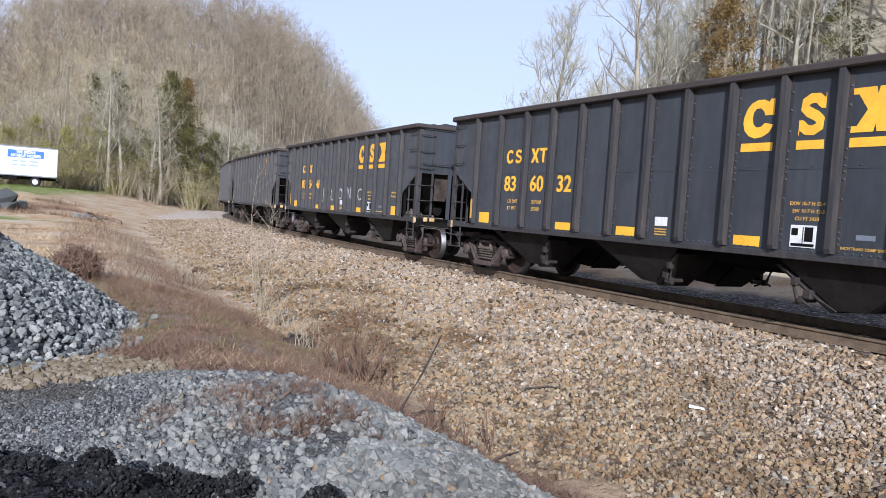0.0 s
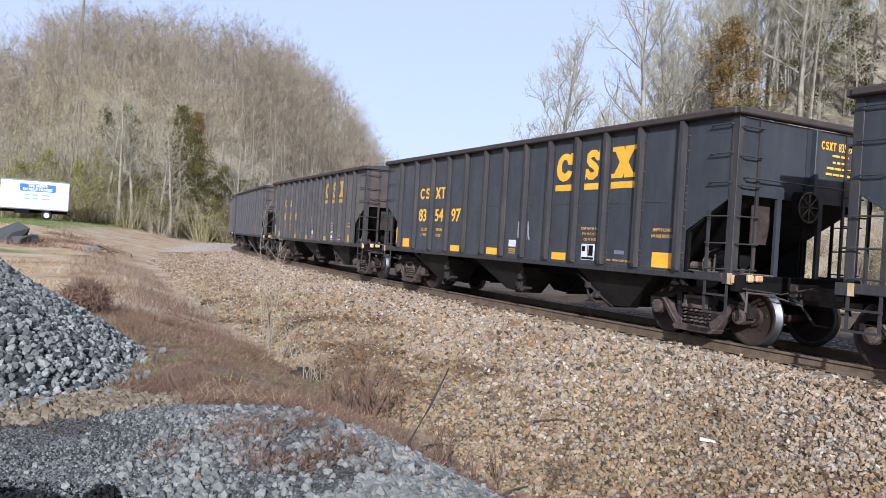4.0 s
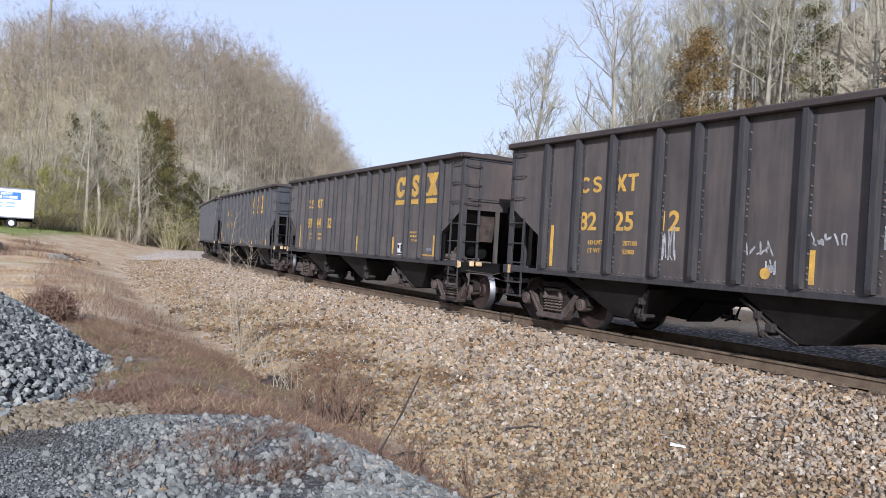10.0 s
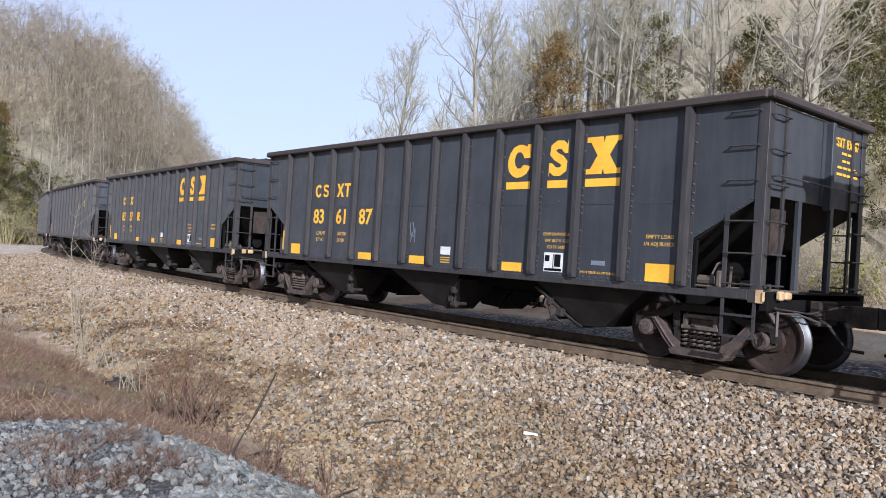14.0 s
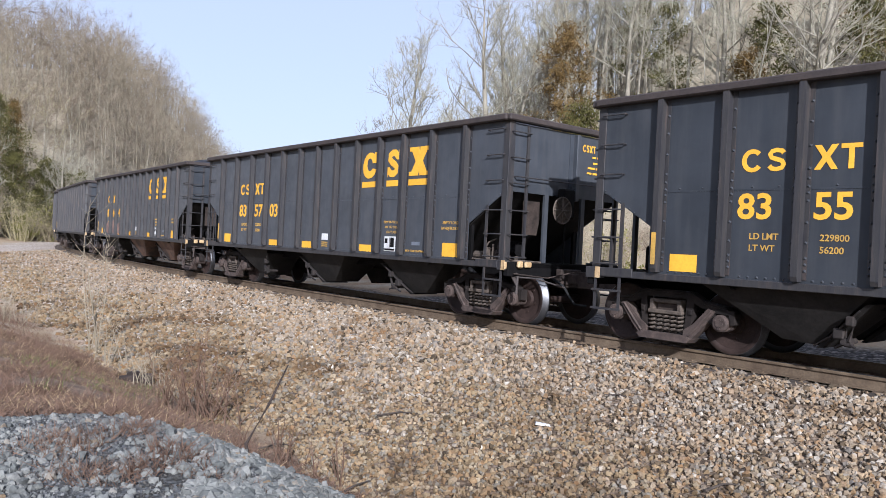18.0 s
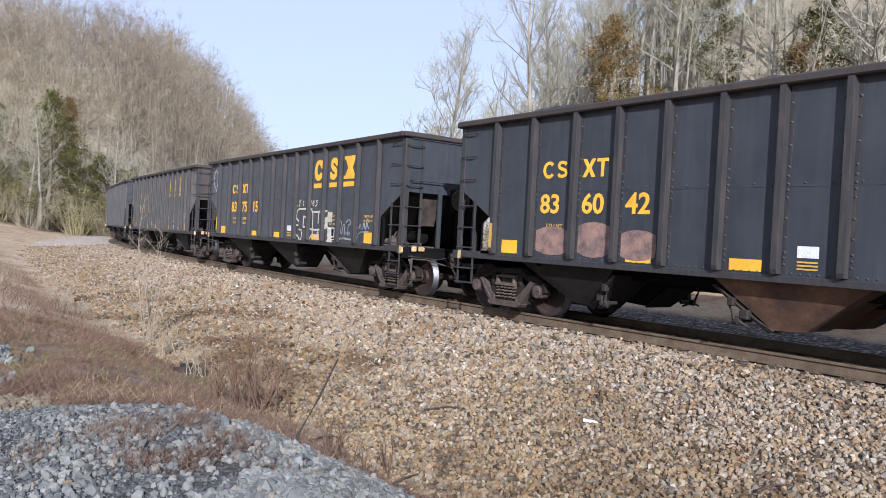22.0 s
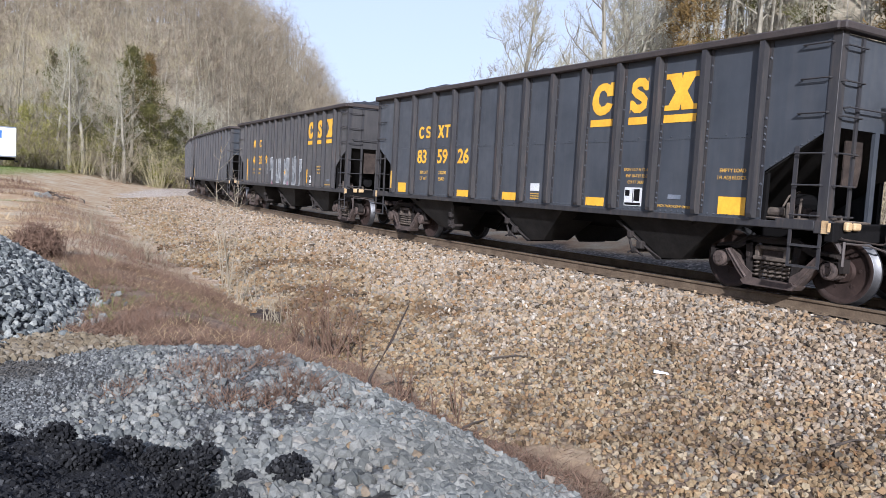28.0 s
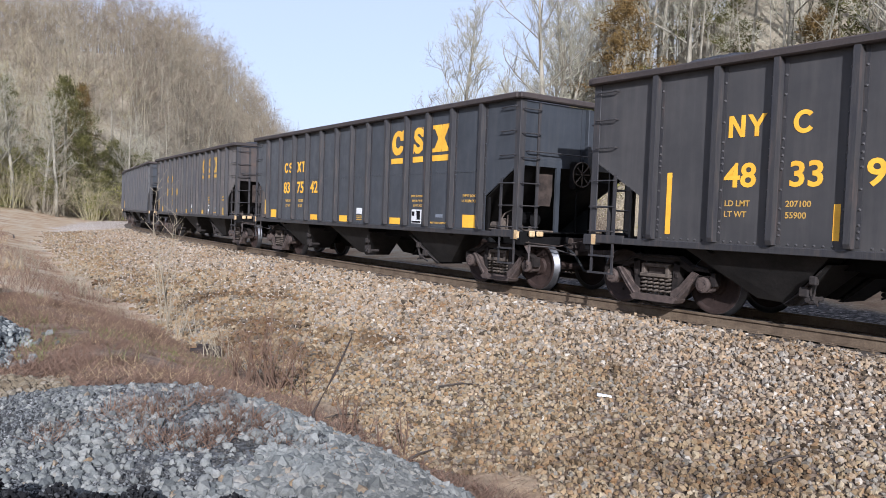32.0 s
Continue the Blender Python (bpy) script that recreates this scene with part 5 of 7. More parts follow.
    e.matrix_basis = Matrix.Translation((HALF + 0.075, -WIDE + 0.02, 1.06)) @ Matrix(((0, 0, 1, 0), (1, 0, 0, 0), (0, 1, 0, 0), (0, 0, 0, 1)))
    decal(car, "builder_plate", plate_mesh(0.26, 0.07, M_GREYBAR), 4.1 + fwd, 1.36)
    decal(car, "lettering", text_mesh("2 INCH TREAD COMP SHOES", 0.055, M_YELLOW_OLD), 3.72 + fwd, 1.19)
    if style < 2:
        for x, w, h in ((-2.17, 0.48, 0.15), (-0.36, 0.48, 0.16), (2.26, 0.47, 0.15), (5.20, 0.48, 0.26), (-5.14, 0.42, 0.24)):
            decal(car, "reflector_patch", plate_mesh(w, h, yel), x, 1.21 if h < 0.2 else 1.27, "yellow reflector patch")
        decal(car, "reflector_patch", plate_mesh(0.07, 0.46, M_YELLOW_OLD), -5.56, 1.46, y=-(WIDE + 0.122))
        for r, (a, x) in enumerate((("EMPTY LOAD", 4.94), ("1/4 ADJ BLOCK", 4.90))):
            decal(car, "lettering", text_mesh(a, 0.078, M_YELLOW_OLD), x, 1.76 - r * 0.105)
    else:
        for x, z, h in ((-5.14, 1.66, 0.92), (-2.62, 1.44, 0.46), (0.40, 1.45, 0.46), (2.97, 1.46, 0.47), (5.36, 1.48, 0.55)) if style == 2 else ((-5.25, 1.58, 0.80), (0.29, 1.42, 0.47), (2.94, 1.42, 0.47), (5.36, 1.46, 0.52)):
            decal(car, "reflector_patch", plate_mesh(0.085, h, yel), x, z, "upright yellow reflector bar")
        part("ladder_stile", Geo().box(HALF - 0.52, HALF - 0.46, -WIDE - 0.075, -WIDE - 0.05, 2.12, 3.5), M_RIB, car)
    turned = Matrix(((0, 0, 1, 0), (1, 0, 0, 0), (0, 1, 0, 0), (0, 0, 0, 1)))
    for i, kind in enumerate(("arc", "curl", "cross", "tee")):
        if (kind, yel.name) not in MARKS:
            MARKS[kind, yel.name] = logo_mesh(kind, yel)
        e = part("stencil_mark", MARKS[kind, yel.name], None, car)
        e.matrix_basis = Matrix.Translation((HALF + 0.006, 0.46 + 0.095 * i, 3.33)) @ turned @ Matrix.Diagonal((0.16, 0.22, 1, 1))
    e = part("lettering", text_mesh(number.replace(" ", ""), 0.20, yel), None, car)
    e.matrix_basis = Matrix.Translation((HALF + 0.006, 0.85, 3.262)) @ turned @ Matrix.Diagonal((0.72, 1, 1, 1))
    rnd = random.Random(k)
    for y, w, z in ((0.70, 0.46, 3.18), (0.72, 0.40, 3.07), (0.58, 0.74, 2.97), (0.56, 0.80, 2.87)):
        while w > 0.05:
            c = min(w, rnd.uniform(0.07, 0.2))
            e = part("lettering", plate_mesh(round(c, 2), 0.036, yel), None, car)
            e.matrix_basis = Matrix.Translation((HALF + 0.006, y + c / 2, z)) @ turned
            y, w = y + c + 0.035, w - c - 0.035


def older_posts(car, ribs):
    """Moves a car's posts to an older pattern and leaves out its splice."""
    for sg in (-1, 1):
        if (sg, ribs) not in POSTS:
            POSTS[sg, ribs] = rivets(sg, ribs).mesh("rivet_strip", M_PAINT_WARM if ribs == NYC_RIBS else M_PAINT_DUSTY)
    rows = [o for o in car.children if o.name.startswith("rivet_strip")]
    for sg, ob in zip((-1, 1), rows):
        ob.data = POSTS[sg, ribs]
    posts = [o for o in car.children if o.name.split(".")[0] == "rib"]
    for ob in posts:
        k = min(range(13), key=lambda i: abs(RIBS[i] - ob.location.x))
        ob.matrix_basis = Matrix.Translation((ribs[k], 0, 0))
    for ob in [o for o in car.children if o.name.startswith("splice_strip")]:
        bpy.data.objects.remove(ob)


POSTS = {}


def build_train():
    first = build_car()
    cars = [first]
    for k in range(1, len(CARS)):
        cars.append(copy_thing(first, Matrix()))
    for k, car in enumerate(cars):
        number, style, load, tare = CARS[k]
        if style or k in (8, 12):
            for ob in car.children:
                if ob.data and ob.data.materials and ob.data.materials[0] == M_PAINT:
                    ob.material_slots[0].link = "OBJECT"
                    ob.material_slots[0].material = M_PAINT_FADED if style == 0 else M_PAINT_WARM if style == 2 else M_END_RUST if ob.name.startswith(("end_sheet", "end_post")) else M_PAINT_DUSTY
        if k in (9, 12, 13):
            for ob in [o for o in car.children if o.name.startswith("coal_load")]:
                ob.matrix_basis = Matrix.Translation((0, 0, 0.06))
        if style >= 2:
            older_posts(car, NYC_RIBS if style == 2 else OLD_RIBS)
        if k in (4, 8, 9, 12, 13):
            for bay in [o for o in car.children if o.name.startswith("hopper_bay")][1:2]:
                bay.matrix_basis = Matrix.Translation((-0.1, 0, 0)) @ Matrix.Rotation(math.pi, 4, "Z")
        letter_car(car, k, number, style, load, tare)
        if k == 8:
            for ob in [o for o in car.children if o.name.startswith("brake_wheel")]:
                ob.matrix_basis = Matrix.Translation((0, -0.22, -0.16))
        if k in (6, 13):
            for ob in [o for o in car.children if o.name.startswith(("brake_wheel", "brake_housing"))]:
                bpy.data.objects.remove(ob)
        words = {0: "black steel coal hopper car with bright yellow lettering, loaded with coal", 1: "dusty black coal hopper car with faded yellow lettering", 2: "black coal hopper car with upright yellow bars and silver graffiti", 3: "dusty brown-black coal hopper car with upright yellow bars and chalk scrawls"}
        tagged(car, words[style])
        car.matrix_basis = pose_on(START - k * PITCH + SLACK[k], TRUCKS)
    return cars


TRAIN = build_train()

# ---- marks that people left on the cars: plain strokes and blocks ----
def ribbon(pts, w):
    """A painted stroke of even width in the plane of the side."""
    g = Geo()
    pts = [Vector((*p, 0)) for p in pts]
    lft, rgt = [], []
    for i, p in enumerate(pts):
        d = (pts[min(i + 1, len(pts) - 1)] - pts[max(i - 1, 0)]).normalized()
        n = Vector((-d.y, d.x, 0)) * w / 2
        lft.append(tuple(p + n)), rgt.append(tuple(p - n))
    n = len(pts)
    g.v = lft + rgt
    g.f = [(i, i + 1, n + i + 1, n + i) for i in range(n - 1)]
    return g


def scrawl(car, x, z, w, h, seed, mat, width=0.02, turns=7, label="chalk scrawl"):
    """Loose hand-drawn strokes that fill a box: writing that is not spelt out."""
    rnd = random.Random(seed)
    g, n = Geo(), max(2, turns)
    cell = w / n
    for i in range(n):
        knots = [(x + cell * (i + rnd.uniform(0.05, 0.95)), z + h * rnd.uniform(0.0, 1.0)) for _ in range(rnd.randint(3, 5))]
        knots[0] = (x + cell * (i + rnd.uniform(0.0, 0.3)), z + h * rnd.choice((0.9, 1.0, 0.1)))
        knots[-1] = (x + cell * (i + rnd.uniform(0.6, 1.0)), z + h * rnd.choice((0.0, 0.05, 0.6)))
        k = [knots[0]] + knots + [knots[-1]]
        pts = []
        for p0, p1, p2, p3 in zip(k, k[1:], k[2:], k[3:]):
            for j in range(5):
                t = j / 5
                pts.append(tuple(0.5 * (2 * p1[c] + (p2[c] - p0[c]) * t + (2 * p0[c] - 5 * p1[c] + 4 * p2[c] - p3[c]) * t * t + (3 * p1[c] - p0[c] - 3 * p2[c] + p3[c]) * t ** 3) for c in (0, 1)))
        rb = ribbon(pts + [knots[-1]], width * rnd.uniform(0.8, 1.2))
        g.add(rb.v, rb.f)
    o = part("paint_mark", g, mat, car, label)
    o.matrix_basis = Matrix.Translation((0, -(WIDE + 0.0135), 0)) @ Matrix(((1, 0, 0, 0), (0, 0, -1, 0), (0, 1, 0, 0), (0, 0, 0, 1)))


def blob(car, outline, mat, label, edge=None, y=0.0175):
    m = Matrix(((1, 0, 0, 0), (0, 0, -1, 0), (0, 1, 0, 0), (0, 0, 0, 1)))
    o = part("paint_mark", Geo().prism(outline, -0.001, 0.001, "z"), mat, car, label)
    o.matrix_basis = Matrix.Translation((0, -(WIDE + y), 0)) @ m
    if edge:
        e = part("paint_edge", ribbon(outline + outline[:2], 0.035), edge, o)
        e.matrix_basis = Matrix.Translation((0, 0, 0.003))


def strokes(car, lines, width, mat, label):
    """Hand-drawn lines, each rounded off between its corners."""
    g = Geo()
    for line in lines:
        pts = [line[0]]
        for a, b in zip(line, line[1:]):
            pts += [(a[0] * 0.75 + b[0] * 0.25, a[1] * 0.75 + b[1] * 0.25), (a[0] * 0.25 + b[0] * 0.75, a[1] * 0.25 + b[1] * 0.75)]
        rb = ribbon(pts + [line[-1]], width)
        g.add(rb.v, rb.f)
    o = part("paint_mark", g, mat, car, label)
    o.matrix_basis = Matrix.Translation((0, -(WIDE + 0.0215), 0)) @ Matrix(((1, 0, 0, 0), (0, 0, -1, 0), (0, 1, 0, 0), (0, 0, 0, 1)))


def mark_cars(cars):
    # six big silver letters with white edges, across the panels and the posts between them
    car = cars[13]
    letters = (
        (-1.70, -0.96, ((0, 0.86), (0.03, 1), (1, 1.06), (1, 0.74), (0.72, 0.70), (0.92, 0.35), (0.85, 0), (0.5, 0), (0.5, 0.62), (0.2, 0.5))),
        (-0.92, -0.17, ((0, 0.96), (0.32, 0.96), (0.34, 0.42), (0.5, 0.26), (0.66, 0.42), (0.64, 0.96), (1, 0.97), (1, 0.35), (0.82, 0.05), (0.3, 0.06), (0.02, 0.35))),
        (-0.09, 0.47, ((0, 0), (0, 0.95), (0.45, 1), (0.85, 0.9), (1, 0.72), (0.9, 0.54), (0.7, 0.46), (1, 0.3), (1, 0), (0.7, 0), (0.6, 0.28), (0.35, 0.3), (0.35, 0))),
        (0.52, 1.06, ((0, 0.02), (0.02, 0.95), (0.5, 1), (0.85, 0.9), (0.92, 0.66), (0.62, 0.5), (1, 0.45), (1, 0.05), (0.6, 0))),
        (1.08, 1.78, ((0, 0.93), (0.45, 1), (0.5, 0.62), (0.6, 0.6), (0.66, 1.03), (1, 1.06), (0.92, 0.55), (0.66, 0.42), (0.85, 0), (0.1, 0), (0.2, 0.45))),
        (1.84, 2.42, ((0, 0.45), (0.25, 0.5), (0.25, 0.93), (0.98, 0.93), (1, 0.75), (0.9, 0.52), (0.6, 0.46), (0.75, 0.22), (0.66, 0), (0.05, 0))))
    for x0, x1, shape in letters:
        blob(car, [(x0 + (x1 - x0) * p, 1.13 + 0.98 * q) for p, q in shape][::-1], M_SPRAY, "faded silver sprayed letter with a white edge", M_SPRAY_LINE)
    for x, z0, z1 in ((-1.61, 1.5, 2.1), (-0.80, 1.25, 2.05), (0.22, 1.15, 2.1), (1.25, 1.12, 2.1), (2.06, 1.15, 2.05)):
        blob(car, [(x - 0.04, z0), (x + 0.04, z0), (x + 0.04, z1), (x - 0.04, z1)], M_SPRAY, "faded silver paint over a post", None, 0.121)
    for x, z, w in ((-1.22, 1.16, 0.12), (0.82, 1.17, 0.14), (1.88, 1.3, 0.05)):
        blob(car, [(x + w * math.cos(k * 0.785), z + 0.09 * math.sin(k * 0.785)) for k in range(8)], M_PINK, "faint pink sprayed spot", None, 0.0205)
    # white outlines, a cream patch and silver scrawls
    car = cars[10]
    for lines, w, mt, label in (
            ((((0.86, 2.05), (0.90, 2.24), (1.02, 2.2), (0.94, 2.14), (1.06, 2.04)), ((1.12, 2.23), (1.19, 2.14), (1.27, 2.23)), ((1.19, 2.14), (1.17, 2.04)), ((1.46, 2.2), (1.40, 2.13), (1.45, 2.05)),
              ((1.74, 2.04), (1.76, 2.2), (1.92, 2.05), (1.95, 2.22)), ((2.02, 2.12), (2.14, 2.13), (2.08, 2.21), (2.01, 2.1), (2.13, 2.05)), ((2.36, 2.2), (2.22, 2.19), (2.35, 2.11), (2.2, 2.04))), 0.032, M_CREAM, "cream-white sprayed scrawl"),
            ((((1.02, 1.72), (1.05, 1.92), (1.18, 1.97), (1.62, 1.98)), ((1.70, 1.98), (2.08, 1.97), (2.1, 1.3)), ((2.06, 1.88), (2.62, 1.9), (2.95, 1.92)), ((2.44, 1.88), (2.42, 1.58)),
              ((1.2, 1.62), (1.0, 1.72), (0.86, 1.6), (0.98, 1.5), (1.16, 1.52)), ((1.0, 1.42), (0.74, 1.38), (0.78, 1.24), (1.1, 1.25), (1.32, 1.08)), ((1.2, 1.4), (1.42, 1.38), (1.36, 1.06)),
              ((1.48, 1.46), (1.48, 1.78)), ((1.48, 1.78), (1.72, 1.7), (1.6, 1.62), (1.74, 1.5), (1.48, 1.46)), ((1.8, 1.42), (2.4, 1.4), (2.6, 1.44), (2.86, 1.46)), ((1.9, 1.14), (2.1, 1.3), (2.3, 1.2)), ((2.36, 1.14), (2.42, 1.42), (2.5, 1.2))), 0.052, M_CREAM, "cream-white sprayed outline"),
            ((((3.66, 1.7), (3.5, 1.66), (3.46, 1.5), (3.6, 1.4), (3.56, 1.22), (3.42, 1.1)), ((3.66, 1.7), (3.82, 1.6), (3.72, 1.4), (3.84, 1.3), (3.86, 1.56), (3.98, 1.58), (3.96, 1.3)), ((4.02, 1.62), (4.2, 1.72), (4.3, 1.6), (4.14, 1.56), (4.16, 1.3)), ((3.5, 1.12), (3.8, 1.24), (4.3, 1.2))), 0.045, M_SPRAY, "pale silver sprayed scrawl"),
            ((((4.6, 1.72), (4.5, 1.5), (4.56, 1.42), (4.66, 1.52), (4.52, 1.56)), ((4.72, 1.48), (4.78, 1.62), (4.84, 1.46)), ((4.9, 1.46), (4.96, 1.68), (5.02, 1.48)), ((5.06, 1.46), (5.1, 1.76), (5.2, 1.66), (5.1, 1.6), (5.22, 1.48)), ((4.56, 1.36), (4.62, 1.18), (4.7, 1.4), (5.2, 1.42))), 0.04, M_SPRAY, "pale silver sprayed scrawl")):
        strokes(car, lines, w, mt, label)
    for out in (((2.76, 1.44), (3.0, 1.46), (2.98, 1.62), (3.22, 1.62), (3.24, 1.88), (2.98, 1.9), (2.96, 1.76), (2.74, 1.74)), ((2.94, 1.1), (3.28, 1.06), (3.22, 1.44), (2.98, 1.44), (3.08, 1.26))):
        blob(car, list(out), M_CREAM, "pale cream sprayed patch")
    blob(car, [(3.45, 1.10), (3.62, 1.06), (3.74, 1.3), (3.6, 1.62), (3.5, 1.6), (3.56, 1.32)], M_SPRAY, "pale silver sprayed patch", None, 0.0125)
    blob(car, [(-6.15, 2.75), (-5.98, 2.62), (-5.92, 2.95), (-5.95, 3.25), (-6.1, 3.38), (-6.25, 3.3), (-6.32, 3.0), (-6.25, 2.85)], M_PAINT, "black patch with a white outline", M_SPRAY_LINE)
    # chalk on the old car
    car = cars[4]
    for x, z, w, h, s in ((-2.42, 1.42, 0.34, 0.55, 1), (-0.80, 1.55, 0.5, 0.22, 2), (-0.42, 1.30, 0.16, 0.2, 9), (0.24, 1.72, 0.55, 0.18, 3), (1.24, 1.62, 0.42, 0.4, 4), (2.98, 1.88, 0.42, 0.26, 5), (2.95, 1.60, 0.62, 0.2, 6), (4.76, 2.0, 0.78, 0.26, 7), (5.05, 1.55, 0.28, 0.38, 8)):
        scrawl(car, x, z, w, h, 20 + s, M_CHALK, 0.028, 5)
    disc = [(-0.42 + 0.085 * math.cos(k * 0.524), 1.30 + 0.085 * math.sin(k * 0.524)) for k in range(12)]
    blob(car, disc, M_YELLOW_OLD, "round yellow spot")
    blob(cars[5], [(x + 1.42, z) for x, z in disc], M_YELLOW_OLD, "round yellow spot")
    # single chalk strokes
    car = cars[1]
    for c, x, z in (("J", -1.58, 1.52), ("L", -0.70, 1.47), ("O", 0.14, 1.52), ("N", 1.02, 1.56), ("C", 2.06, 1.52)):
        decal(car, "chalk_letter", text_mesh(c, 0.56, M_CHALK, 0.0), x, z, "large white chalk letter", y=-(WIDE + 0.0135))
    car = cars[2]
    scrawl(car, 0.7, 1.5, 0.5, 0.4, 51, M_CHALK, 0.05, 4)
    car = cars[3]
    scrawl(car, -0.1, 1.75, 0.5, 0.3, 61, M_CHALK, 0.03, 3)
    car = cars[11]
    for x, z, w, h, s in ((-1.52, 1.16, 0.42, 0.75, 1), (2.05, 1.5, 0.42, 0.28, 2), (3.76, 1.35, 0.56, 0.8, 3), (4.66, 1.4, 0.58, 0.4, 4)):
        scrawl(car, x, z, w, h, 70 + s, M_CHALK, 0.03, 4)
    scrawl(cars[6], -0.95, 1.55, 0.5, 0.4, 81, M_GREYBAR, 0.03, 5, "faint grey scrawl")
    # worn pinkish paint-outs and rusty bays on one car
    car = cars[9]
    for x, w, h in ((-4.05, 0.40, 0.56), (-3.10, 0.38, 0.66), (-2.20, 0.36, 0.54)):
        out = [(x + w * max(-1, min(1, 1.35 * math.cos(k * 0.3927))), 1.13 + h * max(0, 1.0 + 0.9 * math.sin(k * 0.3927)) * 0.5) for k in range(16)]
        blob(car, out, M_PAINTOUT, "worn pinkish-brown patch", None, 0.0125)
    for bay in [o for o in car.children if o.name.startswith("hopper_bay")][1:]:
        bay.material_slots[0].link = "OBJECT"
        bay.material_slots[0].material = M_BAY_RUST


M_PAINTOUT = rough_mat("worn_paintout", [(0.3, (0.095, 0.076, 0.072)), (0.5, (0.228, 0.142, 0.114)), (0.75, (0.380, 0.228, 0.162))], 5, 0.8)
M_PINK = rough_mat("spray_pink", [(0.35, (0.22, 0.12, 0.15)), (0.65, (0.36, 0.20, 0.25))], 6, 0.7)
M_CREAM = rough_mat("spray_cream", [(0.35, (0.44, 0.40, 0.31)), (0.65, (0.62, 0.57, 0.46))], 4, 0.7)
M_BAY_RUST = rough_mat("bay_rust", [(0.3, (0.022, 0.021, 0.020)), (0.5, (0.108, 0.056, 0.032)), (0.7, (0.216, 0.129, 0.080))], 1.4, 0.8)
mark_cars(TRAIN)

# ---- trees ----
def bare_tree(seed, tall, wide, limbs=11, subs=5, twigs=4, lean=0.0, fine=4, thin=1.0, first=0.28, rise=0.45):
    """A leafless broad-leaved tree: trunk as one list of bars, limbs and twigs as another. Returns (trunk Geo, crown verts, crown tris)."""
    rnd = random.Random(seed)
    trunk = Geo()
    r0 = tall * 0.016 * thin
    pts, p, d = [], Vector((0, 0, -0.4)), Vector((lean, rnd.uniform(-0.05, 0.05), 1))
    n = 7
    for i in range(n + 1):
        pts.append(p.copy())
        p = p + d.normalized() * (tall * 0.86 / n)
        d += Vector((rnd.uniform(-0.10, 0.10), rnd.uniform(-0.10, 0.10), 0.05))
    rad = [r0 * (1.25 if i == 0 else (1 - i / n) ** 0.8 + 0.10) for i in range(n + 1)]
    trunk.tube(pts, rad, 7)
    cv, cf = [], []
    twig_v, twig_f = cv, cf

    tv, tf = trunk.v, trunk.f

    def stick(a, b, ra, rb, fine=True):
        cv, cf = (twig_v, twig_f) if fine else (tv, tf)
        d = (b - a).normalized()
        e = d.cross(Vector((0.3, 0.2, 1)) if abs(d.z) < 0.95 else Vector((1, 0, 0))).normalized()
        f = d.cross(e)
        k = len(cv)
        for q, r in ((a, ra), (b, rb)):
            for t in (0, 2.094, 4.189):
                cv.append(tuple(q + (e * math.cos(t) + f * math.sin(t)) * r))
        for j in range(3):
            m = (j + 1) % 3
            cf.append((k + j, k + m, k + 3 + m))
            cf.append((k + j, k + 3 + m, k + 3 + j))

    def grow(a, d, length, r, level):
        segs = (3, 3, 2, 1)[level]
        q, dirn = a.copy(), d.normalized()
        spots = []
        for i in range(segs):
            e = q + dirn * (length / segs)
            if level >= 2:
                side = dirn.cross(Vector((rnd.gauss(0, 1), rnd.gauss(0, 1), rnd.gauss(0, 1)))).normalized() * r
                k = len(cv)
                cv.extend((tuple(q - side), tuple(q + side), tuple(e)))
                cf.append((k, k + 1, k + 2))
            else:
                stick(q, e, r * (1 - i / segs * 0.6), r * (1 - (i + 1) / segs * 0.6), level > 1)
            spots.append((q, e, dirn.copy()))
            q = e
            dirn = (dirn + Vector((rnd.uniform(-0.28, 0.28), rnd.uniform(-0.28, 0.28), rnd.uniform(0.0, 0.30)))).normalized()
        if level >= 3:
            return
        for i in range((subs, twigs, fine)[level]):
            s0, s1, sd = spots[min(int(rnd.uniform(0.35, segs)), segs - 1)]
            o = s0.lerp(s1, rnd.random())
            side = Vector((rnd.gauss(0, 1), rnd.gauss(0, 1), rnd.gauss(0.25, 0.6))).normalized()
            grow(o, sd * 0.75 + side * 0.75, length * rnd.uniform(0.34, 0.58), max(r * 0.5, (0.019, 0.012, 0.010)[level] * thin), level + 1)

    for i in range(limbs):
        t = first + (0.98 - first) * (i + rnd.random() * 0.8) / limbs
        x = t * n
        k = min(int(x), n - 1)
        o = pts[k].lerp(pts[k + 1], x - k)
        a = i * 2.4 + rnd.uniform(-0.5, 0.5)
        up = rise + 0.9 * t
        reach = wide * (0.55 + 0.45 * math.sin(math.pi * min(1, (t - first) / (1 - first) * 0.9 + 0.15))) * rnd.uniform(0.8, 1.2)
        grow(o, Vector((math.cos(a), math.sin(a), up)), reach * 1.15, r0 * (1 - t) * 0.40 + 0.022 * thin, 0)
    return trunk, np.array(cv), np.array(cf)


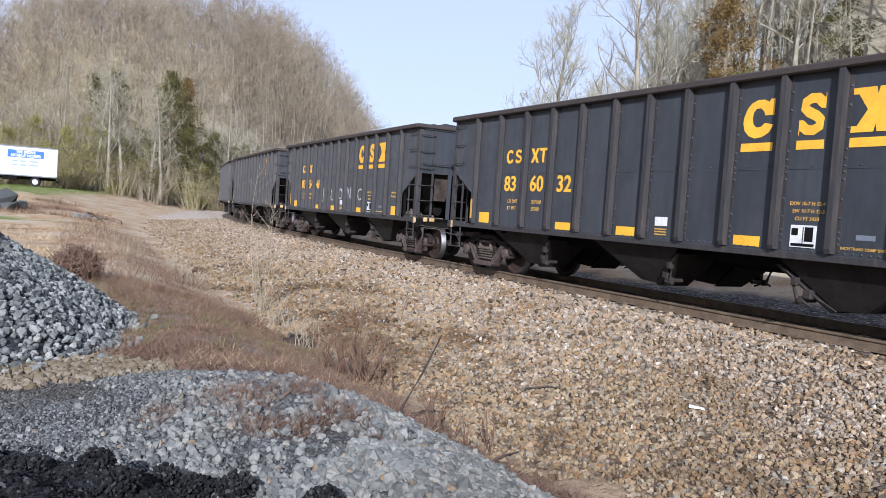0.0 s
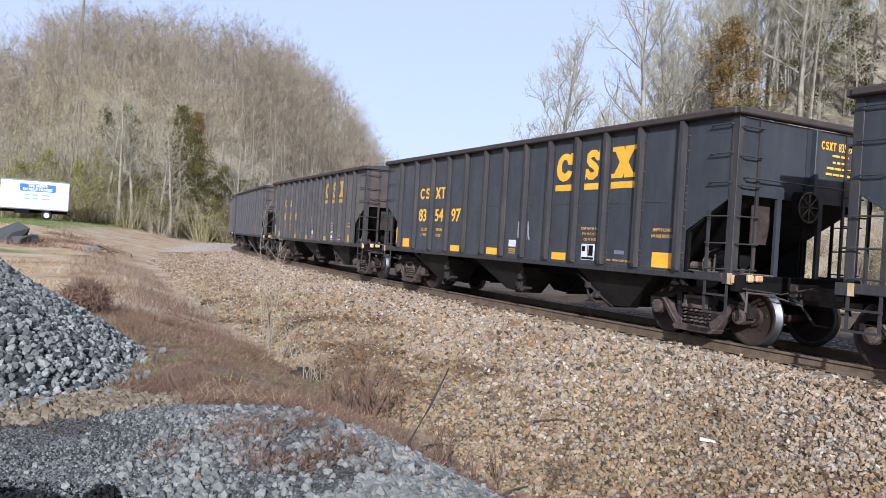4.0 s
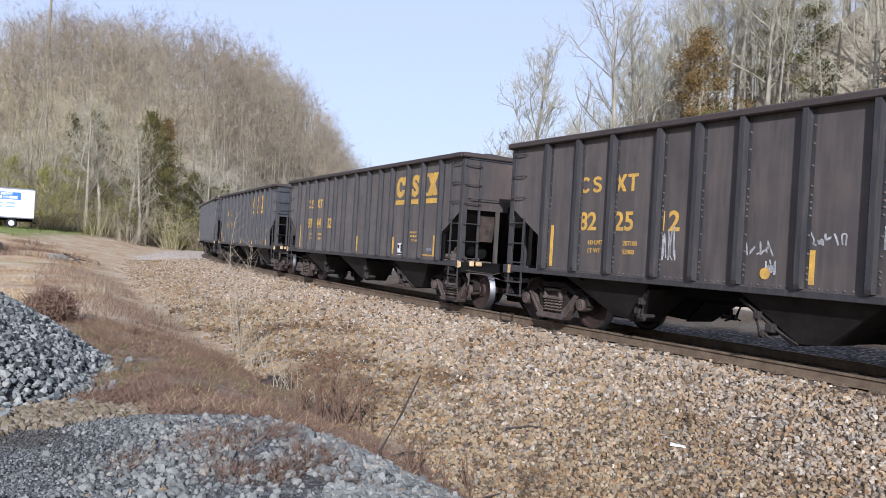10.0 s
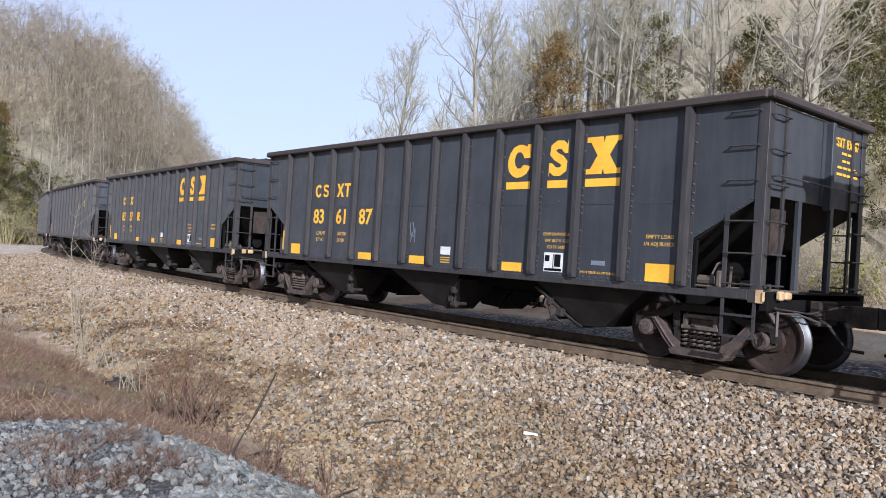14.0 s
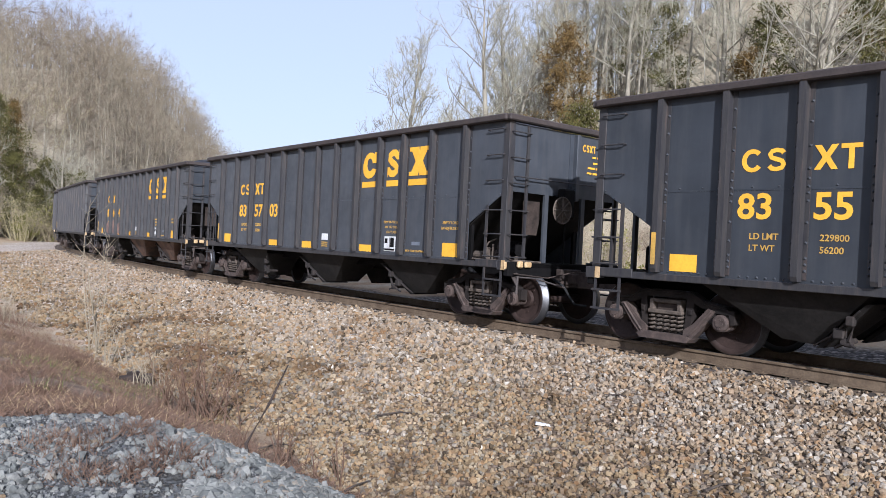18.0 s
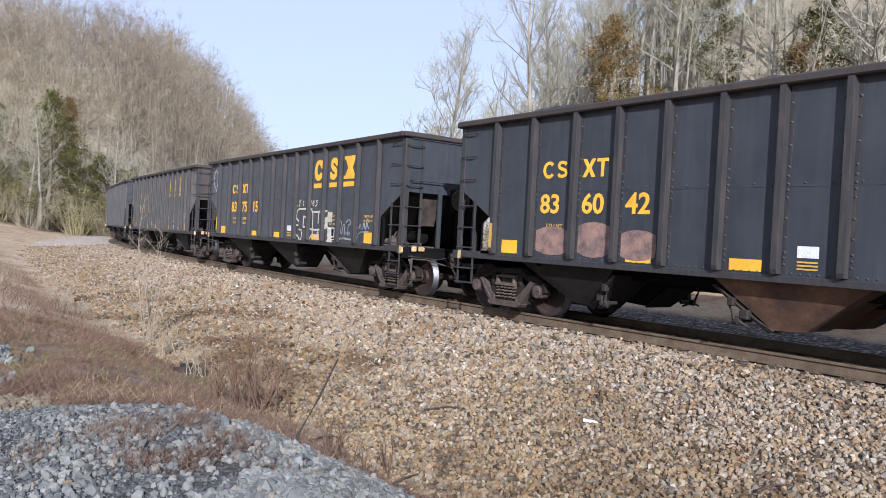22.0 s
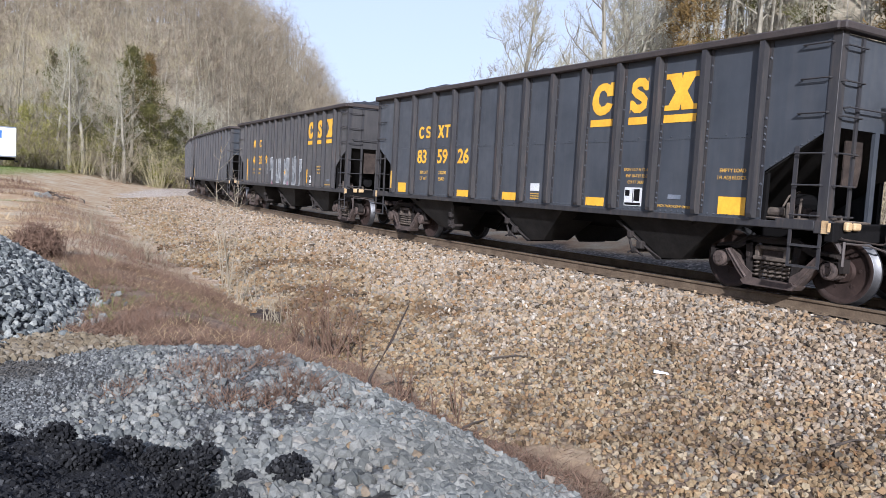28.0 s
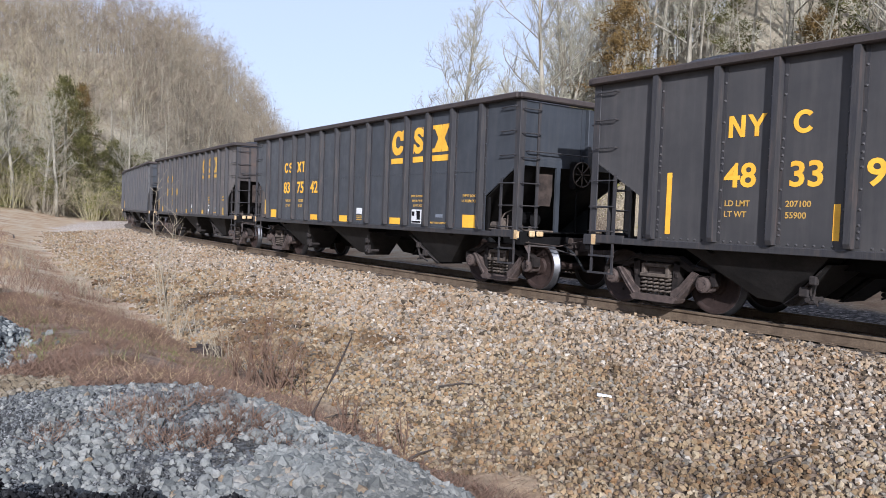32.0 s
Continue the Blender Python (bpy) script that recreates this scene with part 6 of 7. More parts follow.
def cedar_crown(seed, tall, wide, clumps=420):
    """An evergreen's crown: boughs of uneven length round the stem, each hung with small sprays, with gaps between."""
    r = np.random.RandomState(seed)
    boughs = max(16, int(clumps / 11))
    t = (np.arange(boughs) + r.rand(boughs)) / boughs
    side = r.rand() * 6.283
    a = r.rand(boughs) * 6.283
    reach = wide * 1.75 * (1.03 - t) ** 0.9 * r.uniform(0.35, 1.1, boughs) * (1 + 0.35 * np.cos(a - side)) + 0.15
    k = np.repeat(np.arange(boughs), 11)
    q = 0.15 + 0.85 * r.rand(len(k)) ** 0.7
    rad = reach[k] * q
    lift = tall * (0.05 + 0.93 * t[k]) + rad * 0.25 - 0.16 * rad * rad / wide
    c = np.stack([rad * np.cos(a[k]), rad * np.sin(a[k]), lift], 1) + r.normal(0, 0.075 * wide, (len(k), 3)) * (1, 1, 0.6)
    return sprays(r, c, 13, 0.19 * wide ** 0.5, 0.030)


def sprays(r, centres, per, size, width):
    """Small leaf blades round each centre."""
    n = len(centres) * per
    c = np.repeat(centres, per, 0) + r.normal(0, size * 0.55, (n, 3))
    d = r.normal(0, 1, (n, 3))
    d[:, 2] += 0.3
    d /= np.linalg.norm(d, axis=1)[:, None]
    e = np.cross(d, r.normal(0, 1, (n, 3)))
    e /= np.linalg.norm(e, axis=1)[:, None]
    ln, w = size * (0.6 + 0.8 * r.rand(n, 1)), width * (0.6 + 0.8 * r.rand(n, 1))
    v = np.stack([c - e * w, c + e * w, c + d * ln], 1).reshape(-1, 3)
    return v, np.arange(n * 3).reshape(-1, 3)


def joined(items):
    """Places (verts, tris, matrix 3x3, offset) end to end in one array."""
    vs, fs, n = [], [], 0
    for v, f, m, o in items:
        vs.append(v @ m.T + o)
        fs.append(f + n)
        n += len(v)
    return np.concatenate(vs), np.concatenate(fs)


def turn_z(a, s, sz=None):
    c, d = math.cos(a), math.sin(a)
    return np.array([[c * s, -d * s, 0], [d * s, c * s, 0], [0, 0, sz or s]])


def tris_of(g):
    """A Geo's faces as triangles."""
    f = []
    for q in g.f:
        f += [(q[0], q[i], q[i + 1]) for i in range(1, len(q) - 1)]
    return np.array(g.v), np.array(f)


# kinds of tree that stand singly
KINDS = []
for sd, tall, wide, th in ((11, 15, 2.5, 1.0), (12, 17, 3.0, 0.9), (13, 13, 2.7, 1.0), (14, 18, 3.4, 0.9), (15, 12, 2.4, 0.9), (16, 16, 3.8, 0.9), (17, 20, 4.0, 1.0), (18, 20, 3.6, 1.0)):
    KINDS.append((tall, bare_tree(sd, tall, wide, 24, 8, 8, fine=9, thin=0.85, first=0.2, rise=0.95) if sd == 18 else bare_tree(sd, tall, wide, 15, 6, 6, fine=5, thin=th * 0.9)))


def tree_kind(i, bark, twig):
    tall, (tr, cv, cf) = KINDS[i]
    return tall, tr.mesh("trunk", bark, True), raw_mesh("crown", cv, cf, twig)


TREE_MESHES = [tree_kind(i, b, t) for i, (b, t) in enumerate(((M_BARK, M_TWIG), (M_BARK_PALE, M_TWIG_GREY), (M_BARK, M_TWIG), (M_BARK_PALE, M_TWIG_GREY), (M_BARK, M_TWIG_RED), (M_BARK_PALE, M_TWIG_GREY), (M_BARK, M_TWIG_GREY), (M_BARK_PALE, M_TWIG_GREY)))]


def plant(x, y, kind, tall, turn, lean=0.0, label="", group=""):
    h, tm, cm = TREE_MESHES[kind]
    s = tall / h
    t = thing("tree", label or "leafless grey tree with fine bare twigs on the wooded slope", "tree", group or "bare trees")
    part("trunk", tm, None, t)
    part("crown", cm, None, t)
    t.matrix_basis = Matrix.Translation((x, y, ground_z(x, y) - 0.1)) @ Matrix.Rotation(lean, 4, "Y") @ Matrix.Rotation(turn, 4, "Z") @ Matrix.Scale(s, 4)
    return t


def cedar(x, y, tall, wide, seed, mat, label):
    t = thing("cedar", label, "tree", "evergreens")
    z = ground_z(x, y) - 0.1
    t.matrix_basis = Matrix.Translation((x, y, z))
    part("trunk", Geo().tube([(0, 0, 0), (0.05, 0, tall * 0.5), (0, 0.05, tall * 0.96)], [tall * 0.016, tall * 0.011, 0.02], 6), M_BARK, t)
    v, f = cedar_crown(seed, tall, wide, int((90 + 26 * tall) * (0.6 + 0.25 * wide)) if mat != M_LEAF else int(40 + 14 * tall))
    part("crown", raw_mesh("crown", v, f, mat), None, t)
    return t


def far_tree(seed, tall, wide, limbs=10, subs=5, twigs=10, fine=1.0):
    """A lighter tree for the far woods: round trunk and limbs, flat slivers for twigs."""
    r = np.random.RandomState(seed)
    tr = Geo()
    bend = r.normal(0, 0.07, 2)
    spine = lambda t: np.array([bend[0] * tall * t * t, bend[1] * tall * t * t, tall * 0.92 * t])
    tr.tube([spine(0) - (0, 0, 0.5), spine(0.35), spine(0.7), spine(1.0)], [tall * 0.0095, tall * 0.007, tall * 0.004, 0.03], 4, cap=False)
    v = []

    def sliver(a, b, w):
        d = b - a
        e = np.cross(d, r.normal(0, 1, 3))
        e *= w * fine / (np.linalg.norm(e) + 1e-6)
        v.extend((a - e, a + e, b))

    for i in range(limbs):
        t = 0.04 + 0.96 * (i + r.rand()) / limbs
        o, a = spine(t), i * 2.4 + r.uniform(-0.6, 0.6)
        reach = wide * (0.45 + 0.65 * math.sin(math.pi * min(1.0, 0.25 + 0.8 * (1 - t)))) * r.uniform(0.75, 1.2)
        d = np.array([math.cos(a), math.sin(a), 0.30 + 1.0 * t])
        d /= np.linalg.norm(d)
        tip = o + d * reach
        sliver(o, tip, 0.035)
        for k in range(subs):
            q = o + (tip - o) * r.uniform(0.25, 1.0)
            d2 = d + r.normal(0, 0.55, 3) + (0, 0, 0.20)
            d2 /= np.linalg.norm(d2)
            tip2 = q + d2 * reach * r.uniform(0.35, 0.6)
            sliver(q, tip2, 0.022)
            for j in range(twigs):
                q3 = q + (tip2 - q) * r.uniform(0.15, 1.0)
                d3 = d2 + r.normal(0, 0.75, 3)
                d3 /= np.linalg.norm(d3)
                sliver(q3, q3 + d3 * r.uniform(0.4, 1.05), 0.018)
    v = np.array(v)
    return tris_of(tr), (v, np.arange(len(v)).reshape(-1, 3))


def forests():
    """The far woods on both hills, each one mass."""
    rnd = random.Random(21)
    small = [far_tree(100 + sd, rnd.uniform(10, 15), rnd.uniform(3.2, 4.8), 12, 6, 10, 0.64) for sd in range(12)]
    slim = [far_tree(140 + sd, rnd.uniform(11, 15), rnd.uniform(2.8, 4.2), 11, 6, 9, 0.6) for sd in range(8)]
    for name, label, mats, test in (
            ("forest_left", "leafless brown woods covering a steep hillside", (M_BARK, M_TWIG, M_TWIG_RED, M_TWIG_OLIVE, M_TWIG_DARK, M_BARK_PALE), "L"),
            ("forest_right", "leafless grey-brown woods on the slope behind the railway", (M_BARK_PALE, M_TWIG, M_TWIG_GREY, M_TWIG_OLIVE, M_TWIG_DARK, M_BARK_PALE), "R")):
        r = np.random.RandomState(7 if test == "L" else 8)
        if test == "L":
            yaw, d = np.radians(r.uniform(2, 40, 4600)), np.sqrt(r.uniform(90 ** 2, 300 ** 2, 4600))
        else:
            yaw, d = np.radians(r.uniform(-50, 3, 5200)), np.sqrt(r.uniform(26 ** 2, 210 ** 2, 5200))
        x, y = -d * np.sin(yaw), d * np.cos(yaw)
        z, s, u, ld, rd = ground_at(x, y)
        if test == "L":
            ok = (u > 14) & (ld > 3) & (ld < 146)
            ok &= r.rand(4600) < np.where(np.degrees(yaw) < 15, 1.0, np.where(ld > 85, 0.9, 0.78))
        else:
            ok = (u < -13) & (rd > 4) & (rd < 95)
            ok |= (u < -20) & (d > 120) & (np.degrees(yaw) < -3.2) & (rd < 4)
        idx = np.where(ok)[0][: (1640 if test == "L" else 430)]
        groups = {k: [] for k in range(6)}
        for i in idx:
            (tv, tf), (cv, cf) = rnd.choice(small if test == "L" else slim)
            sc = rnd.uniform(0.75, 1.2)
            m, o = turn_z(rnd.uniform(0, 6.28), sc), np.array([x[i], y[i], z[i] - 0.3])
            groups[rnd.choice((0, 0, 0, 5) if test == "L" else (0, 0, 0, 0, 0, 5))].append((tv, tf, m, o))
            low = test == "L" and ld[i] + 14 * (vnoise(x[i], y[i], 15) - 0.5) < 36 and math.degrees(yaw[i]) > 13
            groups[rnd.choice((1, 3, 3, 4, 4) if low else (1, 2, 2, 4, 4) if test == "L" else (1, 2, 2, 2))].append((cv, cf, m, o))
        wood = thing(name, label, "forest")
        tagged(wood, kind="stuff")
        for g, nm in ((0, "trunk_mass"), (5, "trunk_mass"), (1, "branch_mass"), (2, "branch_mass"), (3, "branch_mass"), (4, "branch_mass")):
            if groups[g]:
                part(nm, raw_mesh(nm, *joined(groups[g]), mats[g]), None, wood)


forests()


def at(yaw, r):
    return -r * math.sin(radians(yaw)), r * math.cos(radians(yaw))


def edge_trees():
    """Trees at the foot of the hills, one by one."""
    rnd = random.Random(4)
    for i in range(34):
        x, y = at(14.5 + i * 0.72 + rnd.uniform(-0.4, 0.4), rnd.uniform(91, 101))
        plant(x, y, rnd.choice((0, 1, 2, 3, 4, 2)), rnd.uniform(7.5, 13.5), rnd.uniform(0, 6.28), rnd.uniform(-0.05, 0.05))
    for i in range(20):
        x, y = at(9.5 + i * 0.36 + rnd.uniform(-0.15, 0.15), rnd.uniform(112, 150) if i < 8 else rnd.uniform(98, 122))
        plant(x, y, rnd.choice((0, 1, 2, 4, 5, 6)), rnd.uniform(8, 13), rnd.uniform(0, 6.28), rnd.uniform(-0.05, 0.05))
    x, y = at(20.9, 89)
    plant(x, y, 3, 13.5, 1.0, 0.0, "tall pale-barked leafless tree at the foot of the hill")
    for yaw, d, tall in ((20.1, 86, 14), (22.7, 88, 15.5), (23.5, 87, 16), (24.3, 90, 15), (16.0, 93, 9)):
        x, y = at(yaw, d)
        plant(x, y, 3, tall, yaw * 2.1)
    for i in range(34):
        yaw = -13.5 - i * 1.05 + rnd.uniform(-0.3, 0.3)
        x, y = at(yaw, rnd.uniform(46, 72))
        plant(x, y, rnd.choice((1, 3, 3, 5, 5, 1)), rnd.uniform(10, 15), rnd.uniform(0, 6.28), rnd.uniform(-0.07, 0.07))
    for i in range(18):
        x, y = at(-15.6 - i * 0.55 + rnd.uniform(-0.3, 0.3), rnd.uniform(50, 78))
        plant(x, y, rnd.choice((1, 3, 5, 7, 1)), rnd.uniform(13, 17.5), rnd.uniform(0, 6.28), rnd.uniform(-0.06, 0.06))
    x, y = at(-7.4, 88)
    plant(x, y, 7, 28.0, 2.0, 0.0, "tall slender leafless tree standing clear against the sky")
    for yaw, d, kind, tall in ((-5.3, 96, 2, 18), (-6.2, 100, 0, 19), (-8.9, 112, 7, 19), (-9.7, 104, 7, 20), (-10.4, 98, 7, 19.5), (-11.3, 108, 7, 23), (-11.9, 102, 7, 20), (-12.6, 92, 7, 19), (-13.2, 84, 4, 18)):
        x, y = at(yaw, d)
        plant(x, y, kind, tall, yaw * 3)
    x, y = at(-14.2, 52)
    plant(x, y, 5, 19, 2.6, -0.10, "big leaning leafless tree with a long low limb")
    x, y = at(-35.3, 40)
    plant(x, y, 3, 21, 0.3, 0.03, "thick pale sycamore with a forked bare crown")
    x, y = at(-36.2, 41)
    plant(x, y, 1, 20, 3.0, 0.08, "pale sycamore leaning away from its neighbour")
    for yaw, r, tall, wide, mat, sd in (
            (19.7, 90, 14.5, 4.2, M_CEDAR, 1), (18.6, 91, 9.0, 3.0, M_CEDAR, 2), (18.7, 95, 15.0, 2.8, M_CEDAR_BRONZE, 3), (23.2, 98, 14, 3.2, M_CEDAR, 26), (15.3, 104, 8.0, 2.4, M_CEDAR, 4), (16.2, 97, 7.5, 2.2, M_CEDAR_BRONZE, 5), (13.9, 112, 7, 2.6, M_CEDAR, 15), (14.7, 100, 8, 3.2, M_CEDAR, 17), (15.4, 95, 6.5, 3.0, M_CEDAR, 18), (16.4, 92, 4.0, 2.4, M_CEDAR, 27), (13.4, 118, 6, 3.0, M_CEDAR, 19), (17.9, 88, 2.6, 1.3, M_LEAF, 20), (22.3, 91, 6.0, 3.0, M_LEAF, 21), (24.0, 90, 7.0, 3.4, M_LEAF, 22), (26.1, 91, 6.5, 3.4, M_LEAF, 23), (28.0, 92, 7.5, 3.4, M_LEAF, 24), (29.6, 92, 6.0, 3.2, M_LEAF, 25), (25.0, 93, 8.0, 2.6, M_LEAF, 28), (21.0, 92, 6.0, 2.4, M_LEAF, 29), (24.6, 112, 13, 3.2, M_CEDAR, 16), (16.7, 94, 9.0, 3.2, M_CEDAR, 31), (15.9, 97, 8.0, 3.0, M_CEDAR, 32),
            (-19.3, 50, 11.5, 3.5, M_CEDAR_BRONZE, 6), (-20.4, 48, 7.0, 3.4, M_CEDAR, 7), (-18.0, 48, 6.5, 2.6, M_CEDAR, 30), (-26.5, 54, 8.0, 2.4, M_CEDAR, 8), (-31.8, 46, 7.5, 2.4, M_CEDAR_BRONZE, 9), (-33.2, 48, 9.0, 2.6, M_CEDAR, 10), (-39.2, 46, 9.5, 3.4, M_CEDAR, 11), (-40.8, 52, 12, 3.2, M_CEDAR_BRONZE, 12), (-24.5, 60, 8, 2.4, M_CEDAR, 13), (-42, 40, 11, 3.0, M_CEDAR, 14)):
        x, y = at(yaw, r)
        cedar(x, y, tall, wide, sd, mat, "dark green cedar among bare trees" if mat == M_CEDAR else "yellow-green spring bush below the bare woods" if mat == M_LEAF else "bronze-green cedar among bare trees")


edge_trees()


def bushes():
    """Thickets of pale twigs and yellow-green buds along the foot of the woods."""
    rnd = random.Random(12)
    r = np.random.RandomState(12)
    for i in range(118):
        left, dark = i < 80, 58 <= i < 66
        yaw = rnd.uniform(15.2, 17.3) if dark else rnd.uniform(13.0, 34) if left else rnd.uniform(-46, -12)
        x, y = at(yaw, rnd.uniform(86, 97) if left else rnd.uniform(29, 46))
        tall = rnd.uniform(2.5, 7.5) * (1.0 if yaw > 17 else 0.7) if left else rnd.uniform(1.5, 4.2)
        green = rnd.random() < (0.6 if 21 < yaw < 29 else 0.25)
        t = thing("thicket", "thicket with yellow-green buds below the woods" if green else "tangled leafless thicket below the woods", "bush", "thickets")
        t.matrix_basis = Matrix.Translation((x, y, ground_z(x, y) - 0.05))
        v = []
        for k in range(60 if left else 110):
            a, rad = r.uniform(0, 6.28), r.uniform(0, 1) ** 0.6 * tall * 0.42
            o = np.array([rad * math.cos(a) * 0.6, rad * math.sin(a) * 0.6, 0])
            d = np.array([math.cos(a) * 0.4, math.sin(a) * 0.4, 1.0]) + r.normal(0, 0.25, 3)
            tip = o + d / np.linalg.norm(d) * tall * r.uniform(0.5, 1.05)
            e = np.cross(tip - o, r.normal(0, 1, 3))
            e *= (0.024 if left else 0.011) / np.linalg.norm(e)
            v += [o - e, o + e, tip]
            for j in range(9):
                q = o + (tip - o) * r.uniform(0.3, 1)
                q2 = q + r.normal(0, 0.22, 3) * tall * 0.6 + (0, 0, 0.15)
                e = np.cross(q2 - q, r.normal(0, 1, 3))
                e *= (0.012 if left else 0.006) / (np.linalg.norm(e) + 1e-6)
                v += [q - e, q + e, q2]
        v = np.array(v)
        tagged(part("stem_tangle", raw_mesh("stem_tangle", v, np.arange(len(v)).reshape(-1, 3), M_TWIG_DARK if dark else rnd.choice((M_TWIG, M_TWIG_RED, M_TWIG_OLIVE, M_TWIG_DARK, M_BARK))), None, t), kind="stuff")
        if green:
            c = np.stack([r.normal(0, tall * 0.28, 160), r.normal(0, tall * 0.28, 160), np.abs(r.normal(tall * 0.5, tall * 0.26, 160))], 1)
            lv, lf = sprays(r, c, 5, 0.16, 0.05)
            tagged(part("bud_mass", raw_mesh("bud_mass", lv, lf, M_LEAF), None, t), kind="stuff")


bushes()

# ---- the parked box truck ----
def box_truck():
    t = thing("box_truck", "white box truck with a blue sign parked on the grass", "truck")
    L, W, H0, H1 = 5.5, 2.4, 0.95, 3.55
    part("cargo_box", Geo().box(-L / 2, L / 2, -W / 2, W / 2, H0, H1, 0.05), M_TRUCKWHITE, t)
    part("roof_rail", Geo().box(-L / 2 - 0.01, L / 2 + 0.01, -W / 2 - 0.012, -W / 2 + 0.05, H1 - 0.11, H1 + 0.01, 0.01), M_GREYBAR, t)
    part("bottom_rail", Geo().box(-L / 2, L / 2, -W / 2 - 0.012, -W / 2 + 0.05, H0 - 0.06, H0 + 0.03), M_GREYBAR, t)
    cab = Geo().prism([(-L / 2 - 0.1, 0.75), (-L / 2 - 0.1, 2.35), (-L / 2 - 1.0, 2.35), (-L / 2 - 1.55, 1.65), (-L / 2 - 2.2, 1.45), (-L / 2 - 2.3, 0.75)], -1.0, 1.0, "y")
    c = part("cab", cab, M_TRUCKWHITE, t, "white truck cab")
    part("side_window", Geo().prism([(-L / 2 - 0.25, 1.6), (-L / 2 - 0.25, 2.2), (-L / 2 - 0.95, 2.2), (-L / 2 - 1.3, 1.62)], -1.01, -0.99, "y"), M_GLASS_DARK, c)
    part("chassis", Geo().box(-L / 2 - 2.0, L / 2 - 0.1, -0.45, 0.45, 0.6, 0.86).box(L / 2 - 0.1, L / 2 + 0.15, -1.1, 1.1, 0.45, 0.6), M_UNDER, t)
    part("fuel_tank", Geo().box(-1.6, -0.4, -1.1, -0.6, 0.5, 0.88, 0.05), M_UNDER, t)
    for x in (L / 2 - 1.75, -L / 2 - 1.3):
        for y in (-1.0, 1.0):
            w = part("wheel", Geo().lathe([(0.2, y - 0.15), (0.40, y - 0.14), (0.43, y - 0.1), (0.43, y + 0.1), (0.40, y + 0.14), (0.2, y + 0.15)], 20, "y", (x, 0, 0.43)), M_RUBBER, t)
            part("rim", Geo().lathe([(0.03, y - 0.16 if y < 0 else y + 0.16), (0.23, y - 0.155 if y < 0 else y + 0.155), (0.24, y)], 16, "y", (x, 0, 0.43)), M_TRUCKWHITE, w, "white steel rim")
    m = Matrix(((1, 0, 0, 0), (0, 0, -1, 0), (0, 1, 0, 0), (0, 0, 0, 1)))
    sg = part("sign", Geo().box(-1.25, 1.65, -W / 2 - 0.012, -W / 2, 2.52, 3.2), M_BLUE, t, "blue sign panel with white lettering")
    for body, z in (("WE MOVE", 2.91), ("MOBILE HOMES", 2.6)):
        me = text_mesh(body, 0.34, M_TRUCKWHITE, 0.02)
        w = max(v.co.x for v in me.vertices)
        o = part("lettering", me, None, sg)
        o.matrix_basis = Matrix.Translation((0.2 - w / 2, -W / 2 - 0.016, z)) @ m
    for z in (2.12, 1.78):
        for k, (x, w) in enumerate(((-0.65, 0.5), (0.0, 0.5), (0.85, 0.75))):
            part("lettering", Geo().box(x - w / 2, x + w / 2, -W / 2 - 0.01, -W / 2, z + 0.02, z + 0.17), M_SIGNBAR, t)
    x, y = -38.3, 70.2
    t.matrix_basis = Matrix.Translation((x, y, ground_z(x, y))) @ Matrix.Rotation(radians(26), 4, "Z")
    return t


box_truck()

# ---- loose stone, brush and litter ----
PHI = (1 + 5 ** 0.5) / 2
ICO_V = np.array([(-1, PHI, 0), (1, PHI, 0), (-1, -PHI, 0), (1, -PHI, 0), (0, -1, PHI), (0, 1, PHI), (0, -1, -PHI), (0, 1, -PHI), (PHI, 0, -1), (PHI, 0, 1), (-PHI, 0, -1), (-PHI, 0, 1)]) / 1.902
ICO_F = np.array([(0, 11, 5), (0, 5, 1), (0, 1, 7), (0, 7, 10), (0, 10, 11), (1, 5, 9), (5, 11, 4), (11, 10, 2), (10, 7, 6), (7, 1, 8), (3, 9, 4), (3, 4, 2), (3, 2, 6), (3, 6, 8), (3, 8, 9), (4, 9, 5), (2, 4, 11), (6, 2, 10), (8, 6, 7), (9, 8, 1)])


BLOCK_V = np.array([(0.92 * math.cos(k * math.pi / 2 + (k // 4) * math.pi / 4), 0.92 * math.sin(k * math.pi / 2 + (k // 4) * math.pi / 4), (-0.52, 0.52)[k // 4]) for k in range(8)])
BLOCK_F = np.array([(0, 2, 1), (0, 3, 2), (4, 5, 6), (4, 6, 7)] + [f for k in range(4) for f in ((k, (k + 1) % 4, 4 + k), ((k + 1) % 4, 4 + (k + 1) % 4, 4 + k))])


def stones(r, pos, size, plain=False):
    """Rough stones, each its own shape and turn; plain ones have eight corners."""
    n = len(pos)
    base, faces = (BLOCK_V, BLOCK_F) if plain else (ICO_V, ICO_F)
    k = len(base)
    v = (base[None] * r.uniform(0.74, 1.2, (n, k, 1)) + r.uniform(-1, 1, (n, k, 3)) * (0.13 if plain else 0.10)) * r.uniform(0.72, 1.25, (n, 1, 3)) * (1, 1, 0.85)
    q = r.normal(0, 1, (n, 4))
    q /= np.linalg.norm(q, axis=1)[:, None]
    w, x, y, z = q.T
    m = np.stack([1 - 2 * (y * y + z * z), 2 * (x * y - z * w), 2 * (x * z + y * w), 2 * (x * y + z * w), 1 - 2 * (x * x + z * z), 2 * (y * z - x * w), 2 * (x * z - y * w), 2 * (y * z + x * w), 1 - 2 * (x * x + y * y)], 1).reshape(n, 3, 3)
    v = np.einsum("nij,nkj->nki", m, v) * size[:, None, None] + pos[:, None]
    f = faces[None] + (np.arange(n) * k)[:, None, None]
    return v.reshape(-1, 3), f.reshape(-1, 3)


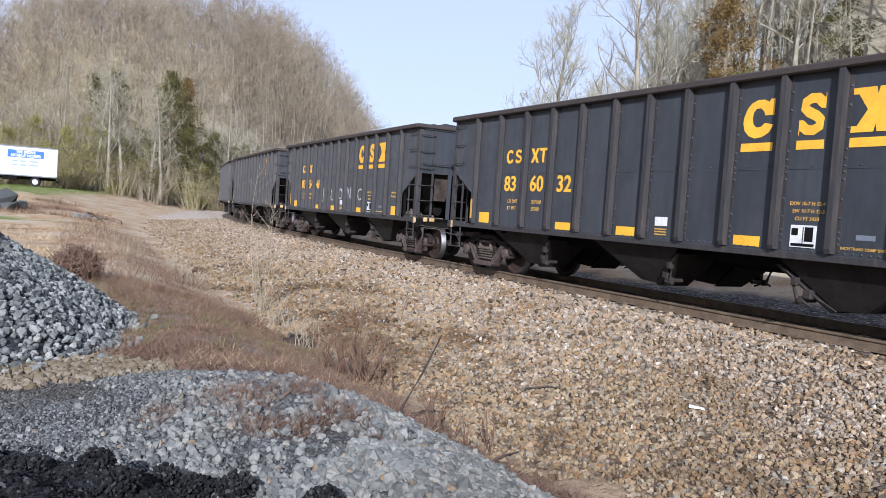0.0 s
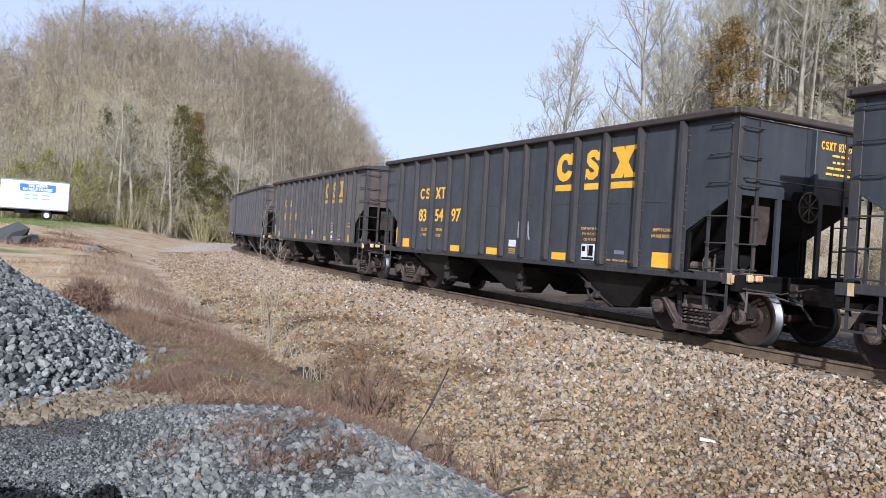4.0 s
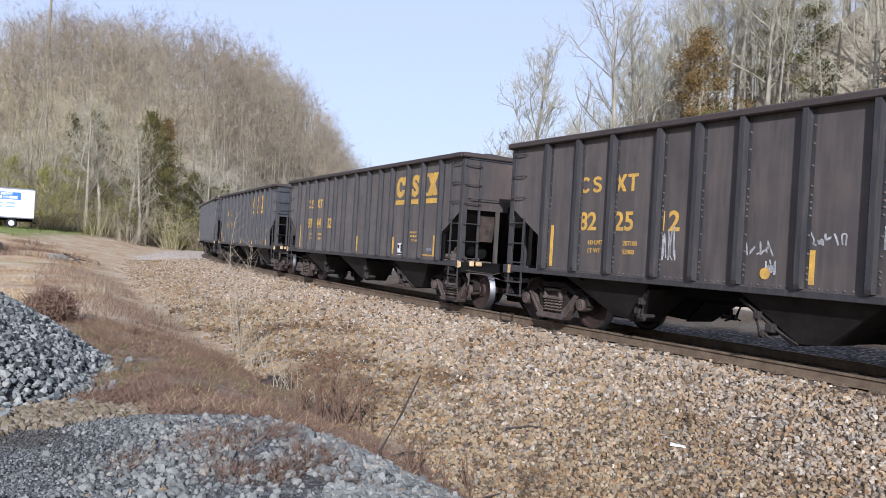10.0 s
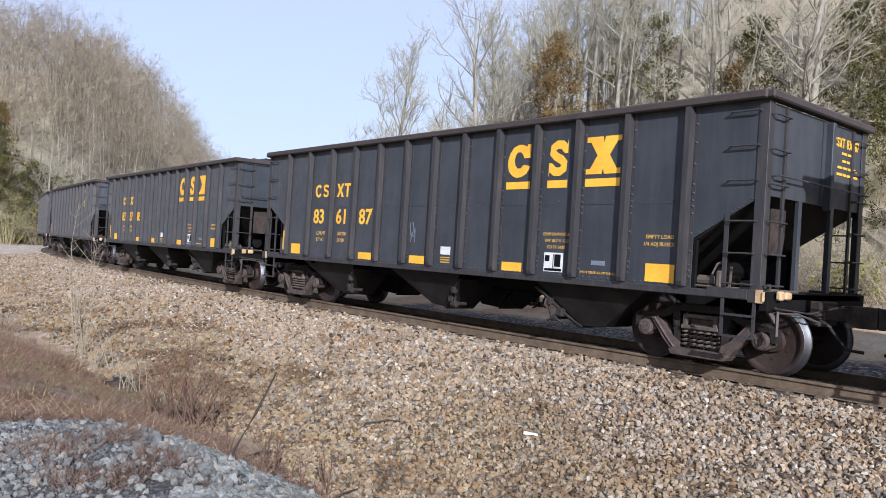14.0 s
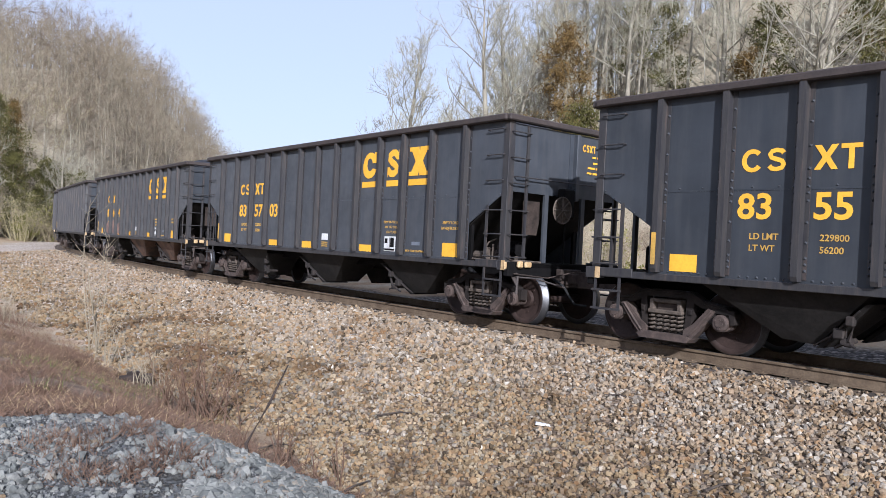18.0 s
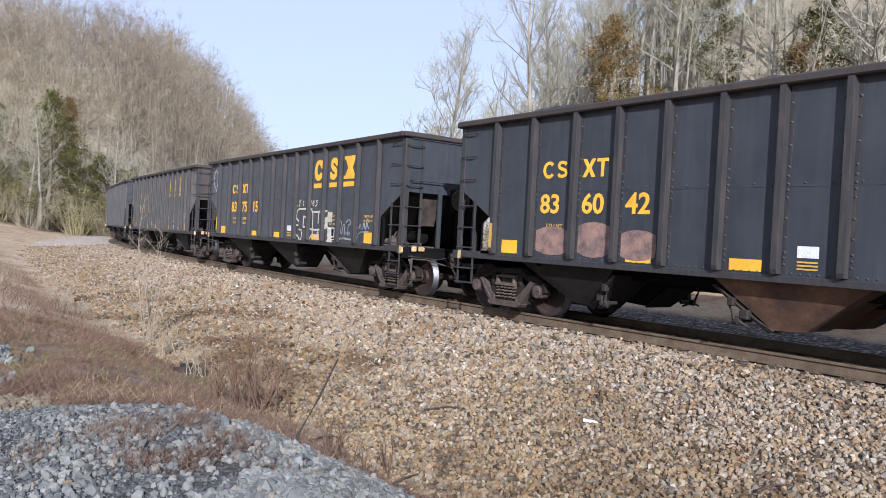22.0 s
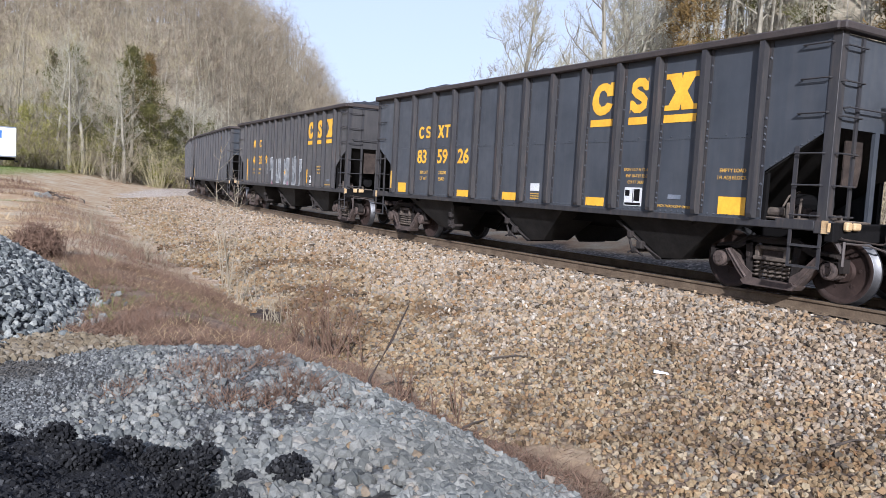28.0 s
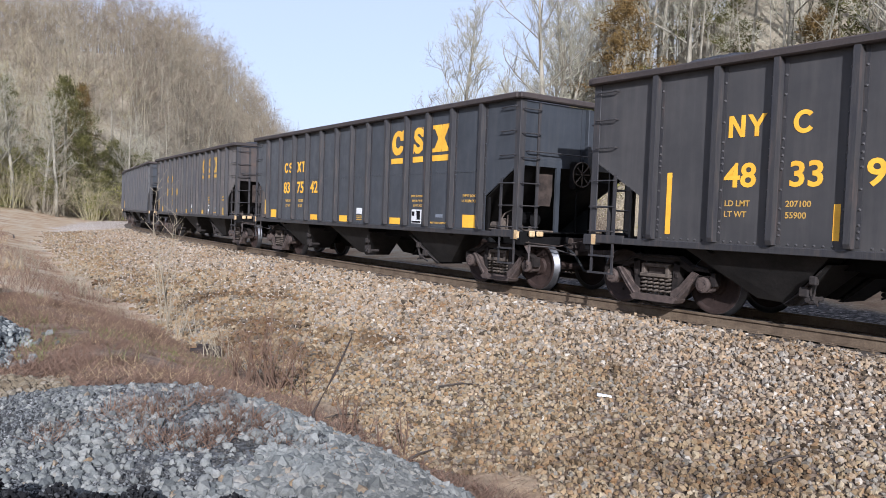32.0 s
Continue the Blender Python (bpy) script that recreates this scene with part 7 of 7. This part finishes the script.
def strew(r, x, y, size, sink=0.25):
    z = ground_at(x, y)[0]
    return np.stack([x, y, z + size * (0.55 - sink)], 1)


def stone_field(name, label, category, r, x, y, size, mat, singles=300, group="", sink=0.25, plain=False):
    """A bed of stones: those nearest the road one by one, the rest joined."""
    t = thing(name, label, category, group)
    pos = strew(r, x, y, size, sink)
    near = np.argsort(np.hypot(x, y) - size * 40)[:singles]
    shapes = []
    for k in range(10):
        v, f = stones(r, np.zeros((1, 3)), np.ones(1))
        shapes.append(raw_mesh("stone", v, f, mat))
    for i in near:
        o = part("stone", shapes[int(r.randint(10))], None, t)
        o.matrix_basis = Matrix.Translation(pos[i]) @ Euler(r.uniform(0, 6.28, 3)).to_matrix().to_4x4() @ Matrix.Scale(float(size[i]), 4)
    rest = np.setdiff1d(np.arange(len(x)), near)
    tagged(part("stone_bed", raw_mesh("stone_bed", *stones(r, pos[rest], size[rest], plain), mat), None, t), kind="stuff")
    return t


def lay_stones():
    r = np.random.RandomState(31)
    # ballast: on the crown and the slope towards the road
    n = 205000
    s, u = r.uniform(-34, 19, n), r.uniform(0.95, 7.0, n) * np.where(r.rand(n) < 0.06, -0.9, 1)
    h = np.interp(s, TS, t_head)
    x = np.interp(s, TS, TX) + u * np.sin(h)
    y = np.interp(s, TS, TY) - u * np.cos(h)
    d = np.hypot(x, y)
    keep = (r.rand(n) < np.clip(1.0 * (8.5 / d) ** 1.5, 0.04, 1)) & (np.abs(np.degrees(np.arctan2(-x, y)) + 6) < 42)
    keep &= covers(x, y, s, u, np.full(n, -50.0), np.full(n, -50.0))[0] > 0.45
    keep &= (u > 1.35) | (r.rand(n) < 0.3)
    x, y, d, u = x[keep], y[keep], d[keep], u[keep]
    size = (0.017 + 0.024 * r.rand(len(x)) ** 1.5) * np.clip(d / 9.5, 0.95, 1.4)
    up = u + 2.2 * (vnoise(x, y, 1.7) - 0.5) + 1.2 * r.normal(0, 0.5, len(x)) < 4.1
    stone_field("ballast_bed", "crushed tan ballast stone on the slope below the track", "ballast", r, x[~up], y[~up], size[~up], M_ST_BALLAST, group="ballast", sink=0.12, plain=True)
    stone_field("ballast_bed", "pale grey and tan ballast stone along the track", "ballast", r, x[up], y[up], size[up], M_ST_PALE, group="ballast", sink=0.12, plain=True)
    # grey gravel of the low mound
    n = 60000
    x, y = r.uniform(-4.6, 3.5, n), r.uniform(3.0, 8.6, n)
    s, u = along(x, y)
    c = covers(x, y, s, u, np.full(n, -50.0), np.full(n, -50.0))
    worn = vnoise(x, y, 0.8) + 0.35 * vnoise(x, y, 0.25)
    keep = (c[2] * (1 - c[5]) > 0.45) & ((worn < 0.80) | (r.rand(n) < 0.15)) & (r.rand(n) < np.clip(0.45 + 0.4 * (x + 1.6), 0.12, 1.0))
    x, y = x[keep][:16500], y[keep][:16500]
    stone_field("gravel_mound", "low mound of pale grey crushed gravel", "gravel", r, x, y, (0.020 + 0.028 * r.rand(len(x)) ** 1.3) * np.clip(0.85 + 0.25 * (x + 1.5), 0.45, 1.1) * (1 + 0.4 * (r.rand(len(x)) < 0.06)), M_ST_GREY, sink=0.3)
    n = 70000
    x, y = r.uniform(-4.2, 0.4, n), r.uniform(4.2, 8.0, n)
    s, u = along(x, y)
    c = covers(x, y, s, u, np.full(n, -50.0), np.full(n, -50.0))
    keep = (c[2] * (1 - c[5]) > 0.35) & (r.rand(n) < np.clip(0.55 - 0.25 * (x + 1.2), 0.1, 0.9))
    x, y = x[keep][:20000], y[keep][:20000]
    stone_field("fine_gravel", "fine grey gravel and stone dust", "gravel", r, x, y, r.uniform(0.006, 0.015, len(x)), M_ST_FINE, 0, sink=0.3, plain=True)
    # tan stones at the pile's foot
    n = 6000
    x, y = r.uniform(-6, -1.6, n), r.uniform(4.4, 7.8, n)
    s, u = along(x, y)
    c = covers(x, y, s, u, np.full(n, -50.0), np.full(n, -50.0))
    keep = (c[3] * (1 - c[5]) * (1 - c[4]) > 0.4)
    x, y = x[keep][:2600], y[keep][:2600]
    stone_field("tan_gravel", "patch of tan and yellowish stones", "gravel", r, x, y, r.uniform(0.02, 0.05, len(x)), M_ST_TAN, 120)
    # the pile of blue-grey rock
    xs, ys = [], []
    for (px, py, pr, ph), n in zip(PILE, (10500, 8000)):
        a, q = r.uniform(0, 6.283, n), np.sqrt(r.rand(n)) * pr * 1.02
        xs.append(px + q * np.cos(a)), ys.append(py + q * np.sin(a))
        a, q = r.uniform(-2.4, 0.5, 110), pr * (1 + 0.16 * r.rand(110) ** 2)
        xs.append(px + q * np.cos(a)), ys.append(py + q * np.sin(a))
    x, y = np.concatenate(xs), np.concatenate(ys)
    # the side away from the road stays bare
    keep = (x + 6.9) * 0.6 - (y - 9.3) * 0.8 > -0.9
    x, y = x[keep], y[keep]
    stone_field("stone_pile", "heaped pile of blue-grey quarry stone", "stone pile", r, x, y, 0.023 + 0.031 * r.rand(len(x)) ** 1.3, M_ST_BLUE, 300, sink=-0.1)
    # crumbs and lumps of the asphalt heap
    n = 26000
    a, q = r.uniform(0, 6.283, n), np.sqrt(r.rand(n)) * HEAP_R * 1.02
    x, y = HEAP[0] + q * np.cos(a) / 0.85, HEAP[1] + q * np.sin(a) / 1.05
    keep = y > 2.2
    x, y = x[keep], y[keep]
    stone_field("asphalt_heap", "heap of black asphalt millings with crumbling lumps", "asphalt heap", r, x, y, 0.006 + 0.013 * r.rand(len(x)) ** 2, M_ST_BLACK, 60, plain=True)
    for k, (yaw, dist, rad) in enumerate(((8.0, 4.22, 0.125), (11.3, 4.20, 0.06), (14.6, 4.42, 0.13), (17.4, 4.46, 0.11), (19.6, 4.55, 0.09), (24.0, 4.50, 0.09), (28.0, 4.45, 0.07), (12.0, 3.9, 0.08), (15.6, 4.0, 0.13), (22.5, 4.2, 0.10), (32.0, 4.6, 0.08))):
        x, y = at(yaw, dist)
        c = r.normal(0, 1, (360, 3))
        c = c / np.linalg.norm(c, axis=1)[:, None] * rad * r.uniform(0.62, 1.02, (360, 1)) * (1, 1, 0.75)
        pos = c + (x, y, ground_z(x, y) + rad * 0.45)
        v, f = stones(r, np.concatenate([[(x, y, ground_z(x, y) + rad * 0.4)], pos]), np.concatenate([[rad * 0.6], r.uniform(0.007, 0.017, 360)]), True)
        lump = new("asphalt_lump", raw_mesh("asphalt_lump", v, f, M_ST_BLACK))
        tagged(lump, "crumbling black lump of asphalt", "asphalt lump", "asphalt lumps")


lay_stones()


def blades(r, base, tall, spread, width):
    """Thin dry stalks standing on base."""
    n = len(base)
    d = r.normal(0, spread, (n, 3))
    d[:, 2] = 1
    d /= np.linalg.norm(d, axis=1)[:, None]
    e = np.cross(d, r.normal(0, 1, (n, 3)))
    e *= width / np.linalg.norm(e, axis=1)[:, None]
    tip = base + d * (tall * r.uniform(0.4, 1.1, n))[:, None]
    return np.stack([base - e, base + e, tip], 1).reshape(-1, 3), np.arange(n * 3).reshape(-1, 3)


def lay_brush():
    r = np.random.RandomState(41)

    def patch(name, label, n, area, mat, tall, spread, width, test, cat="dry grass"):
        x, y = r.uniform(area[0], area[1], n), r.uniform(area[2], area[3], n)
        s, u = along(x, y)
        far = np.full(n, -50.0)
        keep = test(x, y, s, u, covers(x, y, s, u, far, far))
        x, y = x[keep], y[keep]
        z = ground_at(x, y)[0]
        v, f = blades(r, np.stack([x, y, z - 0.01], 1), tall * np.clip(0.3 + 1.3 * vnoise(x, y, 0.7), 0.2, 1.4), spread, width)
        return tagged(new(name, raw_mesh(name, v, f, mat)), label, cat, kind="stuff")

    inb = lambda x, y, s, u, c: (c[6] * (1 - c[2]) * (1 - c[3]) * (1 - c[4]) * (1 - c[0]) > 0.4) & (vnoise(x, y, 0.6) > 0.25)
    patch("dry_brush", "matted brown dry brush beside the ditch", 130000, (-8.5, 2.2, 5.0, 17), M_BRUSH, 0.20, 1.5, 0.0045, inb, "brush")
    patch("dry_straw", "pale dry grass among the brush", 42000, (-8.5, 1.5, 5.2, 18), M_STRAW, 0.15, 1.4, 0.004, lambda x, y, s, u, c: inb(x, y, s, u, c) & (vnoise(x, y, 1.3) > 0.42))
    patch("ditch_grass", "dry stalks along the ditch and the foot of the ballast", 34000, (-9, 4.5, 4.5, 26), M_BRUSH, 0.14, 1.3, 0.0045, lambda x, y, s, u, c: (np.abs(u - 7.2) < 0.95 + 0.5 * (vnoise(x, y, 1.0) - 0.5)) & (vnoise(x, y, 0.8) > 0.35))
    patch("mound_weeds", "low reddish weeds on the gravel", 18000, (-2.8, 0.6, 4.4, 7.2), M_BRUSH, 0.18, 1.1, 0.0035, lambda x, y, s, u, c: np.hypot((x + 1.1) / 0.85, (y - 5.55) / 0.65) < 1.9 * vnoise(x, y, 0.33) - 0.25 + 0.35 * r.rand(len(x)))
    patch("green_tufts", "green grass tufts in the brush", 4500, (-6.5, -1.5, 8.5, 15), M_GRASS, 0.2, 0.6, 0.004, lambda x, y, s, u, c: inb(x, y, s, u, c) & (vnoise(x, y, 0.9) > 0.62))
    patch("bank_straw", "tan dry grass on the dirt bank", 30000, (-34, -9, 17, 52), M_STRAW, 0.22, 0.9, 0.014, lambda x, y, s, u, c: (u > 8) & (vnoise(x, y, 2.0) > 0.52) & (c[7] < 0.4))
    patch("ditch_twigs", "fine brown bare twigs along the ditch", 11000, (-16, -3, 15, 34), M_BRUSH, 0.42, 0.6, 0.006, lambda x, y, s, u, c: (np.abs(u - 8.6) < 1.6) & (vnoise(x, y, 1.6) > 0.42), "brush")
    patch("bank_brush", "red-brown dead brush on the dirt bank", 9000, (-26, -13, 36, 50), M_BRUSH, 0.5, 0.8, 0.012, lambda x, y, s, u, c: (u > 8) & (vnoise(x, y, 3.0) > 0.62), "brush")
    patch("slope_straw", "tan dead grass and leaf litter at the foot of the wooded slope", 42000, (6, 52, 6, 62), M_TWIG, 0.28, 0.7, 0.007, lambda x, y, s, u, c: (u < -9.5) & (vnoise(x, y, 2.5) > 0.3))
    patch("slope_brush", "brown brush at the foot of the wooded slope", 30000, (6, 52, 6, 62), M_BRUSH, 0.6, 0.5, 0.007, lambda x, y, s, u, c: (u < -10.0) & (vnoise(x, y, 3.1) > 0.45), "brush")
    patch("lawn", "short green spring grass of the field", 60000, (-62, -18, 50, 92), M_GRASS, 0.13, 0.7, 0.016, lambda x, y, s, u, c: c[7] > 0.35, "grass")


lay_brush()


def bare_shrub(name, label, x, y, tall, stems, seed, mat, spread=0.5, cat="shrub", thick=0.008):
    """Many thin stems from one root, each with side twigs."""
    rnd = random.Random(seed)
    t = thing(name, label, cat)
    t.matrix_basis = Matrix.Translation((x, y, ground_z(x, y) - 0.03))
    stem, twig = Geo(), Geo()
    for i in range(stems):
        a = rnd.uniform(0, 6.28)
        p = Vector((rnd.uniform(-1, 1) * spread * 0.35, rnd.uniform(-1, 1) * spread * 0.35, 0))
        d = Vector((math.cos(a) * spread * rnd.random(), math.sin(a) * spread * rnd.random(), 1)).normalized()
        ln = tall * rnd.uniform(0.45, 1.0)
        pts = [p]
        for k in range(4):
            p = p + d * (ln / 4)
            d = (d + Vector((rnd.uniform(-0.18, 0.18), rnd.uniform(-0.18, 0.18), 0.03))).normalized()
            pts.append(p)
        stem.tube(pts, [thick, thick * 0.85, thick * 0.65, thick * 0.45, thick * 0.2], 4, cap=False)
        for j in range(rnd.randint(8, 14)):
            k = rnd.randint(1, 3)
            o = pts[k].lerp(pts[k + 1], rnd.random())
            b = rnd.uniform(0, 6.28)
            e = o + Vector((math.cos(b) * 0.7, math.sin(b) * 0.7, rnd.uniform(0.3, 0.9))) * tall * rnd.uniform(0.06, 0.2)
            m = o.lerp(e, 0.5) + Vector((0, 0, -0.01))
            twig.tube([o, m, e], [thick * 0.4, thick * 0.3, thick * 0.12], 3, cap=False)
    tagged(part("stem_tangle", stem, mat, t), kind="stuff")
    tagged(part("twig_tangle", twig, mat, t), kind="stuff")
    return t


def small_things():
    rnd = random.Random(9)
    bare_shrub("sapling", "thin leafless sapling standing by the ditch", *at(13.1, 16.0), 3.3, 7, 1, M_TWIG_RED, 0.24, thick=0.012)
    for yaw, d, tall, n, sp in ((5.9, 10.4, 1.25, 18, 0.7), (4.2, 10.2, 0.9, 16, 0.9), (7.2, 10.8, 0.9, 14, 0.9), (1.6, 8.3, 0.5, 12, 0.9), (-2.6, 7.6, 0.55, 10, 0.8), (9.6, 12.6, 0.6, 12, 0.8), (12.2, 14.6, 0.9, 10, 0.8), (19.0, 22.0, 1.1, 16, 0.9), (22.0, 24.0, 1.2, 16, 1.0), (17.6, 19.5, 0.9, 14, 0.9)):
        tagged(bare_shrub("bare_shrub", "leafless brown shrub with thin tangled stems", *at(yaw, d), tall, n, int(d * 10 + yaw), M_BRUSH if d < 12 else M_TWIG_RED, sp, thick=0.009), group="bare shrubs")
    # dense brown clump behind the stone pile
    r = np.random.RandomState(3)
    x, y = at(25.4, 16.5)
    c = r.normal(0, 1, (900, 3))
    c = c / np.linalg.norm(c, axis=1)[:, None] * (0.46 * r.rand(900, 1) ** 0.3) * (1, 1, 0.8)
    v, f = sprays(r, c + (x, y, ground_z(x, y) + 0.22), 6, 0.13, 0.008)
    tagged(new("brush_clump", raw_mesh("brush_clump", v, f, M_BRUSH)), "round dense clump of dark brown brush", "bush")
    # leaning stick, plank, litter, branches on the ballast
    x, y = at(2.4, 7.3)
    x2, y2 = at(-0.3, 7.6)
    tagged(new("leaning_stick", Geo().tube([(x + 0.04, y, min(-0.62, ground_z(x, y) - 0.02)), (x, y, -0.54), ((x + x2) / 2 + 0.01, (y + y2) / 2, -0.21), (x2, y2, 0.15)], [0.017, 0.016, 0.013, 0.007], 5).mesh("leaning_stick", M_TRUCK)), "thin dark stick leaning out of the ditch", "stick")
    x, y = at(10.3, 12.9)
    t = thing("plank", "dark broken wooden planks lying in the ditch", "plank")
    t.matrix_basis = Matrix.Translation((x, y, ground_z(x, y) + 0.10)) @ Matrix.Rotation(0.25, 4, "Z")
    part("board", Geo().box(-0.24, 0.22, -0.07, 0.07, -0.13, 0.0, 0.015), M_TRUCK, t)
    part("block", Geo().box(-0.12, 0.08, 0.075, 0.2, -0.13, 0.04, 0.02).box(0.10, 0.25, -0.18, -0.075, -0.13, 0.05, 0.02), M_TRUCK, t)
    x, y = at(-19.2, 8.95)
    z = ground_z(x, y)
    tagged(new("white_scrap", Geo().hull4([(x - 0.09, y - 0.02, z + 0.03), (x + 0.08, y - 0.05, z + 0.02), (x + 0.09, y + 0.0, z + 0.02), (x - 0.08, y + 0.03, z + 0.03)], [(x - 0.085, y - 0.02, z + 0.055), (x + 0.075, y - 0.045, z + 0.03), (x + 0.085, y, z + 0.035), (x - 0.075, y + 0.028, z + 0.06)]).mesh("white_scrap", M_WHITE)), "small white scrap of plastic on the ballast", "litter")
    for yaw, d, ln, a in ((-8.5, 9.6, 0.55, 0.1), (-32.0, 7.4, 0.45, 0.3), (-24.5, 9.8, 0.35, 2.6), (0.5, 8.9, 0.4, 0.4), (-5.5, 7.4, 0.6, 0.9), (-28, 6.6, 0.3, 0.6)):
        x, y = at(yaw, d)
        z = ground_z(x, y) + 0.035
        dx, dy = math.cos(a) * ln / 2, math.sin(a) * ln / 2
        tagged(new("fallen_branch", Geo().tube([(x - dx, y - dy, z), (x + 0.02, y + 0.03, z + 0.03), (x + dx, y + dy, z + 0.01)], [0.014, 0.011, 0.006], 5).mesh("fallen_branch", M_TIE)), "short dead branch lying on the stones", "stick", "fallen branches")
    # grey boulder and debris on the dirt bank, a pale stone on the mound
    for name, yaw, d, sz, mat, lab in (("boulder", 29.9, 44, 0.85, M_ST_BLUE, "grey boulder on the dirt bank"), ("boulder", 28.7, 45, 0.36, M_ST_BLUE, "grey boulder on the dirt bank"), ("rubble", 24.8, 42, 0.28, M_ST_GREY, "broken rubble on the dirt bank"), ("rubble", 24.0, 43, 0.2, M_ST_TAN, "broken rubble on the dirt bank"), ("rubble", 25.4, 41, 0.22, M_ST_BLUE, "broken rubble on the dirt bank"), ("pale_stone", 8.9, 6.15, 0.07, M_ST_GREY, "pale rounded stone on the gravel mound")):
        x, y = at(yaw, d)
        v, f = stones(r, np.array([(x, y, ground_z(x, y) + sz * 0.3), (x + sz * 0.5, y, ground_z(x, y) + sz * 0.15)]), np.array([sz, sz * 0.6]))
        tagged(new(name, raw_mesh(name, v, f, mat)), lab, "rock", "rocks on the bank" if d > 20 else "")
    # wood and branches thrown together on the dirt bank
    for yaw, d, ln, a, rad in ((24.3, 42, 0.9, 2.5, 0.05), (23.8, 41.2, 0.6, 0.3, 0.04), (24.7, 43.1, 0.7, 1.1, 0.06), (22.6, 42.6, 0.8, 2.0, 0.035)):
        x, y = at(yaw, d)
        z = ground_z(x, y) + 0.12
        dx, dy = math.cos(a) * ln / 2, math.sin(a) * ln / 2
        log = Geo().tube([(x - dx, y - dy, z + 0.05), (x, y, z + 0.18), (x + dx * 0.6, y + dy * 0.6, z + 0.12), (x + dx, y + dy, z + 0.16)], [rad, rad * 0.9, rad * 0.7, rad * 0.4], 6)
        log.tube([(x, y, z + 0.16), (x - dy * 0.3, y + dx * 0.3, z + 0.24), (x - dy * 0.5, y + dx * 0.6, z + 0.22)], [rad * 0.5, rad * 0.35, rad * 0.15], 5)
        tagged(new("dead_branch", log.mesh("dead_branch", M_TIE)), "dark dead branch thrown on the dirt bank", "branch", "dead branches on the bank")
    # utility pole on the hill's top
    x, y = at(26.4, 190)
    z = ground_z(x, y)
    p = thing("utility_pole", "tall thin grey pole on the hilltop", "pole")
    part("shaft", Geo().tube([(x, y, z - 1), (x, y, z + 32)], [0.30, 0.24], 8), M_BARK, p)


small_things()


# ---- what moves ----
def motions():
    """The train runs along the curve at an even speed; bogies swivel and wheels roll."""
    for k, car in enumerate(TRAIN):
        times = [i * 0.5 for i in range(65)]
        at = lambda t: START + SPEED * t - k * PITCH + SLACK[k]
        walk(car, [(t, pose_on(at(t), TRUCKS)) for t in times])
        for bog in [o for o in car.children if o.name.startswith("bogie")]:
            x = bog.location.x
            rows = []
            for t in times[::2]:
                m = pose_on(at(t), TRUCKS).inverted() @ pose_on(at(t) + x, 1.778)
                rows.append((t, pose(x, 0, 0, 0, 0, math.degrees(m.to_euler().z))))
            walk(bog, rows)
            for w in [o for o in bog.children if o.name.startswith("wheelset")]:
                p = w.location.copy()
                walk(w, [(i * 0.1, pose(p.x, p.y, p.z, 0, math.degrees(SPEED * i * 0.1 / 0.457), 0)) for i in range(321)])


motions()
